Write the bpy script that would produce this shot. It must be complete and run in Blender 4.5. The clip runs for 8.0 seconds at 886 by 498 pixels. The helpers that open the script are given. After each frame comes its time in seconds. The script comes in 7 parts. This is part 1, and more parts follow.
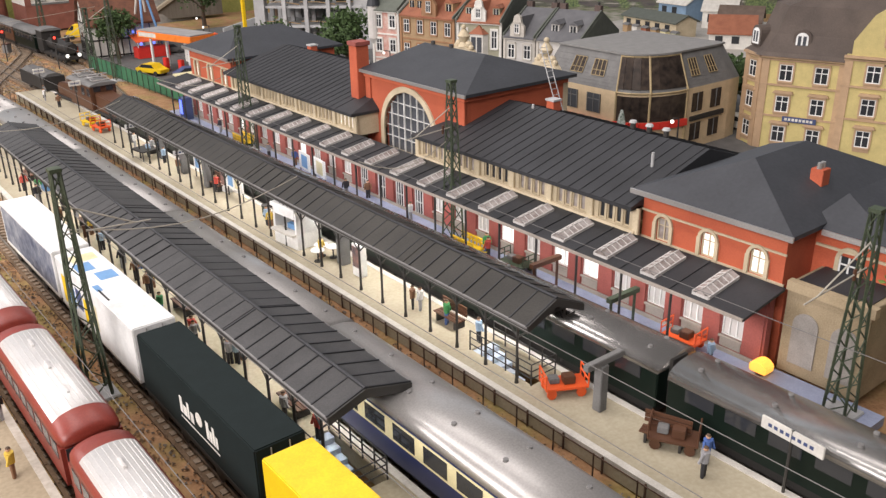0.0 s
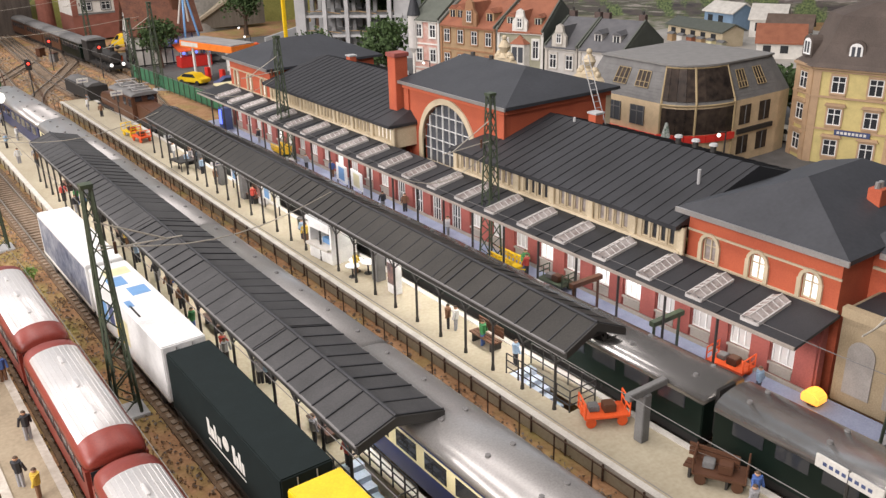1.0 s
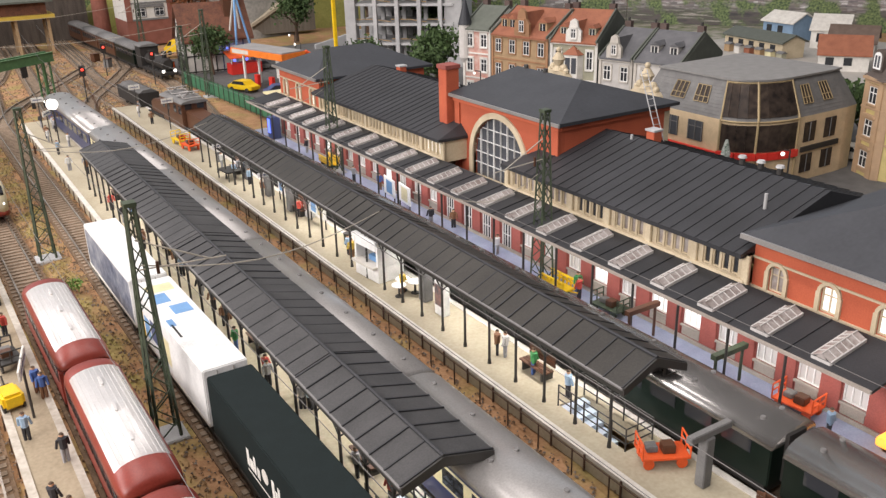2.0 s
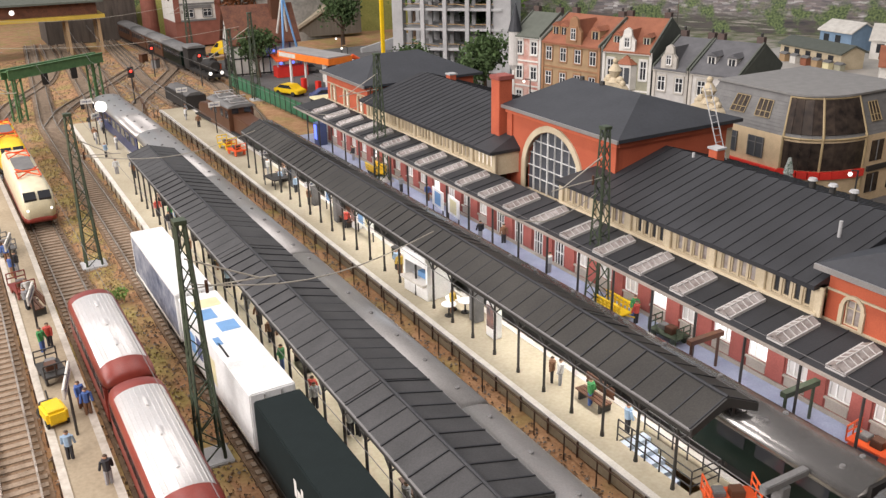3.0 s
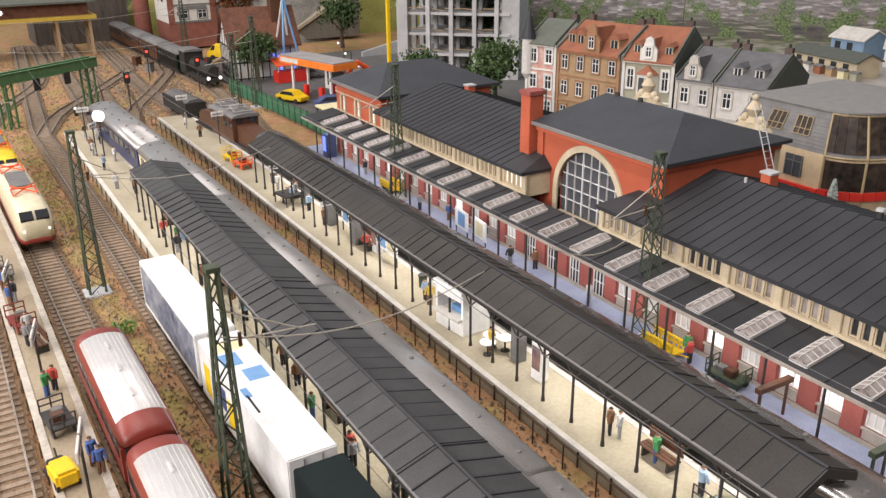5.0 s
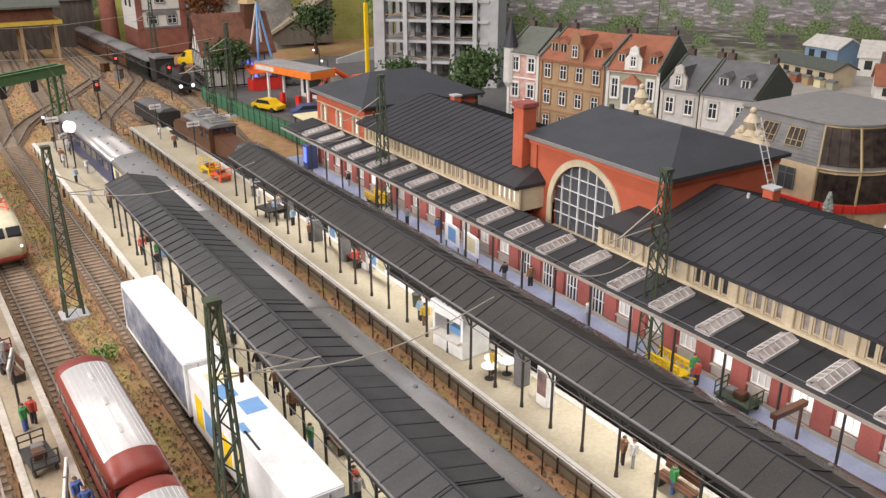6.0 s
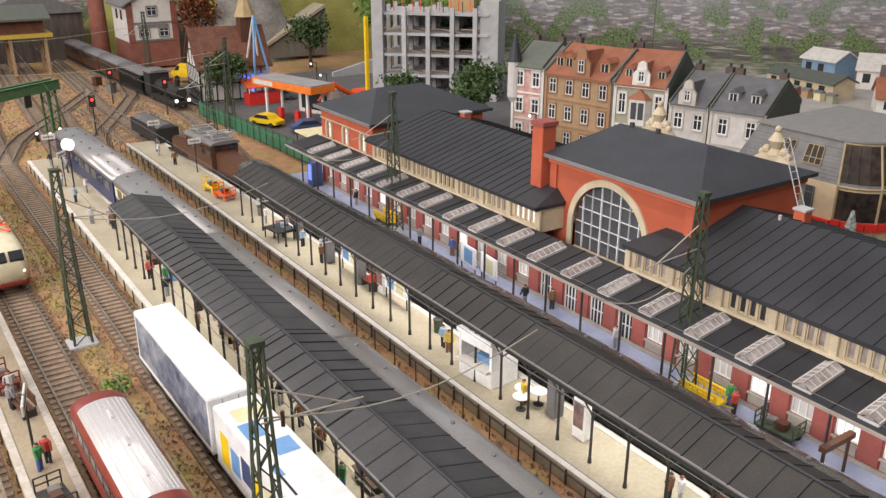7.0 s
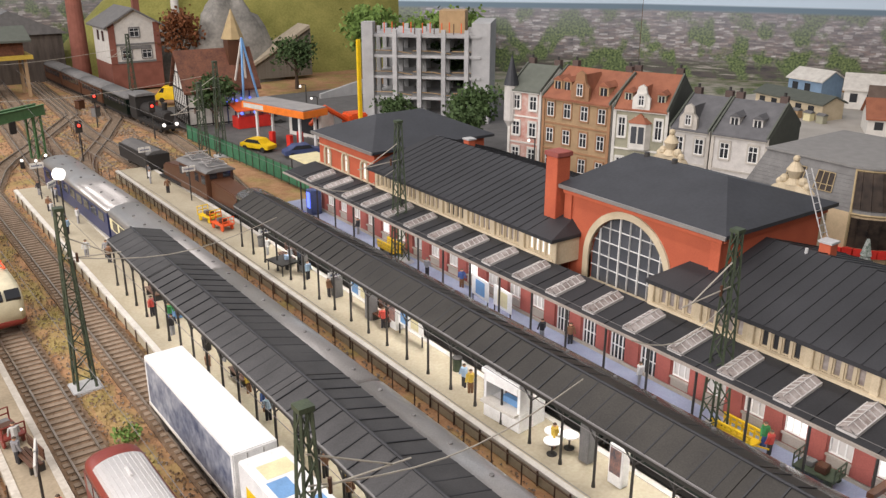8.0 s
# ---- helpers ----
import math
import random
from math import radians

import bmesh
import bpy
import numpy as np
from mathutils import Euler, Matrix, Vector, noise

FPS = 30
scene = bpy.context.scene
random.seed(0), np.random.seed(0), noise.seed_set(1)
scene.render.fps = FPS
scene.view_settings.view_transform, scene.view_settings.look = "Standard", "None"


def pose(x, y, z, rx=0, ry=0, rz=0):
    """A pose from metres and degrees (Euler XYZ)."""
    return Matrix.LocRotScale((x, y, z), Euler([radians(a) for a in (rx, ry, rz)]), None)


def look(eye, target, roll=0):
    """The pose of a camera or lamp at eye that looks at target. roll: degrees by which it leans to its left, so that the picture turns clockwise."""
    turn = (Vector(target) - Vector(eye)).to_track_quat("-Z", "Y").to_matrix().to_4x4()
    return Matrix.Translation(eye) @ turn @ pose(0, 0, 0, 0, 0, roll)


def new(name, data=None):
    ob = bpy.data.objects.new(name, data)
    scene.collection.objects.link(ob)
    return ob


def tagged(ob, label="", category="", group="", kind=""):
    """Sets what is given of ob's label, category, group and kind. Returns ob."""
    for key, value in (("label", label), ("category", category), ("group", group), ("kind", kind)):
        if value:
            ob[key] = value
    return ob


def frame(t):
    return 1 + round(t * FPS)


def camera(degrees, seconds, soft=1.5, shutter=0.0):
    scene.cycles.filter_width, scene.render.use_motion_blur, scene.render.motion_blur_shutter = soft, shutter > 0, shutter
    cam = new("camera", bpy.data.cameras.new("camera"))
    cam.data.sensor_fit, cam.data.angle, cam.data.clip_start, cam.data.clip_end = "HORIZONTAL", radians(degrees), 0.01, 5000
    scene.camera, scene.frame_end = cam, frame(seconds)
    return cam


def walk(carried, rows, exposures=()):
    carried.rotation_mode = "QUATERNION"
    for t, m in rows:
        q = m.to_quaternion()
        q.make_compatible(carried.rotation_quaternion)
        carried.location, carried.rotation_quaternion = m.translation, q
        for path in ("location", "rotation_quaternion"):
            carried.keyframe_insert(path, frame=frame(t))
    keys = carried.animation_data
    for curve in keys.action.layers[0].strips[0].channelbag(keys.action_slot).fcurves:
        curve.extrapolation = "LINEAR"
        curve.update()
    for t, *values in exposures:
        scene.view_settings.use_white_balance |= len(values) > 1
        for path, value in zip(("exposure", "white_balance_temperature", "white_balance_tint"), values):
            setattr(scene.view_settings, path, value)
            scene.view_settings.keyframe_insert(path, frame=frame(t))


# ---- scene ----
cam = camera(55.0, 8.0, soft=1.4)
PATH = [
    (0, (-0.08462, -0.55577, 0.24331), (0.04601, -0.38897, 0.15408), -0.96),
    (0.5, (-0.07895, -0.55113, 0.24352), (0.04719, -0.38033, 0.15541), -1.24),
    (1, (-0.07388, -0.5447, 0.24384), (0.0487, -0.3709, 0.15659), -1.42),
    (1.5, (-0.06841, -0.53588, 0.24455), (0.0494, -0.35836, 0.15821), -1.57),
    (3, (-0.0627, -0.50366, 0.25005), (0.04193, -0.31754, 0.16486), -1.07),
    (3.5, (-0.06334, -0.49154, 0.25171), (0.03864, -0.30394, 0.16656), -1.02),
    (4, (-0.06618, -0.47818, 0.25398), (0.03604, -0.29092, 0.16835), -0.77),
    (4.5, (-0.06717, -0.46289, 0.25439), (0.03713, -0.27683, 0.16865), -0.65),
    (6, (-0.07229, -0.42102, 0.25615), (0.04349, -0.24133, 0.17156), 0.02),
    (6.5, (-0.07835, -0.40621, 0.25764), (0.03967, -0.2275, 0.17407), 0.18),
    (7, (-0.08294, -0.39182, 0.25888), (0.03697, -0.21373, 0.17669), 0.14),
    (7.5, (-0.08837, -0.37565, 0.26177), (0.03466, -0.19886, 0.18145), 0.04),
    (8, (-0.09481, -0.36039, 0.26617), (0.03146, -0.18505, 0.18768), 0.19),
]
walk(cam, [(t, look(eye, target, roll)) for t, eye, target, roll in PATH], exposures=[(0, 0.0), (4.5, 0.0), (6.0, -0.08), (8, -0.14)])

# The layout is a 1:87 model: lengths below are prototype metres, U turns them into real ones.
U = 1 / 87

# ---- light: an exhibition hall with overhead panels and added low side panels ----
world = bpy.data.worlds.new("hall_air")
scene.world = world
world.use_nodes = True
world.node_tree.nodes["Background"].inputs[0].default_value = (1.0, 0.94, 0.94, 1)
world.node_tree.nodes["Background"].inputs[1].default_value = 0.21


def panel_light(eye, target, sx, sy, watts, colour=(1.0, 0.93, 0.92), spread=180):
    lamp = bpy.data.lights.new("unseen_light", "AREA")
    lamp.shape, lamp.size, lamp.size_y, lamp.energy, lamp.color = "RECTANGLE", sx, sy, watts, colour
    lamp.spread = math.radians(spread)
    ob = new("unseen_light", lamp)
    ob.matrix_world = look(eye, target)


# the last two are unseen low panels, added to brighten the fronts
for eye, target, sx, sy, w in (((-0.2, 0.2, 1.3), (0.02, 0.2, 0), 2.6, 0.09, 16.5), ((0.5, 0.4, 1.35), (0.42, 0.4, 0), 2.2, 0.2, 7.8), ((-1.45, -0.6, 0.85), (0.25, 0.1, 0), 1.2, 0.6, 35.0), ((-1.2, 0.9, 0.85), (0.2, 0.3, 0), 1.8, 0.4, 22.0)):
    panel_light(eye, target, sx, sy, w)
# added fill strips under the platform roofs, to brighten the platforms and lower walls
for x, y, z, length, w in ((6.95, 0.3, 3.72, 50, 0.13), (17.0, 1.8, 3.72, 52, 0.18), (24.0, 2.0, 4.0, 64, 0.12)):
    panel_light((x * U, y * U, z * U), (x * U + 0.0002, y * U, 0), length * U, 0.004, w, (1.0, 0.95, 0.92), 125)


# ---- materials ----
def surface(name, c1, c2, scale=1.5, rough=0.7, metal=0.0, bump=0.25, fine=14.0, vary=0.1, emit=0.0, stretch=None):
    """Two-colour mottled surface; scale in cells a prototype metre."""
    m = bpy.data.materials.new(name)
    m.use_nodes = True
    nt = m.node_tree
    b = nt.nodes["Principled BSDF"]
    geo = nt.nodes.new("ShaderNodeNewGeometry")
    mapping = nt.nodes.new("ShaderNodeMapping")
    mapping.inputs["Scale"].default_value = stretch or (1, 1, 1)
    nt.links.new(geo.outputs["Position"], mapping.inputs["Vector"])
    coarse, grain = nt.nodes.new("ShaderNodeTexNoise"), nt.nodes.new("ShaderNodeTexNoise")
    for n, s, d in ((coarse, scale, 4.0), (grain, fine, 2.0)):
        n.inputs["Scale"].default_value, n.inputs["Detail"].default_value = s * 87, d
        nt.links.new(mapping.outputs["Vector"], n.inputs["Vector"])
    ramp = nt.nodes.new("ShaderNodeValToRGB")
    ramp.color_ramp.elements[0].position, ramp.color_ramp.elements[1].position = 0.32, 0.68
    ramp.color_ramp.elements[0].color, ramp.color_ramp.elements[1].color = (*c1, 1), (*c2, 1)
    mix = nt.nodes.new("ShaderNodeMath")
    mix.operation, mix.use_clamp = "MULTIPLY_ADD", True
    mix.inputs[1].default_value = 0.42
    nt.links.new(grain.outputs["Fac"], mix.inputs[0])
    half = nt.nodes.new("ShaderNodeMath")
    half.operation = "MULTIPLY"
    half.inputs[1].default_value = 0.55
    nt.links.new(coarse.outputs["Fac"], half.inputs[0])
    nt.links.new(half.outputs[0], mix.inputs[2])
    nt.links.new(mix.outputs[0], ramp.inputs["Fac"])
    info = nt.nodes.new("ShaderNodeObjectInfo")
    hsv = nt.nodes.new("ShaderNodeHueSaturation")
    span = nt.nodes.new("ShaderNodeMapRange")
    span.inputs["To Min"].default_value, span.inputs["To Max"].default_value = 1 - vary, 1 + vary
    nt.links.new(info.outputs["Random"], span.inputs["Value"])
    nt.links.new(span.outputs["Result"], hsv.inputs["Value"])
    nt.links.new(ramp.outputs["Color"], hsv.inputs["Color"])
    nt.links.new(hsv.outputs["Color"], b.inputs["Base Color"])
    b.inputs["Roughness"].default_value, b.inputs["Metallic"].default_value = rough, metal
    if bump:
        bp = nt.nodes.new("ShaderNodeBump")
        bp.inputs["Strength"].default_value, bp.inputs["Distance"].default_value = bump, 0.05 * U
        nt.links.new(mix.outputs[0], bp.inputs["Height"])
        nt.links.new(bp.outputs["Normal"], b.inputs["Normal"])
    if emit:
        nt.links.new(hsv.outputs["Color"], b.inputs["Emission Color"])
        b.inputs["Emission Strength"].default_value = emit
    return m


def tone(name, c, **k):
    return surface(name, tuple(v * 0.85 for v in c), tuple(min(1, v * 1.15) for v in c), **k)


def earth(name, c1, c2, moss1, moss2, amount=0.5):
    """Brown scattered earth with soft patches of olive moss."""
    m = surface(name, c1, c2, scale=0.7, rough=0.95, bump=0.9, fine=7)
    nt = m.node_tree
    b = nt.nodes["Principled BSDF"]
    plain = b.inputs["Base Color"].links[0].from_socket
    geo = nt.nodes.new("ShaderNodeNewGeometry")
    patch, tint = nt.nodes.new("ShaderNodeTexNoise"), nt.nodes.new("ShaderNodeTexNoise")
    for n, s, d in ((patch, 0.32, 6.0), (tint, 3.0, 3.0)):
        n.inputs["Scale"].default_value, n.inputs["Detail"].default_value = s * 87, d
        nt.links.new(geo.outputs["Position"], n.inputs["Vector"])
    ramp = nt.nodes.new("ShaderNodeValToRGB")
    ramp.color_ramp.elements[0].position, ramp.color_ramp.elements[1].position = 0.35, 0.65
    ramp.color_ramp.elements[0].color, ramp.color_ramp.elements[1].color = (*moss1, 1), (*moss2, 1)
    nt.links.new(tint.outputs["Fac"], ramp.inputs["Fac"])
    edge = nt.nodes.new("ShaderNodeMapRange")
    edge.inputs["From Min"].default_value, edge.inputs["From Max"].default_value = 1 - amount - 0.09, 1 - amount + 0.12
    nt.links.new(patch.outputs["Fac"], edge.inputs["Value"])
    mix = nt.nodes.new("ShaderNodeMix")
    mix.data_type = "RGBA"
    nt.links.new(edge.outputs["Result"], mix.inputs["Factor"])
    nt.links.new(plain, mix.inputs["A"])
    nt.links.new(ramp.outputs["Color"], mix.inputs["B"])
    nt.links.new(mix.outputs["Result"], b.inputs["Base Color"])
    return m


GROUND = earth("dry_earth", (0.23, 0.115, 0.050), (0.47, 0.270, 0.140), (0.21, 0.155, 0.045), (0.36, 0.28, 0.10), 0.47)
BALLAST = surface("brown_ballast", (0.11, 0.068, 0.038), (0.27, 0.175, 0.105), scale=1.2, rough=0.95, bump=0.9, fine=9)
GRASS = earth("dry_grass", (0.25, 0.14, 0.06), (0.46, 0.28, 0.14), (0.22, 0.17, 0.045), (0.37, 0.29, 0.105), 0.52)
SLEEPER = surface("sleeper_wood", (0.17, 0.125, 0.085), (0.32, 0.245, 0.175), scale=2, rough=0.9)
RAIL = surface("worn_rail", (0.25, 0.19, 0.14), (0.55, 0.50, 0.44), scale=0.7, rough=0.35, metal=0.8)
PLATFORM = surface("sandy_platform", (0.33, 0.285, 0.195), (0.46, 0.41, 0.30), scale=0.35, rough=0.9, bump=0.3, fine=6)
CURB = surface("pale_kerb", (0.48, 0.45, 0.40), (0.72, 0.69, 0.62), scale=1.2, rough=0.85)
PLATSIDE = surface("platform_wall", (0.19, 0.175, 0.16), (0.31, 0.285, 0.255), scale=1.5, rough=0.9)
ROOFING = surface("grey_roofing_felt", (0.028, 0.0275, 0.0275), (0.062, 0.060, 0.060), scale=0.7, rough=0.62, bump=0.2, vary=0.05)
ROOFOLIVE = surface("stained_roofing_felt", (0.015, 0.0135, 0.011), (0.043, 0.039, 0.032), scale=0.35, rough=0.66, bump=0.2, vary=0.05)
ROOFDARK = surface("dark_roofing_felt", (0.013, 0.0135, 0.0155), (0.030, 0.031, 0.035), scale=0.4, rough=0.6, vary=0.06)
SLATE = surface("blue_grey_slate", (0.024, 0.026, 0.031), (0.040, 0.043, 0.050), scale=0.5, rough=0.6, bump=0.3, fine=5)
BRICK = surface("red_brick_wall", (0.36, 0.075, 0.035), (0.50, 0.115, 0.05), scale=0.6, rough=0.8, bump=0.3)
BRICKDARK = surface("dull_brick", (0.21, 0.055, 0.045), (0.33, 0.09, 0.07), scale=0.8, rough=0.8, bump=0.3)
SAND = surface("cream_sandstone", (0.43, 0.355, 0.235), (0.60, 0.51, 0.36), scale=1.0, rough=0.8)
PLASTER = tone("white_plaster", (0.62, 0.60, 0.55), rough=0.8)
FRAMEWHITE = tone("white_frame", (0.7, 0.7, 0.68), rough=0.6, bump=0.05)
IRON = tone("dark_iron", (0.035, 0.033, 0.03), rough=0.55, bump=0.1)
MASTGREEN = surface("mast_green", (0.026, 0.038, 0.022), (0.058, 0.078, 0.042), scale=2, rough=0.6)
PAVING = surface("blue_grey_paving", (0.23, 0.26, 0.37), (0.34, 0.375, 0.50), scale=0.8, rough=0.85)
ASPHALT = surface("grey_asphalt", (0.075, 0.073, 0.07), (0.13, 0.125, 0.12), scale=0.8, rough=0.9)
CONCRETE = surface("pale_concrete", (0.34, 0.34, 0.34), (0.50, 0.50, 0.49), scale=0.8, rough=0.85)
TIN = surface("grey_steel_roof", (0.34, 0.325, 0.31), (0.52, 0.50, 0.48), scale=0.3, rough=0.33, metal=0.6, bump=0.05, vary=0.03)
COACHTIN = surface("polished_coach_roof", (0.29, 0.28, 0.265), (0.46, 0.445, 0.43), scale=0.3, rough=0.27, metal=0.85, bump=0.0, vary=0.03)
SILVER = surface("silver_paint", (0.62, 0.60, 0.58), (0.78, 0.76, 0.74), scale=0.5, rough=0.33, metal=0.35, bump=0.05, vary=0.03)
MAROON = surface("maroon_paint", (0.16, 0.022, 0.014), (0.25, 0.042, 0.028), scale=0.6, rough=0.4, bump=0.08)
BLUE = tone("deep_blue_paint", (0.018, 0.028, 0.10), rough=0.35, bump=0.05)
CREAM = tone("cream_paint", (0.66, 0.60, 0.36), rough=0.4, bump=0.05)
GREENCOACH = tone("bottle_green_paint", (0.006, 0.012, 0.009), rough=0.35, bump=0.05)
BLACKBOX = tone("black_green_panel", (0.009, 0.015, 0.015), rough=0.75, bump=0.06)
for m_ in (BLACKBOX, GREENCOACH):
    m_.node_tree.nodes["Principled BSDF"].inputs["Specular IOR Level"].default_value = 0.2
WHITEBOX = tone("white_panel", (0.78, 0.78, 0.76), rough=0.5, bump=0.05)
YELLOW = tone("bright_yellow_paint", (0.75, 0.50, 0.01), rough=0.45, bump=0.05)
ORANGE = tone("orange_red_paint", (0.72, 0.10, 0.02), rough=0.5, bump=0.05)
BROWN = tone("chocolate_brown_paint", (0.085, 0.036, 0.018), rough=0.45)
CHASSIS = tone("sooty_black", (0.02, 0.018, 0.016), rough=0.7)
RED = tone("red_paint", (0.6, 0.03, 0.02), rough=0.5)
SKYBLUE = tone("sky_blue_print", (0.15, 0.31, 0.55), rough=0.5)
NAVYPRINT = tone("navy_print", (0.05, 0.07, 0.16), rough=0.5)
LEAF = surface("dark_leaf", (0.025, 0.05, 0.014), (0.075, 0.125, 0.035), scale=3, rough=0.85)
LEAFLIGHT = surface("light_leaf", (0.09, 0.16, 0.03), (0.20, 0.30, 0.07), scale=3, rough=0.85)
LEAFRED = surface("autumn_leaf", (0.12, 0.04, 0.015), (0.24, 0.09, 0.03), scale=3, rough=0.85)
BARK = tone("bark", (0.09, 0.06, 0.04), rough=0.95)
ROCK = surface("grey_rock", (0.16, 0.155, 0.14), (0.36, 0.34, 0.30), scale=0.35, rough=0.95, bump=1.0, fine=2)
TILERED = surface("red_roof_tile", (0.21, 0.074, 0.04), (0.33, 0.125, 0.066), scale=1.0, rough=0.8, bump=0.4)
TILEBROWN = surface("brown_roof_tile", (0.11, 0.075, 0.055), (0.18, 0.13, 0.10), scale=1.0, rough=0.8, bump=0.4)
OCHRE = tone("ochre_plaster", (0.36, 0.245, 0.135), rough=0.85)
PALEGREEN = tone("pale_green_plaster", (0.34, 0.33, 0.24), rough=0.85)
YELLOWWALL = tone("mustard_plaster", (0.52, 0.43, 0.18), rough=0.85)
WARMWALL = tone("warm_cream_plaster", (0.56, 0.43, 0.27), rough=0.85)
SHINGLE = surface("grey_shingle", (0.12, 0.118, 0.115), (0.19, 0.187, 0.18), scale=1.5, rough=0.85, bump=0.4)
LIT = tone("lit_window", (1.0, 0.95, 0.88), rough=0.5, emit=0.42, bump=0)
GLOWORANGE = tone("orange_lamp", (1.0, 0.42, 0.06), rough=0.5, emit=1.3, bump=0)
GLOWBLUE = tone("blue_fair_light", (0.12, 0.18, 1.0), rough=0.5, emit=1.5, bump=0)
GLOWRED = tone("red_signal_light", (1.0, 0.05, 0.03), rough=0.5, emit=2.5, bump=0)
GLOWWHITE = tone("white_lamp", (1.0, 0.95, 0.85), rough=0.5, emit=1.5, bump=0)


def glass_material(name, c, rough=0.08, alpha=0.0):
    m = bpy.data.materials.new(name)
    m.use_nodes = True
    b = m.node_tree.nodes["Principled BSDF"]
    b.inputs["Base Color"].default_value = (*c, 1)
    b.inputs["Roughness"].default_value = rough
    b.inputs["Transmission Weight"].default_value = alpha
    return m


DARKGLASS = glass_material("dark_window_glass", (0.03, 0.032, 0.036))
GREYGLASS = glass_material("grey_window_glass", (0.07, 0.075, 0.085), 0.15)
WHITEGLASS = glass_material("net_curtained_glass", (0.52, 0.50, 0.48), 0.25)
SKYGLASS = surface("frosted_skylight_pane", (0.17, 0.135, 0.12), (0.40, 0.37, 0.35), scale=0.9, rough=0.25, bump=0.0, fine=4, vary=0.15)
RUST = surface("rusty_iron", (0.05, 0.028, 0.018), (0.11, 0.06, 0.035), scale=3, rough=0.8)
DARKTIN = tone("dull_zinc_gutter", (0.16, 0.155, 0.15), rough=0.6)
SKYFRAME = tone("grey_skylight_bar", (0.46, 0.44, 0.42), rough=0.6)


# ---- builders ----
def box(bm, x0, y0, z0, x1, y1, z1):
    v = [bm.verts.new((x, y, z)) for x, y, z in ((x0, y0, z0), (x1, y0, z0), (x1, y1, z0), (x0, y1, z0), (x0, y0, z1), (x1, y0, z1), (x1, y1, z1), (x0, y1, z1))]
    for f in ((3, 2, 1, 0), (4, 5, 6, 7), (0, 1, 5, 4), (1, 2, 6, 5), (2, 3, 7, 6), (3, 0, 4, 7)):
        bm.faces.new([v[i] for i in f])
    return bm


def rod(bm, p, q, r0, r1=None, n=6, caps=True):
    p, q = Vector(p), Vector(q)
    r1 = r0 if r1 is None else r1
    turn = (q - p).to_track_quat("Z", "Y").to_matrix()
    rings = []
    for c, r in ((p, r0), (q, r1)):
        rings.append([bm.verts.new(c + turn @ Vector((r * math.cos(2 * math.pi * (i + 0.5) / n), r * math.sin(2 * math.pi * (i + 0.5) / n), 0))) for i in range(n)])
    for i in range(n):
        bm.faces.new([rings[0][i], rings[0][(i + 1) % n], rings[1][(i + 1) % n], rings[1][i]])
    if caps:
        bm.faces.new(rings[0][::-1])
        bm.faces.new(rings[1])
    return bm


def prism(bm, outline, axis, a, b):
    """A closed outline of (u, v) drawn out along an axis: x -> (y, z), y -> (x, z), z -> (x, y)."""
    put = {"x": lambda u, v, s: (s, u, v), "y": lambda u, v, s: (u, s, v), "z": lambda u, v, s: (u, v, s)}[axis]
    first, last = [bm.verts.new(put(u, v, a)) for u, v in outline], [bm.verts.new(put(u, v, b)) for u, v in outline]
    for i in range(len(outline)):
        j = (i + 1) % len(outline)
        bm.faces.new([first[i], first[j], last[j], last[i]])
    bm.faces.new(first[::-1])
    bm.faces.new(last)
    return bm


def solid(bm, points, faces):
    v = [bm.verts.new(p) for p in points]
    for f in faces:
        bm.faces.new([v[i] for i in f])
    return bm


def ball(bm, c, r, n=8, squash=1.0):
    m = bmesh.ops.create_uvsphere(bm, u_segments=n, v_segments=max(4, n // 2 + 1), radius=r)
    bmesh.ops.scale(bm, vec=(1, 1, squash), verts=m["verts"])
    bmesh.ops.translate(bm, vec=c, verts=m["verts"])
    return bm


def mesh_of(name, bm, material, bevel=0.0):
    if bevel:
        bmesh.ops.bevel(bm, geom=bm.edges[:], offset=bevel, segments=2, affect="EDGES", clamp_overlap=True)
    bmesh.ops.recalc_face_normals(bm, faces=bm.faces[:])
    bmesh.ops.scale(bm, vec=(U, U, U), verts=bm.verts[:])
    me = bpy.data.meshes.new(name)
    bm.to_mesh(me)
    bm.free()
    me.materials.append(material)
    return me


def part(name, bm, material, parent=None, label="", bevel=0.0, smooth=False):
    me = bm if isinstance(bm, bpy.types.Mesh) else mesh_of(name, bm, material, bevel)
    if smooth:
        me.shade_smooth()
    ob = new(name, me)
    ob.parent = parent
    if label:
        ob["label"] = label
    return ob


def thing(name, label, category, at=(0, 0, 0), rz=0, group="", kind=""):
    ob = new(name)
    ob.empty_display_size = 0.01
    ob.matrix_world = pose(at[0] * U, at[1] * U, at[2] * U, 0, 0, rz)
    return tagged(ob, label, category, group, kind)


def at(x, y, z=0, rz=0):
    return pose(x * U, y * U, z * U, 0, 0, rz)


B = bmesh.new
rng = random.Random(5)

# ---- hall and board ----
hall = thing("exhibition_hall", "plain grey exhibition hall round the layout", "hall", kind="structure")
part("hall_wall", box(B(), -420, -420, -90, -410, 420, 230), CONCRETE, hall)
part("hall_wall", box(B(), -420, -430, -90, 420, -420, 230), CONCRETE, hall)
part("hall_floor", box(B(), -420, -420, -95, 420, 420, -90), ASPHALT, hall)


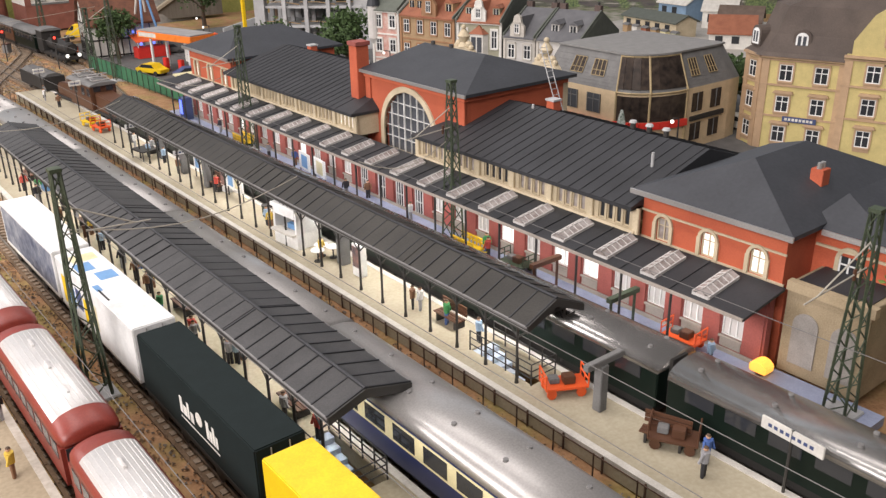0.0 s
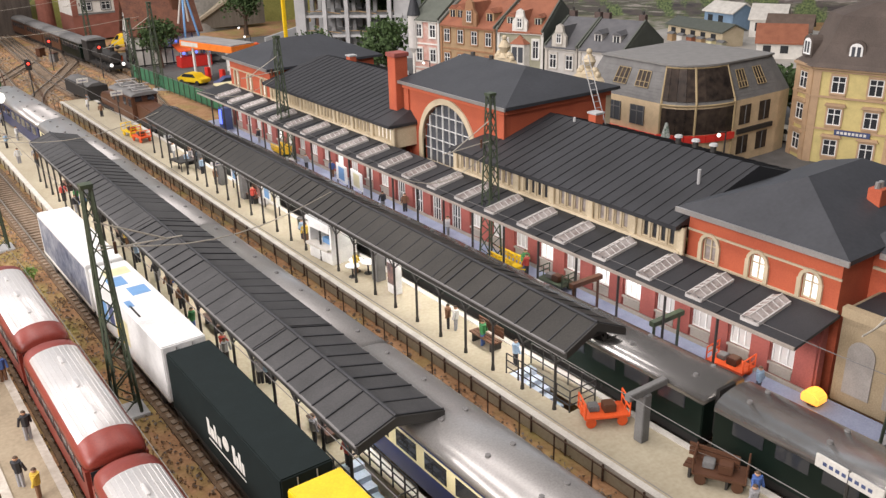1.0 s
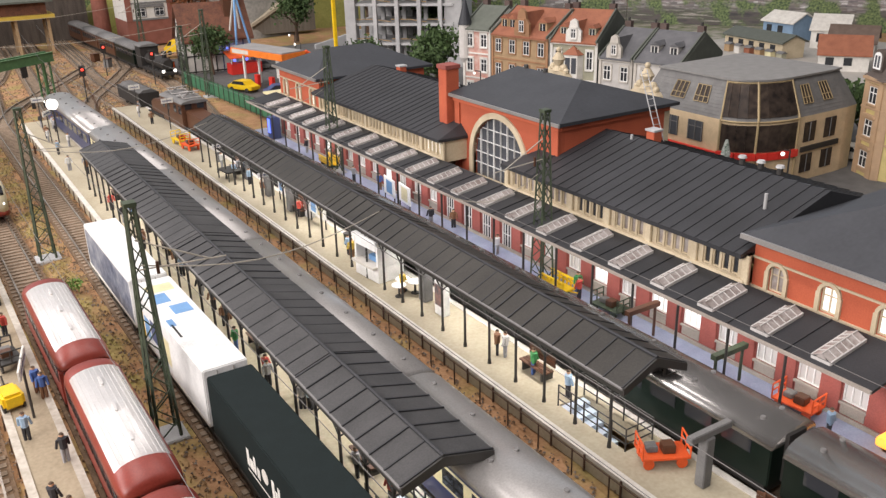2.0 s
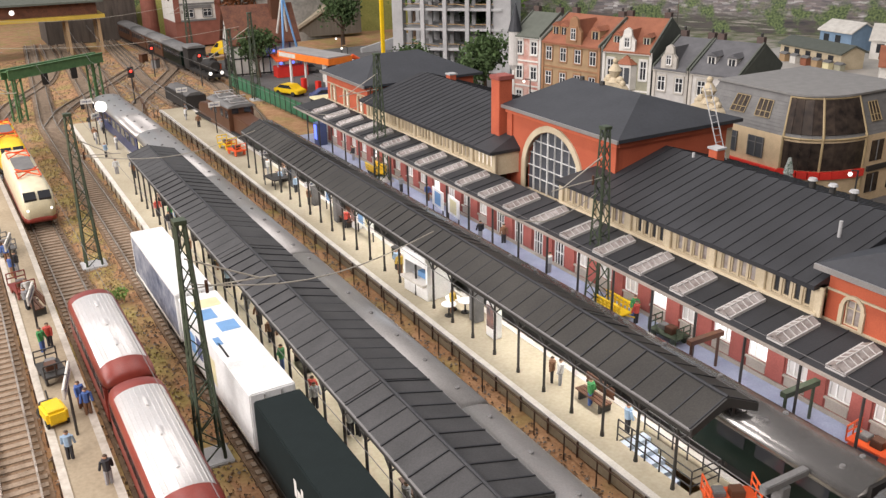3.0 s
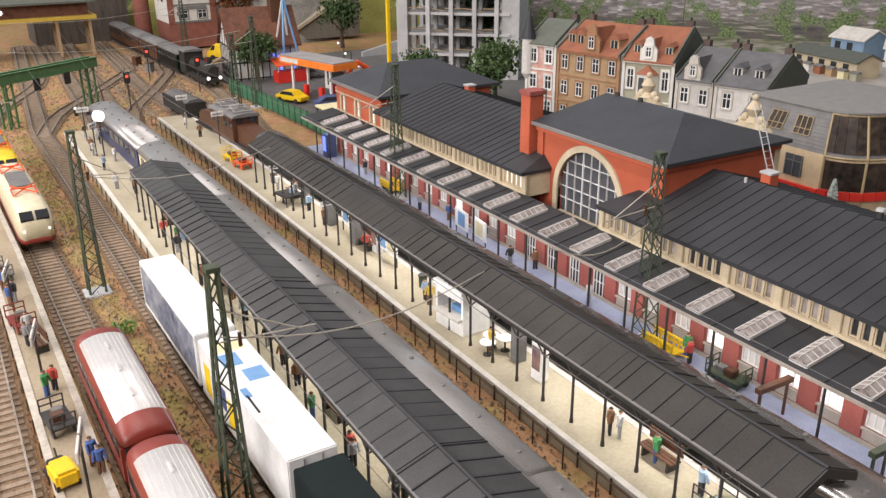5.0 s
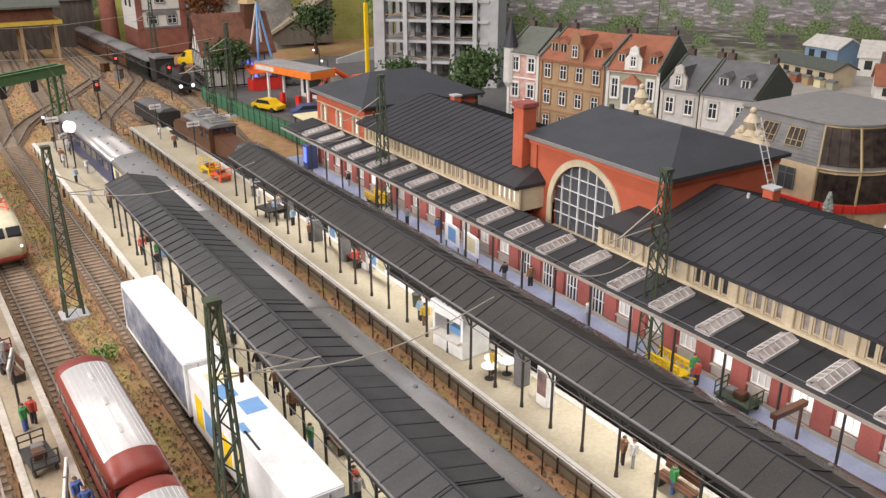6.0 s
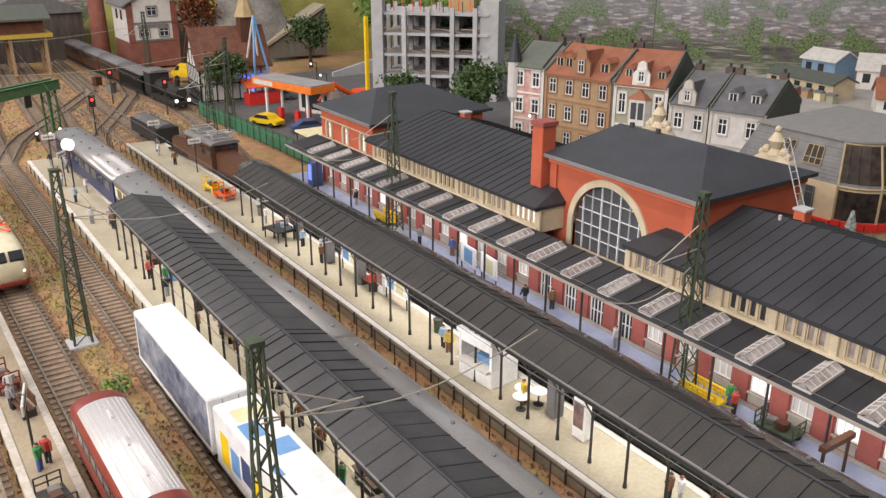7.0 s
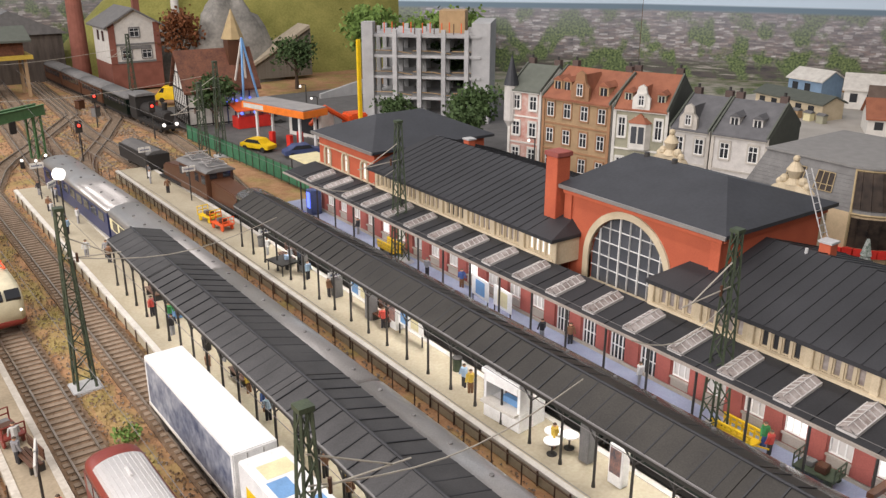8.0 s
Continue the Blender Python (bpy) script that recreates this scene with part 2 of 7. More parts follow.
def sheet(name, x0, y0, x1, y1, step, height, material, label, category):
    bm = B()
    nx, ny = max(2, int((x1 - x0) / step)), max(2, int((y1 - y0) / step))
    grid = [[bm.verts.new((x0 + (x1 - x0) * i / nx, y0 + (y1 - y0) * j / ny, height(x0 + (x1 - x0) * i / nx, y0 + (y1 - y0) * j / ny))) for j in range(ny + 1)] for i in range(nx + 1)]
    for i in range(nx):
        for j in range(ny):
            bm.faces.new([grid[i][j], grid[i + 1][j], grid[i + 1][j + 1], grid[i][j + 1]])
    return tagged(part(name, bm, material, smooth=True), label, category, kind="structure")


sheet("ground", -60, -90, 260, 260, 1.6, lambda x, y: 0.10 * noise.noise(Vector((x * 0.35, y * 0.35, 0))) - 0.06 - (0.0 if x < 27 else 0.25) - (3.0 if (4.8 < x < 6.4 and -27 < y < -21.5) or (15.9 < x < 17.5 and -25.8 < y < -20.2) else 0.0), GROUND, "brown scattered earth and ballast of the model railway", "ground")
town = part("town_paving", box(B(), 38.5, -80, 0.02, 80, 92, 0.3), ASPHALT)
fore = part("forecourt", box(B(), 28.0, 38.5, 0.0, 38.5, 92, 0.2), ASPHALT)
tagged(fore, "grey asphalt forecourt of the petrol station", "street", kind="structure")
tagged(town, "grey paved square and streets of the model town", "street", kind="structure")
sheet("verge", -0.75, -60, 1.45, 60, 0.7, lambda x, y: 0.06 + 0.12 * noise.noise(Vector((x, y * 0.5, 3))) - 0.18 * abs(x - 0.35), GRASS, "dry yellow-green grass strip between the tracks", "grass")


def polyline_x(points, y):
    for (ya, xa), (yb, xb) in zip(points, points[1:]):
        if ya <= y <= yb:
            s = (y - ya) / (yb - ya)
            return xa + (xb - xa) * s
    return points[0][1] if y < points[0][0] else points[-1][1]


def strip(bm, points, a, b, z0, z1, step=4.0):
    """A long bar of rectangular section that follows a line of (y, x)."""
    ys, n = [], max(2, int((points[-1][0] - points[0][0]) / step))
    ys = [points[0][0] + (points[-1][0] - points[0][0]) * i / n for i in range(n + 1)]
    rings = []
    for y in ys:
        x = polyline_x(points, y)
        rings.append([bm.verts.new(p) for p in ((x + a, y, z0), (x + b, y, z0), (x + b, y, z1), (x + a, y, z1))])
    for r, s in zip(rings, rings[1:]):
        for i in range(4):
            bm.faces.new([r[i], r[(i + 1) % 4], s[(i + 1) % 4], s[i]])
    bm.faces.new(rings[0])
    bm.faces.new(rings[-1][::-1])
    return bm


def track(points, label, near=(-60, 60)):
    top = thing("railway_track", label, "railway track", group="station tracks", kind="structure")
    part("ballast_bed", strip(B(), points, -1.2, 1.2, -0.1, 0.07), BALLAST, top)
    for a in (-0.75, 0.68):
        part("rail", strip(B(), points, a, a + 0.095, 0.11, 0.30), RAIL, top)
    bm, y = B(), points[0][0]
    while y < points[-1][0]:
        x = polyline_x(points, y)
        w = 1.04 + rng.uniform(-0.04, 0.04)
        box(bm, x - w, y - 0.16, 0.02, x + w, y + 0.16, 0.125)
        y += 0.62
    tagged(part("sleepers", bm, SLEEPER, top), kind="stuff")
    return top


T_LEFT = [(-70, -6.2), (20, -6.75), (120, -9)]
T_RED = [(-70, -0.9), (-10, -1.5), (20, -2.05), (60, -3.2), (130, -1)]
T_BOX = [(-70, 3.5), (-15, 3.1), (5, 2.75), (60, 2.3), (130, 7)]
T_SILVER = [(-70, 9.1), (30, 9.0), (60, 8.0), (130, 12)]
T_EMPTY = [(-70, 12.0), (30, 11.7), (62, 10.8), (130, 15)]
T_GREEN = [(-70, 19.6), (28, 19.4), (42, 18.9), (58, 17.7), (80, 17.2), (130, 20)]
T_STEAM = [(40, 21.6), (56, 24.0), (74, 25.2), (121, 23.5), (140, 23.0)]
track(T_LEFT, "brown sleepered track beside the sandy platform")
track(T_RED, "weathered track under the red railcars")
track(T_BOX, "weathered track under the container wagons")
track(T_SILVER, "track under the blue coaches with grey roofs")
track(T_EMPTY, "empty rusty track beside the long platform")
track(T_GREEN, "track under the bottle-green coaches")
track(T_STEAM, "track under the waiting steam train")
for drop, points in ((0.02, [(58, 2.35), (68, 5.0), (80, 11.5), (95, 19.0), (130, 20.5)]), (0.03, [(56, 11.0), (66, 13.2), (76, 17.8), (88, 22.8), (100, 24.6)]), (0.025, [(62, -3.2), (74, -0.5), (88, 5.2), (104, 8.2), (130, 9.5)])):
    before = set(bpy.data.objects)
    track(points, "weathered crossover track in the station throat")
    for ob in set(bpy.data.objects) - before:
        if ob.parent is None:
            ob.location.z -= drop * U

# ---- platforms ----
def platform(label, points, left, right, hole=None, z=0.8):
    top = thing("platform", label, "platform", group="platforms", kind="structure")
    if hole:
        hx0, hx1, hy0, hy1 = hole
        first, last = points[0][0], points[-1][0]
        slab = strip(B(), [(first, polyline_x(points, first)), (hy0, polyline_x(points, hy0))], left, right, 0, z)
        strip(slab, [(hy1, polyline_x(points, hy1))] + [p for p in points if p[0] > hy1], left, right, 0, z)
        x = polyline_x(points, hy0)
        box(slab, x + left, hy0, 0, hx0, hy1, z)
        box(slab, hx1, hy0, 0, x + right, hy1, z)
        part("slab", slab, PLATFORM, top)
    else:
        part("slab", strip(B(), points, left, right, 0, z), PLATFORM, top)
    for a, b in ((left - 0.05, left + 0.28), (right - 0.28, right + 0.05)):
        part("kerb", strip(B(), points, a, b, z - 0.14, z + 0.035), CURB, top)
    part("platform_wall", strip(B(), points, left + 0.1, left + 0.16, 0.0, z - 0.14), PLATSIDE, top)
    y = points[0][0]
    post = mesh_of("edge_post", box(B(), -0.035, -0.035, 0, 0.035, 0.035, z - 0.02), RUST)
    while y < points[-1][0]:
        o = part("edge_post", post, RUST, top)
        o.location = ((polyline_x(points, y) + left - 0.08) * U, y * U, 0)
        y += 2.1
    return top


platform("sandy platform with pale kerbs and roofed waiting area", [(-60, 4.1), (55.2, 4.1)], 0, 3.45, (5.5, 7.0, -26.4, -22.2))
platform("sandy platform with pale kerbs, benches and a kiosk", [(-60, 14.4), (30, 14.2), (57, 14.0)], 0, 3.5, (15.75, 17.2, -25.1, -20.9))
known = set(bpy.data.objects)
platform("narrow sandy platform with figures and luggage carts", [(-60, -4.4), (20, -5.5), (42, -6.2)], 0, 2.05)
TAN = surface("tan_platform", (0.25, 0.20, 0.13), (0.38, 0.315, 0.22), scale=0.35, rough=0.9, bump=0.3, fine=6)
TANKERB = surface("worn_sand_kerb", (0.36, 0.32, 0.26), (0.56, 0.52, 0.45), scale=1.6, rough=0.9, bump=0.5, fine=5)
for ob in set(bpy.data.objects) - known:
    if ob.name.startswith("slab"):
        ob.data.materials[0] = TAN
    if ob.name.startswith("kerb"):
        ob.data.materials[0] = TANKERB
stp = part("station_pavement", box(B(), 21.5, -36, 0, 25.8, 38, 0.45), PAVING)
tagged(stp, "blue-grey paved house platform along the station building", "platform", kind="structure")
stk = part("station_kerb", box(B(), 21.42, -36, 0.2, 21.7, 38, 0.485), CURB)
tagged(stk, "pale kerb of the house platform", "kerb", kind="structure")


STEPBLUE = surface("pale_blue_concrete", (0.34, 0.40, 0.48), (0.50, 0.57, 0.66), scale=1.0, rough=0.8)


def stair(x0, x1, y0, y1, label):
    top = thing("underpass_stair", label, "stairs", (x0, y0, 0))
    n, w = 9, x1 - x0
    for i in range(n):
        d = (y1 - y0) / n
        part("step", box(B(), 0.03, i * d, -1.6, w - 0.03, (i + 1) * d, 0.7 - (n - 1 - i) * 0.26), STEPBLUE, top)
    for x in (-0.06, w):
        rail = B()
        for k in range(6):
            rod(rail, (x, k * (y1 - y0) / 5, 0.8), (x, k * (y1 - y0) / 5, 1.85), 0.035)
        for z in (1.15, 1.5, 1.85):
            rod(rail, (x, 0, z), (x, y1 - y0, z), 0.03)
        part("handrail", rail, IRON, top)
    rail = B()
    for z in (1.15, 1.5, 1.85):
        rod(rail, (0, 0, z), (w, 0, z), 0.03)
    part("handrail", rail, IRON, top)


stair(5.5, 7.0, -26.4, -22.2, "blue-grey steps down to the underpass with dark railings")
stair(15.75, 17.2, -25.1, -20.9, "blue-grey steps down to the underpass with dark railings")


def canopy(label, L, M, R, y0, y1, ze, zr, post_z, felt):
    top = thing("platform_canopy", label, "canopy", group="platform canopies")
    t = 0.13
    cuts = [y0 + (y1 - y0) * i / 6 for i in range(7)]
    for i, (a, b) in enumerate(zip(cuts, cuts[1:])):
        dz = 0.03 * (i % 2)
        for side, (xa, xb) in enumerate(((L, M), (R, M))):
            part("roof_section", prism(B(), [(xa, ze + dz), (xb, zr + dz), (xb, zr + dz - t), (xa, ze + dz - t)], "y", a + 0.01, b - 0.01), felt, top)
    left = mesh_of("roof_batten", prism(B(), [(L - 0.02, ze + 0.045), (M, zr + 0.045), (M, zr - 0.02), (L - 0.02, ze - 0.02)], "y", -0.034, 0.034), ROOFDARK)
    right = mesh_of("roof_batten", prism(B(), [(R + 0.02, ze + 0.035), (M, zr + 0.035), (M, zr - 0.02), (R + 0.02, ze - 0.02)], "y", -0.034, 0.034), ROOFDARK)
    n = int((y1 - y0) / 1.05)
    for i in range(n + 1):
        y = y0 + 0.05 + (y1 - y0 - 0.1) * i / n
        for me in (left, right):
            part("roof_batten", me, ROOFDARK, top).location = (0, y * U, rng.uniform(-0.01, 0.015) * U)
    part("ridge_cap", rod(B(), (M, y0 - 0.03, zr + 0.03), (M, y1 + 0.03, zr + 0.03), 0.075, n=8), ROOFDARK, top)
    for x in (L, R):
        part("gutter", rod(B(), (x, y0, ze - 0.06), (x, y1, ze - 0.06), 0.065), DARKTIN, top, "grey gutter")
        s = 1 if x == L else -1
        part("eave_beam", box(B(), x + s * 0.10 - 0.09, y0 + 0.1, ze - 0.34, x + s * 0.10 + 0.06, y1 - 0.1, ze - 0.16), IRON, top)
    for yy in (y0, y1):
        part("gable_board", prism(B(), [(L, ze), (M, zr), (R, ze), (R, ze - 0.35), (M, zr - 0.4), (L, ze - 0.35)], "y", yy - 0.06, yy + 0.06), IRON, top)
    post = B()
    rod(post, (0, 0, post_z), (0, 0, ze - 0.2), 0.068, 0.062, n=8)
    rod(post, (0, 0, post_z), (0, 0, post_z + 0.25), 0.10, 0.08, n=8)
    for s in (-1, 1):
        rod(post, (0, 0, ze - 0.85), (0, s * 0.62, ze - 0.3), 0.04)
    post = mesh_of("post", post, IRON)
    cross = mesh_of("cross_beam", box(B(), L + 0.15, -0.06, ze - 0.36, R - 0.15, 0.06, ze - 0.2), IRON)
    n = int(round((y1 - y0 - 1.2) / 2.1))
    for i in range(n + 1):
        y = y0 + 0.7 + i * 2.1
        for x in (L + 0.12, R - 0.45):
            part("post", post, IRON, top).location = (x * U, y * U, 0)
        part("cross_beam", cross, IRON, top).location = (0, y * U, 0)
    return top


canopy("long dark-grey felt-roofed platform canopy on slim iron posts", 5.1, 6.75, 8.8, -25.6, 26.2, 3.95, 4.5, 0.8, ROOFING)
canopy("long dark-grey felt-roofed platform canopy with a kiosk below", 15.25, 17.0, 18.75, -25.2, 28.8, 3.95, 4.75, 0.8, ROOFOLIVE)


def fence(label, points, height, gap, material, rails, z=0.0, r=0.045):
    top = thing("fence", label, "fence")
    post = mesh_of("post", rod(B(), (0, 0, z), (0, 0, z + height), r), material)
    (ya, _), (yb, _) = points[0], points[-1]
    n = int((yb - ya) / gap)
    for i in range(n + 1):
        y = ya + (yb - ya) * i / n
        part("post", post, material, top).location = (polyline_x(points, y) * U, y * U, 0)
    for h in rails:
        part("fence_rail", strip(B(), points, -0.018, 0.018, z + h - 0.018, z + h + 0.018), material, top)
    return top


fence("low rusty iron fence between track and platform", [(-52, 13.75), (57, 13.35)], 1.25, 2.1, RUST, (1.2,), r=0.035)

# ---- station building ----
station = thing("station_building", "long red-brick station with slate roofs and an arched hall window", "station")
FX = 25.8
BAY = 2.25
Y0 = -30.4


def wall_with_windows(name, x, y0, y1, z0, z1, openings, material, parent, thick=0.4):
    """A wall facing -x with rectangular openings (ya, yb, za, zb) cut through it."""
    bm = B()
    y = y0
    for ya, yb, za, zb in sorted(openings):
        if ya > y:
            box(bm, x, y, z0, x + thick, ya, z1)
        if za > z0:
            box(bm, x, ya, z0, x + thick, yb, za)
        if zb < z1:
            box(bm, x, ya, zb, x + thick, yb, z1)
        y = yb
    if y < y1:
        box(bm, x, y, z0, x + thick, y1, z1)
    return part(name, bm, material, parent)


def sash(x, ya, yb, za, zb, parent, glass=GREYGLASS, bars=1, frame=FRAMEWHITE, rows=2, name="window"):
    w = part(name, box(B(), x + 0.16, ya, za, x + 0.2, yb, zb), glass, parent)
    bm, f = B(), 0.07
    box(bm, x + 0.08, ya, za, x + 0.15, ya + f, zb)
    box(bm, x + 0.08, yb - f, za, x + 0.15, yb, zb)
    box(bm, x + 0.08, ya + f, za, x + 0.15, yb - f, za + f)
    box(bm, x + 0.08, ya + f, zb - f, x + 0.15, yb - f, zb)
    for i in range(bars):
        y = ya + (yb - ya) * (i + 1) / (bars + 1)
        box(bm, x + 0.09, y - 0.03, za + f, x + 0.14, y + 0.03, zb - f)
    for i in range(rows - 1):
        z = za + (zb - za) * (0.66 if rows == 2 else (i + 1) / rows)
        box(bm, x + 0.10, ya + f, z - 0.025, x + 0.135, yb - f, z + 0.025)
    part("window_frame", bm, frame, w)
    return w


FL = 25.4
STUCCO = surface("greyed_stucco", (0.27, 0.235, 0.20), (0.42, 0.37, 0.32), scale=0.9, rough=0.85)
openings = []
n = int((36 - Y0) / BAY)
for i in range(n + 1):
    yc = Y0 + 1.72 + i * BAY
    if yc + 0.8 < 36:
        openings.append((yc - 0.58, yc + 0.58, 0.5 if -4 < yc < 5 else 1.3, 3.2))
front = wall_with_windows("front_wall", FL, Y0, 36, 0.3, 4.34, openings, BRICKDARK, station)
for ya, yb, za, zb in openings:
    door = za < 1
    sash(FL, ya, yb, za, zb, station, DARKGLASS if door else (LIT if rng.random() < 0.2 else WHITEGLASS), 3 if door else 2, FRAMEWHITE, 3 if door else 2, "glazed_door" if door else "window")
    if not door:
        part("window_sill", box(B(), FL - 0.12, ya - 0.06, za - 0.1, FL + 0.05, yb + 0.06, za), STUCCO, station)
        part("sill_panel", box(B(), FL - 0.05, ya + 0.02, 0.73, FL - 0.002, yb - 0.02, za - 0.14), STUCCO, station)
for i in range(n + 1):
    yc = Y0 + 0.6 + i * BAY
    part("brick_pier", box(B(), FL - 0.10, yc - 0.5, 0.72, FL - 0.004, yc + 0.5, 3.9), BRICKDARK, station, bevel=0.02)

part("plinth", box(B(), FL - 0.09, Y0, 0.45, FL - 0.003, 36, 0.66), STUCCO, station)

# canopy along the house platform, with glazed skylights
XC, ZC, ZW = 22.65, 4.05, 4.56
hc = thing("house_canopy", "dark felt lean-to canopy with a row of glazed skylights", "canopy")
yb0, yb1 = -30.8, 35.5
part("canopy_roof", prism(B(), [(XC, ZC), (FX - 0.02, ZW), (FX - 0.02, ZW - 0.14), (XC, ZC - 0.14)], "y", yb0, yb1), ROOFDARK, hc)
part("gutter", box(B(), XC - 0.1, yb0, ZC - 0.12, XC, yb1, ZC + 0.02), STUCCO, hc, "grey gutter")
seam = mesh_of("roof_seam", prism(B(), [(XC, ZC + 0.05), (FX - 0.05, ZW + 0.05), (FX - 0.05, ZW - 0.03), (XC, ZC - 0.03)], "y", -0.035, 0.035), ROOFDARK)
slope = (ZW - ZC) / (FX - XC)
sk_frame = B()
xs0, xs1, hw = XC + 0.35, FX - 0.55, 0.44
zl = lambda x: ZC + slope * (x - XC)
for s in (-1, 1):
    prism(sk_frame, [(xs0, zl(xs0) - 0.02), (xs1, zl(xs1) - 0.02), (xs1, zl(xs1) + 0.16), (xs0, zl(xs0) + 0.16)], "y", s * hw - 0.03, s * hw + 0.03)
for x in (xs0, xs1):
    box(sk_frame, x - 0.05, -hw, zl(x) - 0.02, x + 0.05, hw, zl(x) + 0.11)
for k in range(1, 6):
    x = xs0 + (xs1 - xs0) * k / 6
    prism(sk_frame, [(-hw, zl(x) + 0.14), (0, zl(x) + 0.34), (hw, zl(x) + 0.14), (hw, zl(x) + 0.18), (0, zl(x) + 0.38), (-hw, zl(x) + 0.18)], "x", x - 0.018, x + 0.018)
prism(sk_frame, [(xs0, zl(xs0) + 0.33), (xs1, zl(xs1) + 0.33), (xs1, zl(xs1) + 0.38), (xs0, zl(xs0) + 0.38)], "y", -0.02, 0.02)
sk_frame = mesh_of("skylight_frame", sk_frame, SKYFRAME)
sk_glass = B()
for s in (-1, 1):
    solid(sk_glass, [(xs0, s * hw, zl(xs0) + 0.14), (xs1, s * hw, zl(xs1) + 0.14), (xs1, 0, zl(xs1) + 0.34), (xs0, 0, zl(xs0) + 0.34), (xs0, s * hw, zl(xs0) + 0.11), (xs1, s * hw, zl(xs1) + 0.11), (xs1, 0, zl(xs1) + 0.31), (xs0, 0, zl(xs0) + 0.31)], [(0, 1, 2, 3), (4, 5, 6, 7), (0, 1, 5, 4), (0, 3, 7, 4), (1, 2, 6, 5)])
for x in (xs0, xs1):
    solid(sk_glass, [(x, -hw, zl(x)), (x, hw, zl(x)), (x, 0, zl(x) + 0.34)], [(0, 1, 2)])
sk_glass = mesh_of("skylight_pane", sk_glass, SKYGLASS)
for k in range(21):
    y = -28.35 + 2.98 * k
    s = part("skylight", sk_frame, PLASTER, hc, "ridged glazed skylight")
    s.location = (0, y * U, 0)
    part("skylight_pane", sk_glass, SKYGLASS, s)
    part("roof_seam", seam, ROOFDARK, hc).location = (0, (y + 1.49) * U, 0)
    post = part("post", rod(B(), (XC + 0.25, y + 1.5, 0.45), (XC + 0.25, y + 1.5, ZC - 0.1), 0.07), IRON, hc)


def clerestory(y0, y1):
    n = max(2, int(round((y1 - y0) / 3.05)))
    w = (y1 - y0) / n
    ops = []
    for i in range(n):
        for k in range(4):
            a = y0 + i * w + 0.42 + k * (w - 0.84) / 4
            ops.append((a + 0.07, a + (w - 0.84) / 4 - 0.07, 4.75, 5.75))
    wall_with_windows("clerestory_wall", FX + 0.1, y0, y1, 4.35, 6.05, ops, SAND, station, 0.3)
    group = 0
    for j, (ya, yb, za, zb) in enumerate(ops):
        if j % 4 == 0:
            group = rng.random()
        lit = group < 0.35 and rng.random() < 0.8
        sash(FX + 0.1, ya, yb, za, zb, station, LIT if lit else (SKYGLASS if group < 0.8 else DARKGLASS), 0, SAND, 1)
    for i in range(n + 1):
        y = y0 + i * w
        part("pilaster", box(B(), FX - 0.06, y - 0.2, 4.45, FX + 0.095, y + 0.2, 5.95), SAND, station, bevel=0.03)
    part("cornice", box(B(), FX - 0.16, y0, 5.86, FX + 0.08, y1, 6.06), SAND, station)
    part("string_course", box(B(), FX - 0.12, y0, 4.57, FX + 0.08, y1, 4.72), SAND, station)


def ridge_roof(name, x0, x1, y0, y1, ze, zr, hip0, hip1, material=SLATE, ridge=None, over=0.0):
    """Roof with eaves along y and its ridge along y; hip lengths at the two ends."""
    xm = ridge or (x0 + x1) / 2
    p = [(x0, y0, ze), (x1, y0, ze), (x1, y1, ze), (x0, y1, ze), (xm, y0 + hip0, zr), (xm, y1 - hip1, zr), (x0, y0, ze - 0.22), (x1, y0, ze - 0.22), (x1, y1, ze - 0.22), (x0, y1, ze - 0.22)]
    f = [(0, 4, 5, 3), (1, 2, 5, 4), (0, 1, 4), (2, 3, 5), (6, 7, 8, 9), (0, 6, 7, 1), (1, 7, 8, 2), (2, 8, 9, 3), (3, 9, 6, 0)]
    r = part(name, solid(B(), p, f), material, station)
    return r, xm


def seams(x0, xm, x1, ze, zr, y0, y1, step, parent, skip0=0.0, skip1=0.0):
    a = mesh_of("roof_seam", prism(B(), [(x0, ze + 0.04), (xm, zr + 0.04), (xm, zr - 0.03), (x0, ze - 0.03)], "y", -0.022, 0.022), ROOFDARK)
    b = mesh_of("roof_seam", prism(B(), [(x1, ze + 0.04), (xm, zr + 0.04), (xm, zr - 0.03), (x1, ze - 0.03)], "y", -0.022, 0.022), ROOFDARK)
    y = y0 + skip0
    while y < y1 - skip1:
        for me in (a, b):
            part("roof_seam", me, ROOFDARK, parent).location = (0, y * U, 0)
        y += step


clerestory(-22.2, -3.4)
clerestory(4.3, 25.0)
# wings
r, xm = ridge_roof("wing_roof", 25.35, 37.8, -22.2, -3.3, 6.12, 7.95, 0.1, 2.2, ROOFDARK, 31.8)
seams(25.35, xm, 37.8, 6.12, 7.95, -22.2, -3.3, 0.8, r, 0.4, 2.3)
r, xm = ridge_roof("wing_roof", 25.35, 37.8, 4.1, 25.8, 6.12, 7.95, 2.2, 0.1, ROOFDARK, 31.8)
seams(25.35, xm, 37.8, 6.12, 7.95, 4.1, 25.8, 0.8, r, 2.3, 0.4)
part("rear_wall", box(B(), 37.2, -22, 0, 37.5, 36, 6.0), SAND, station)
for ya, yb in ((-3.4, -3.2), (4.25, 4.45)):
    part("wing_end_wall", box(B(), FX + 0.12, ya, 4.35, 31, yb, 6.0), SAND, station)

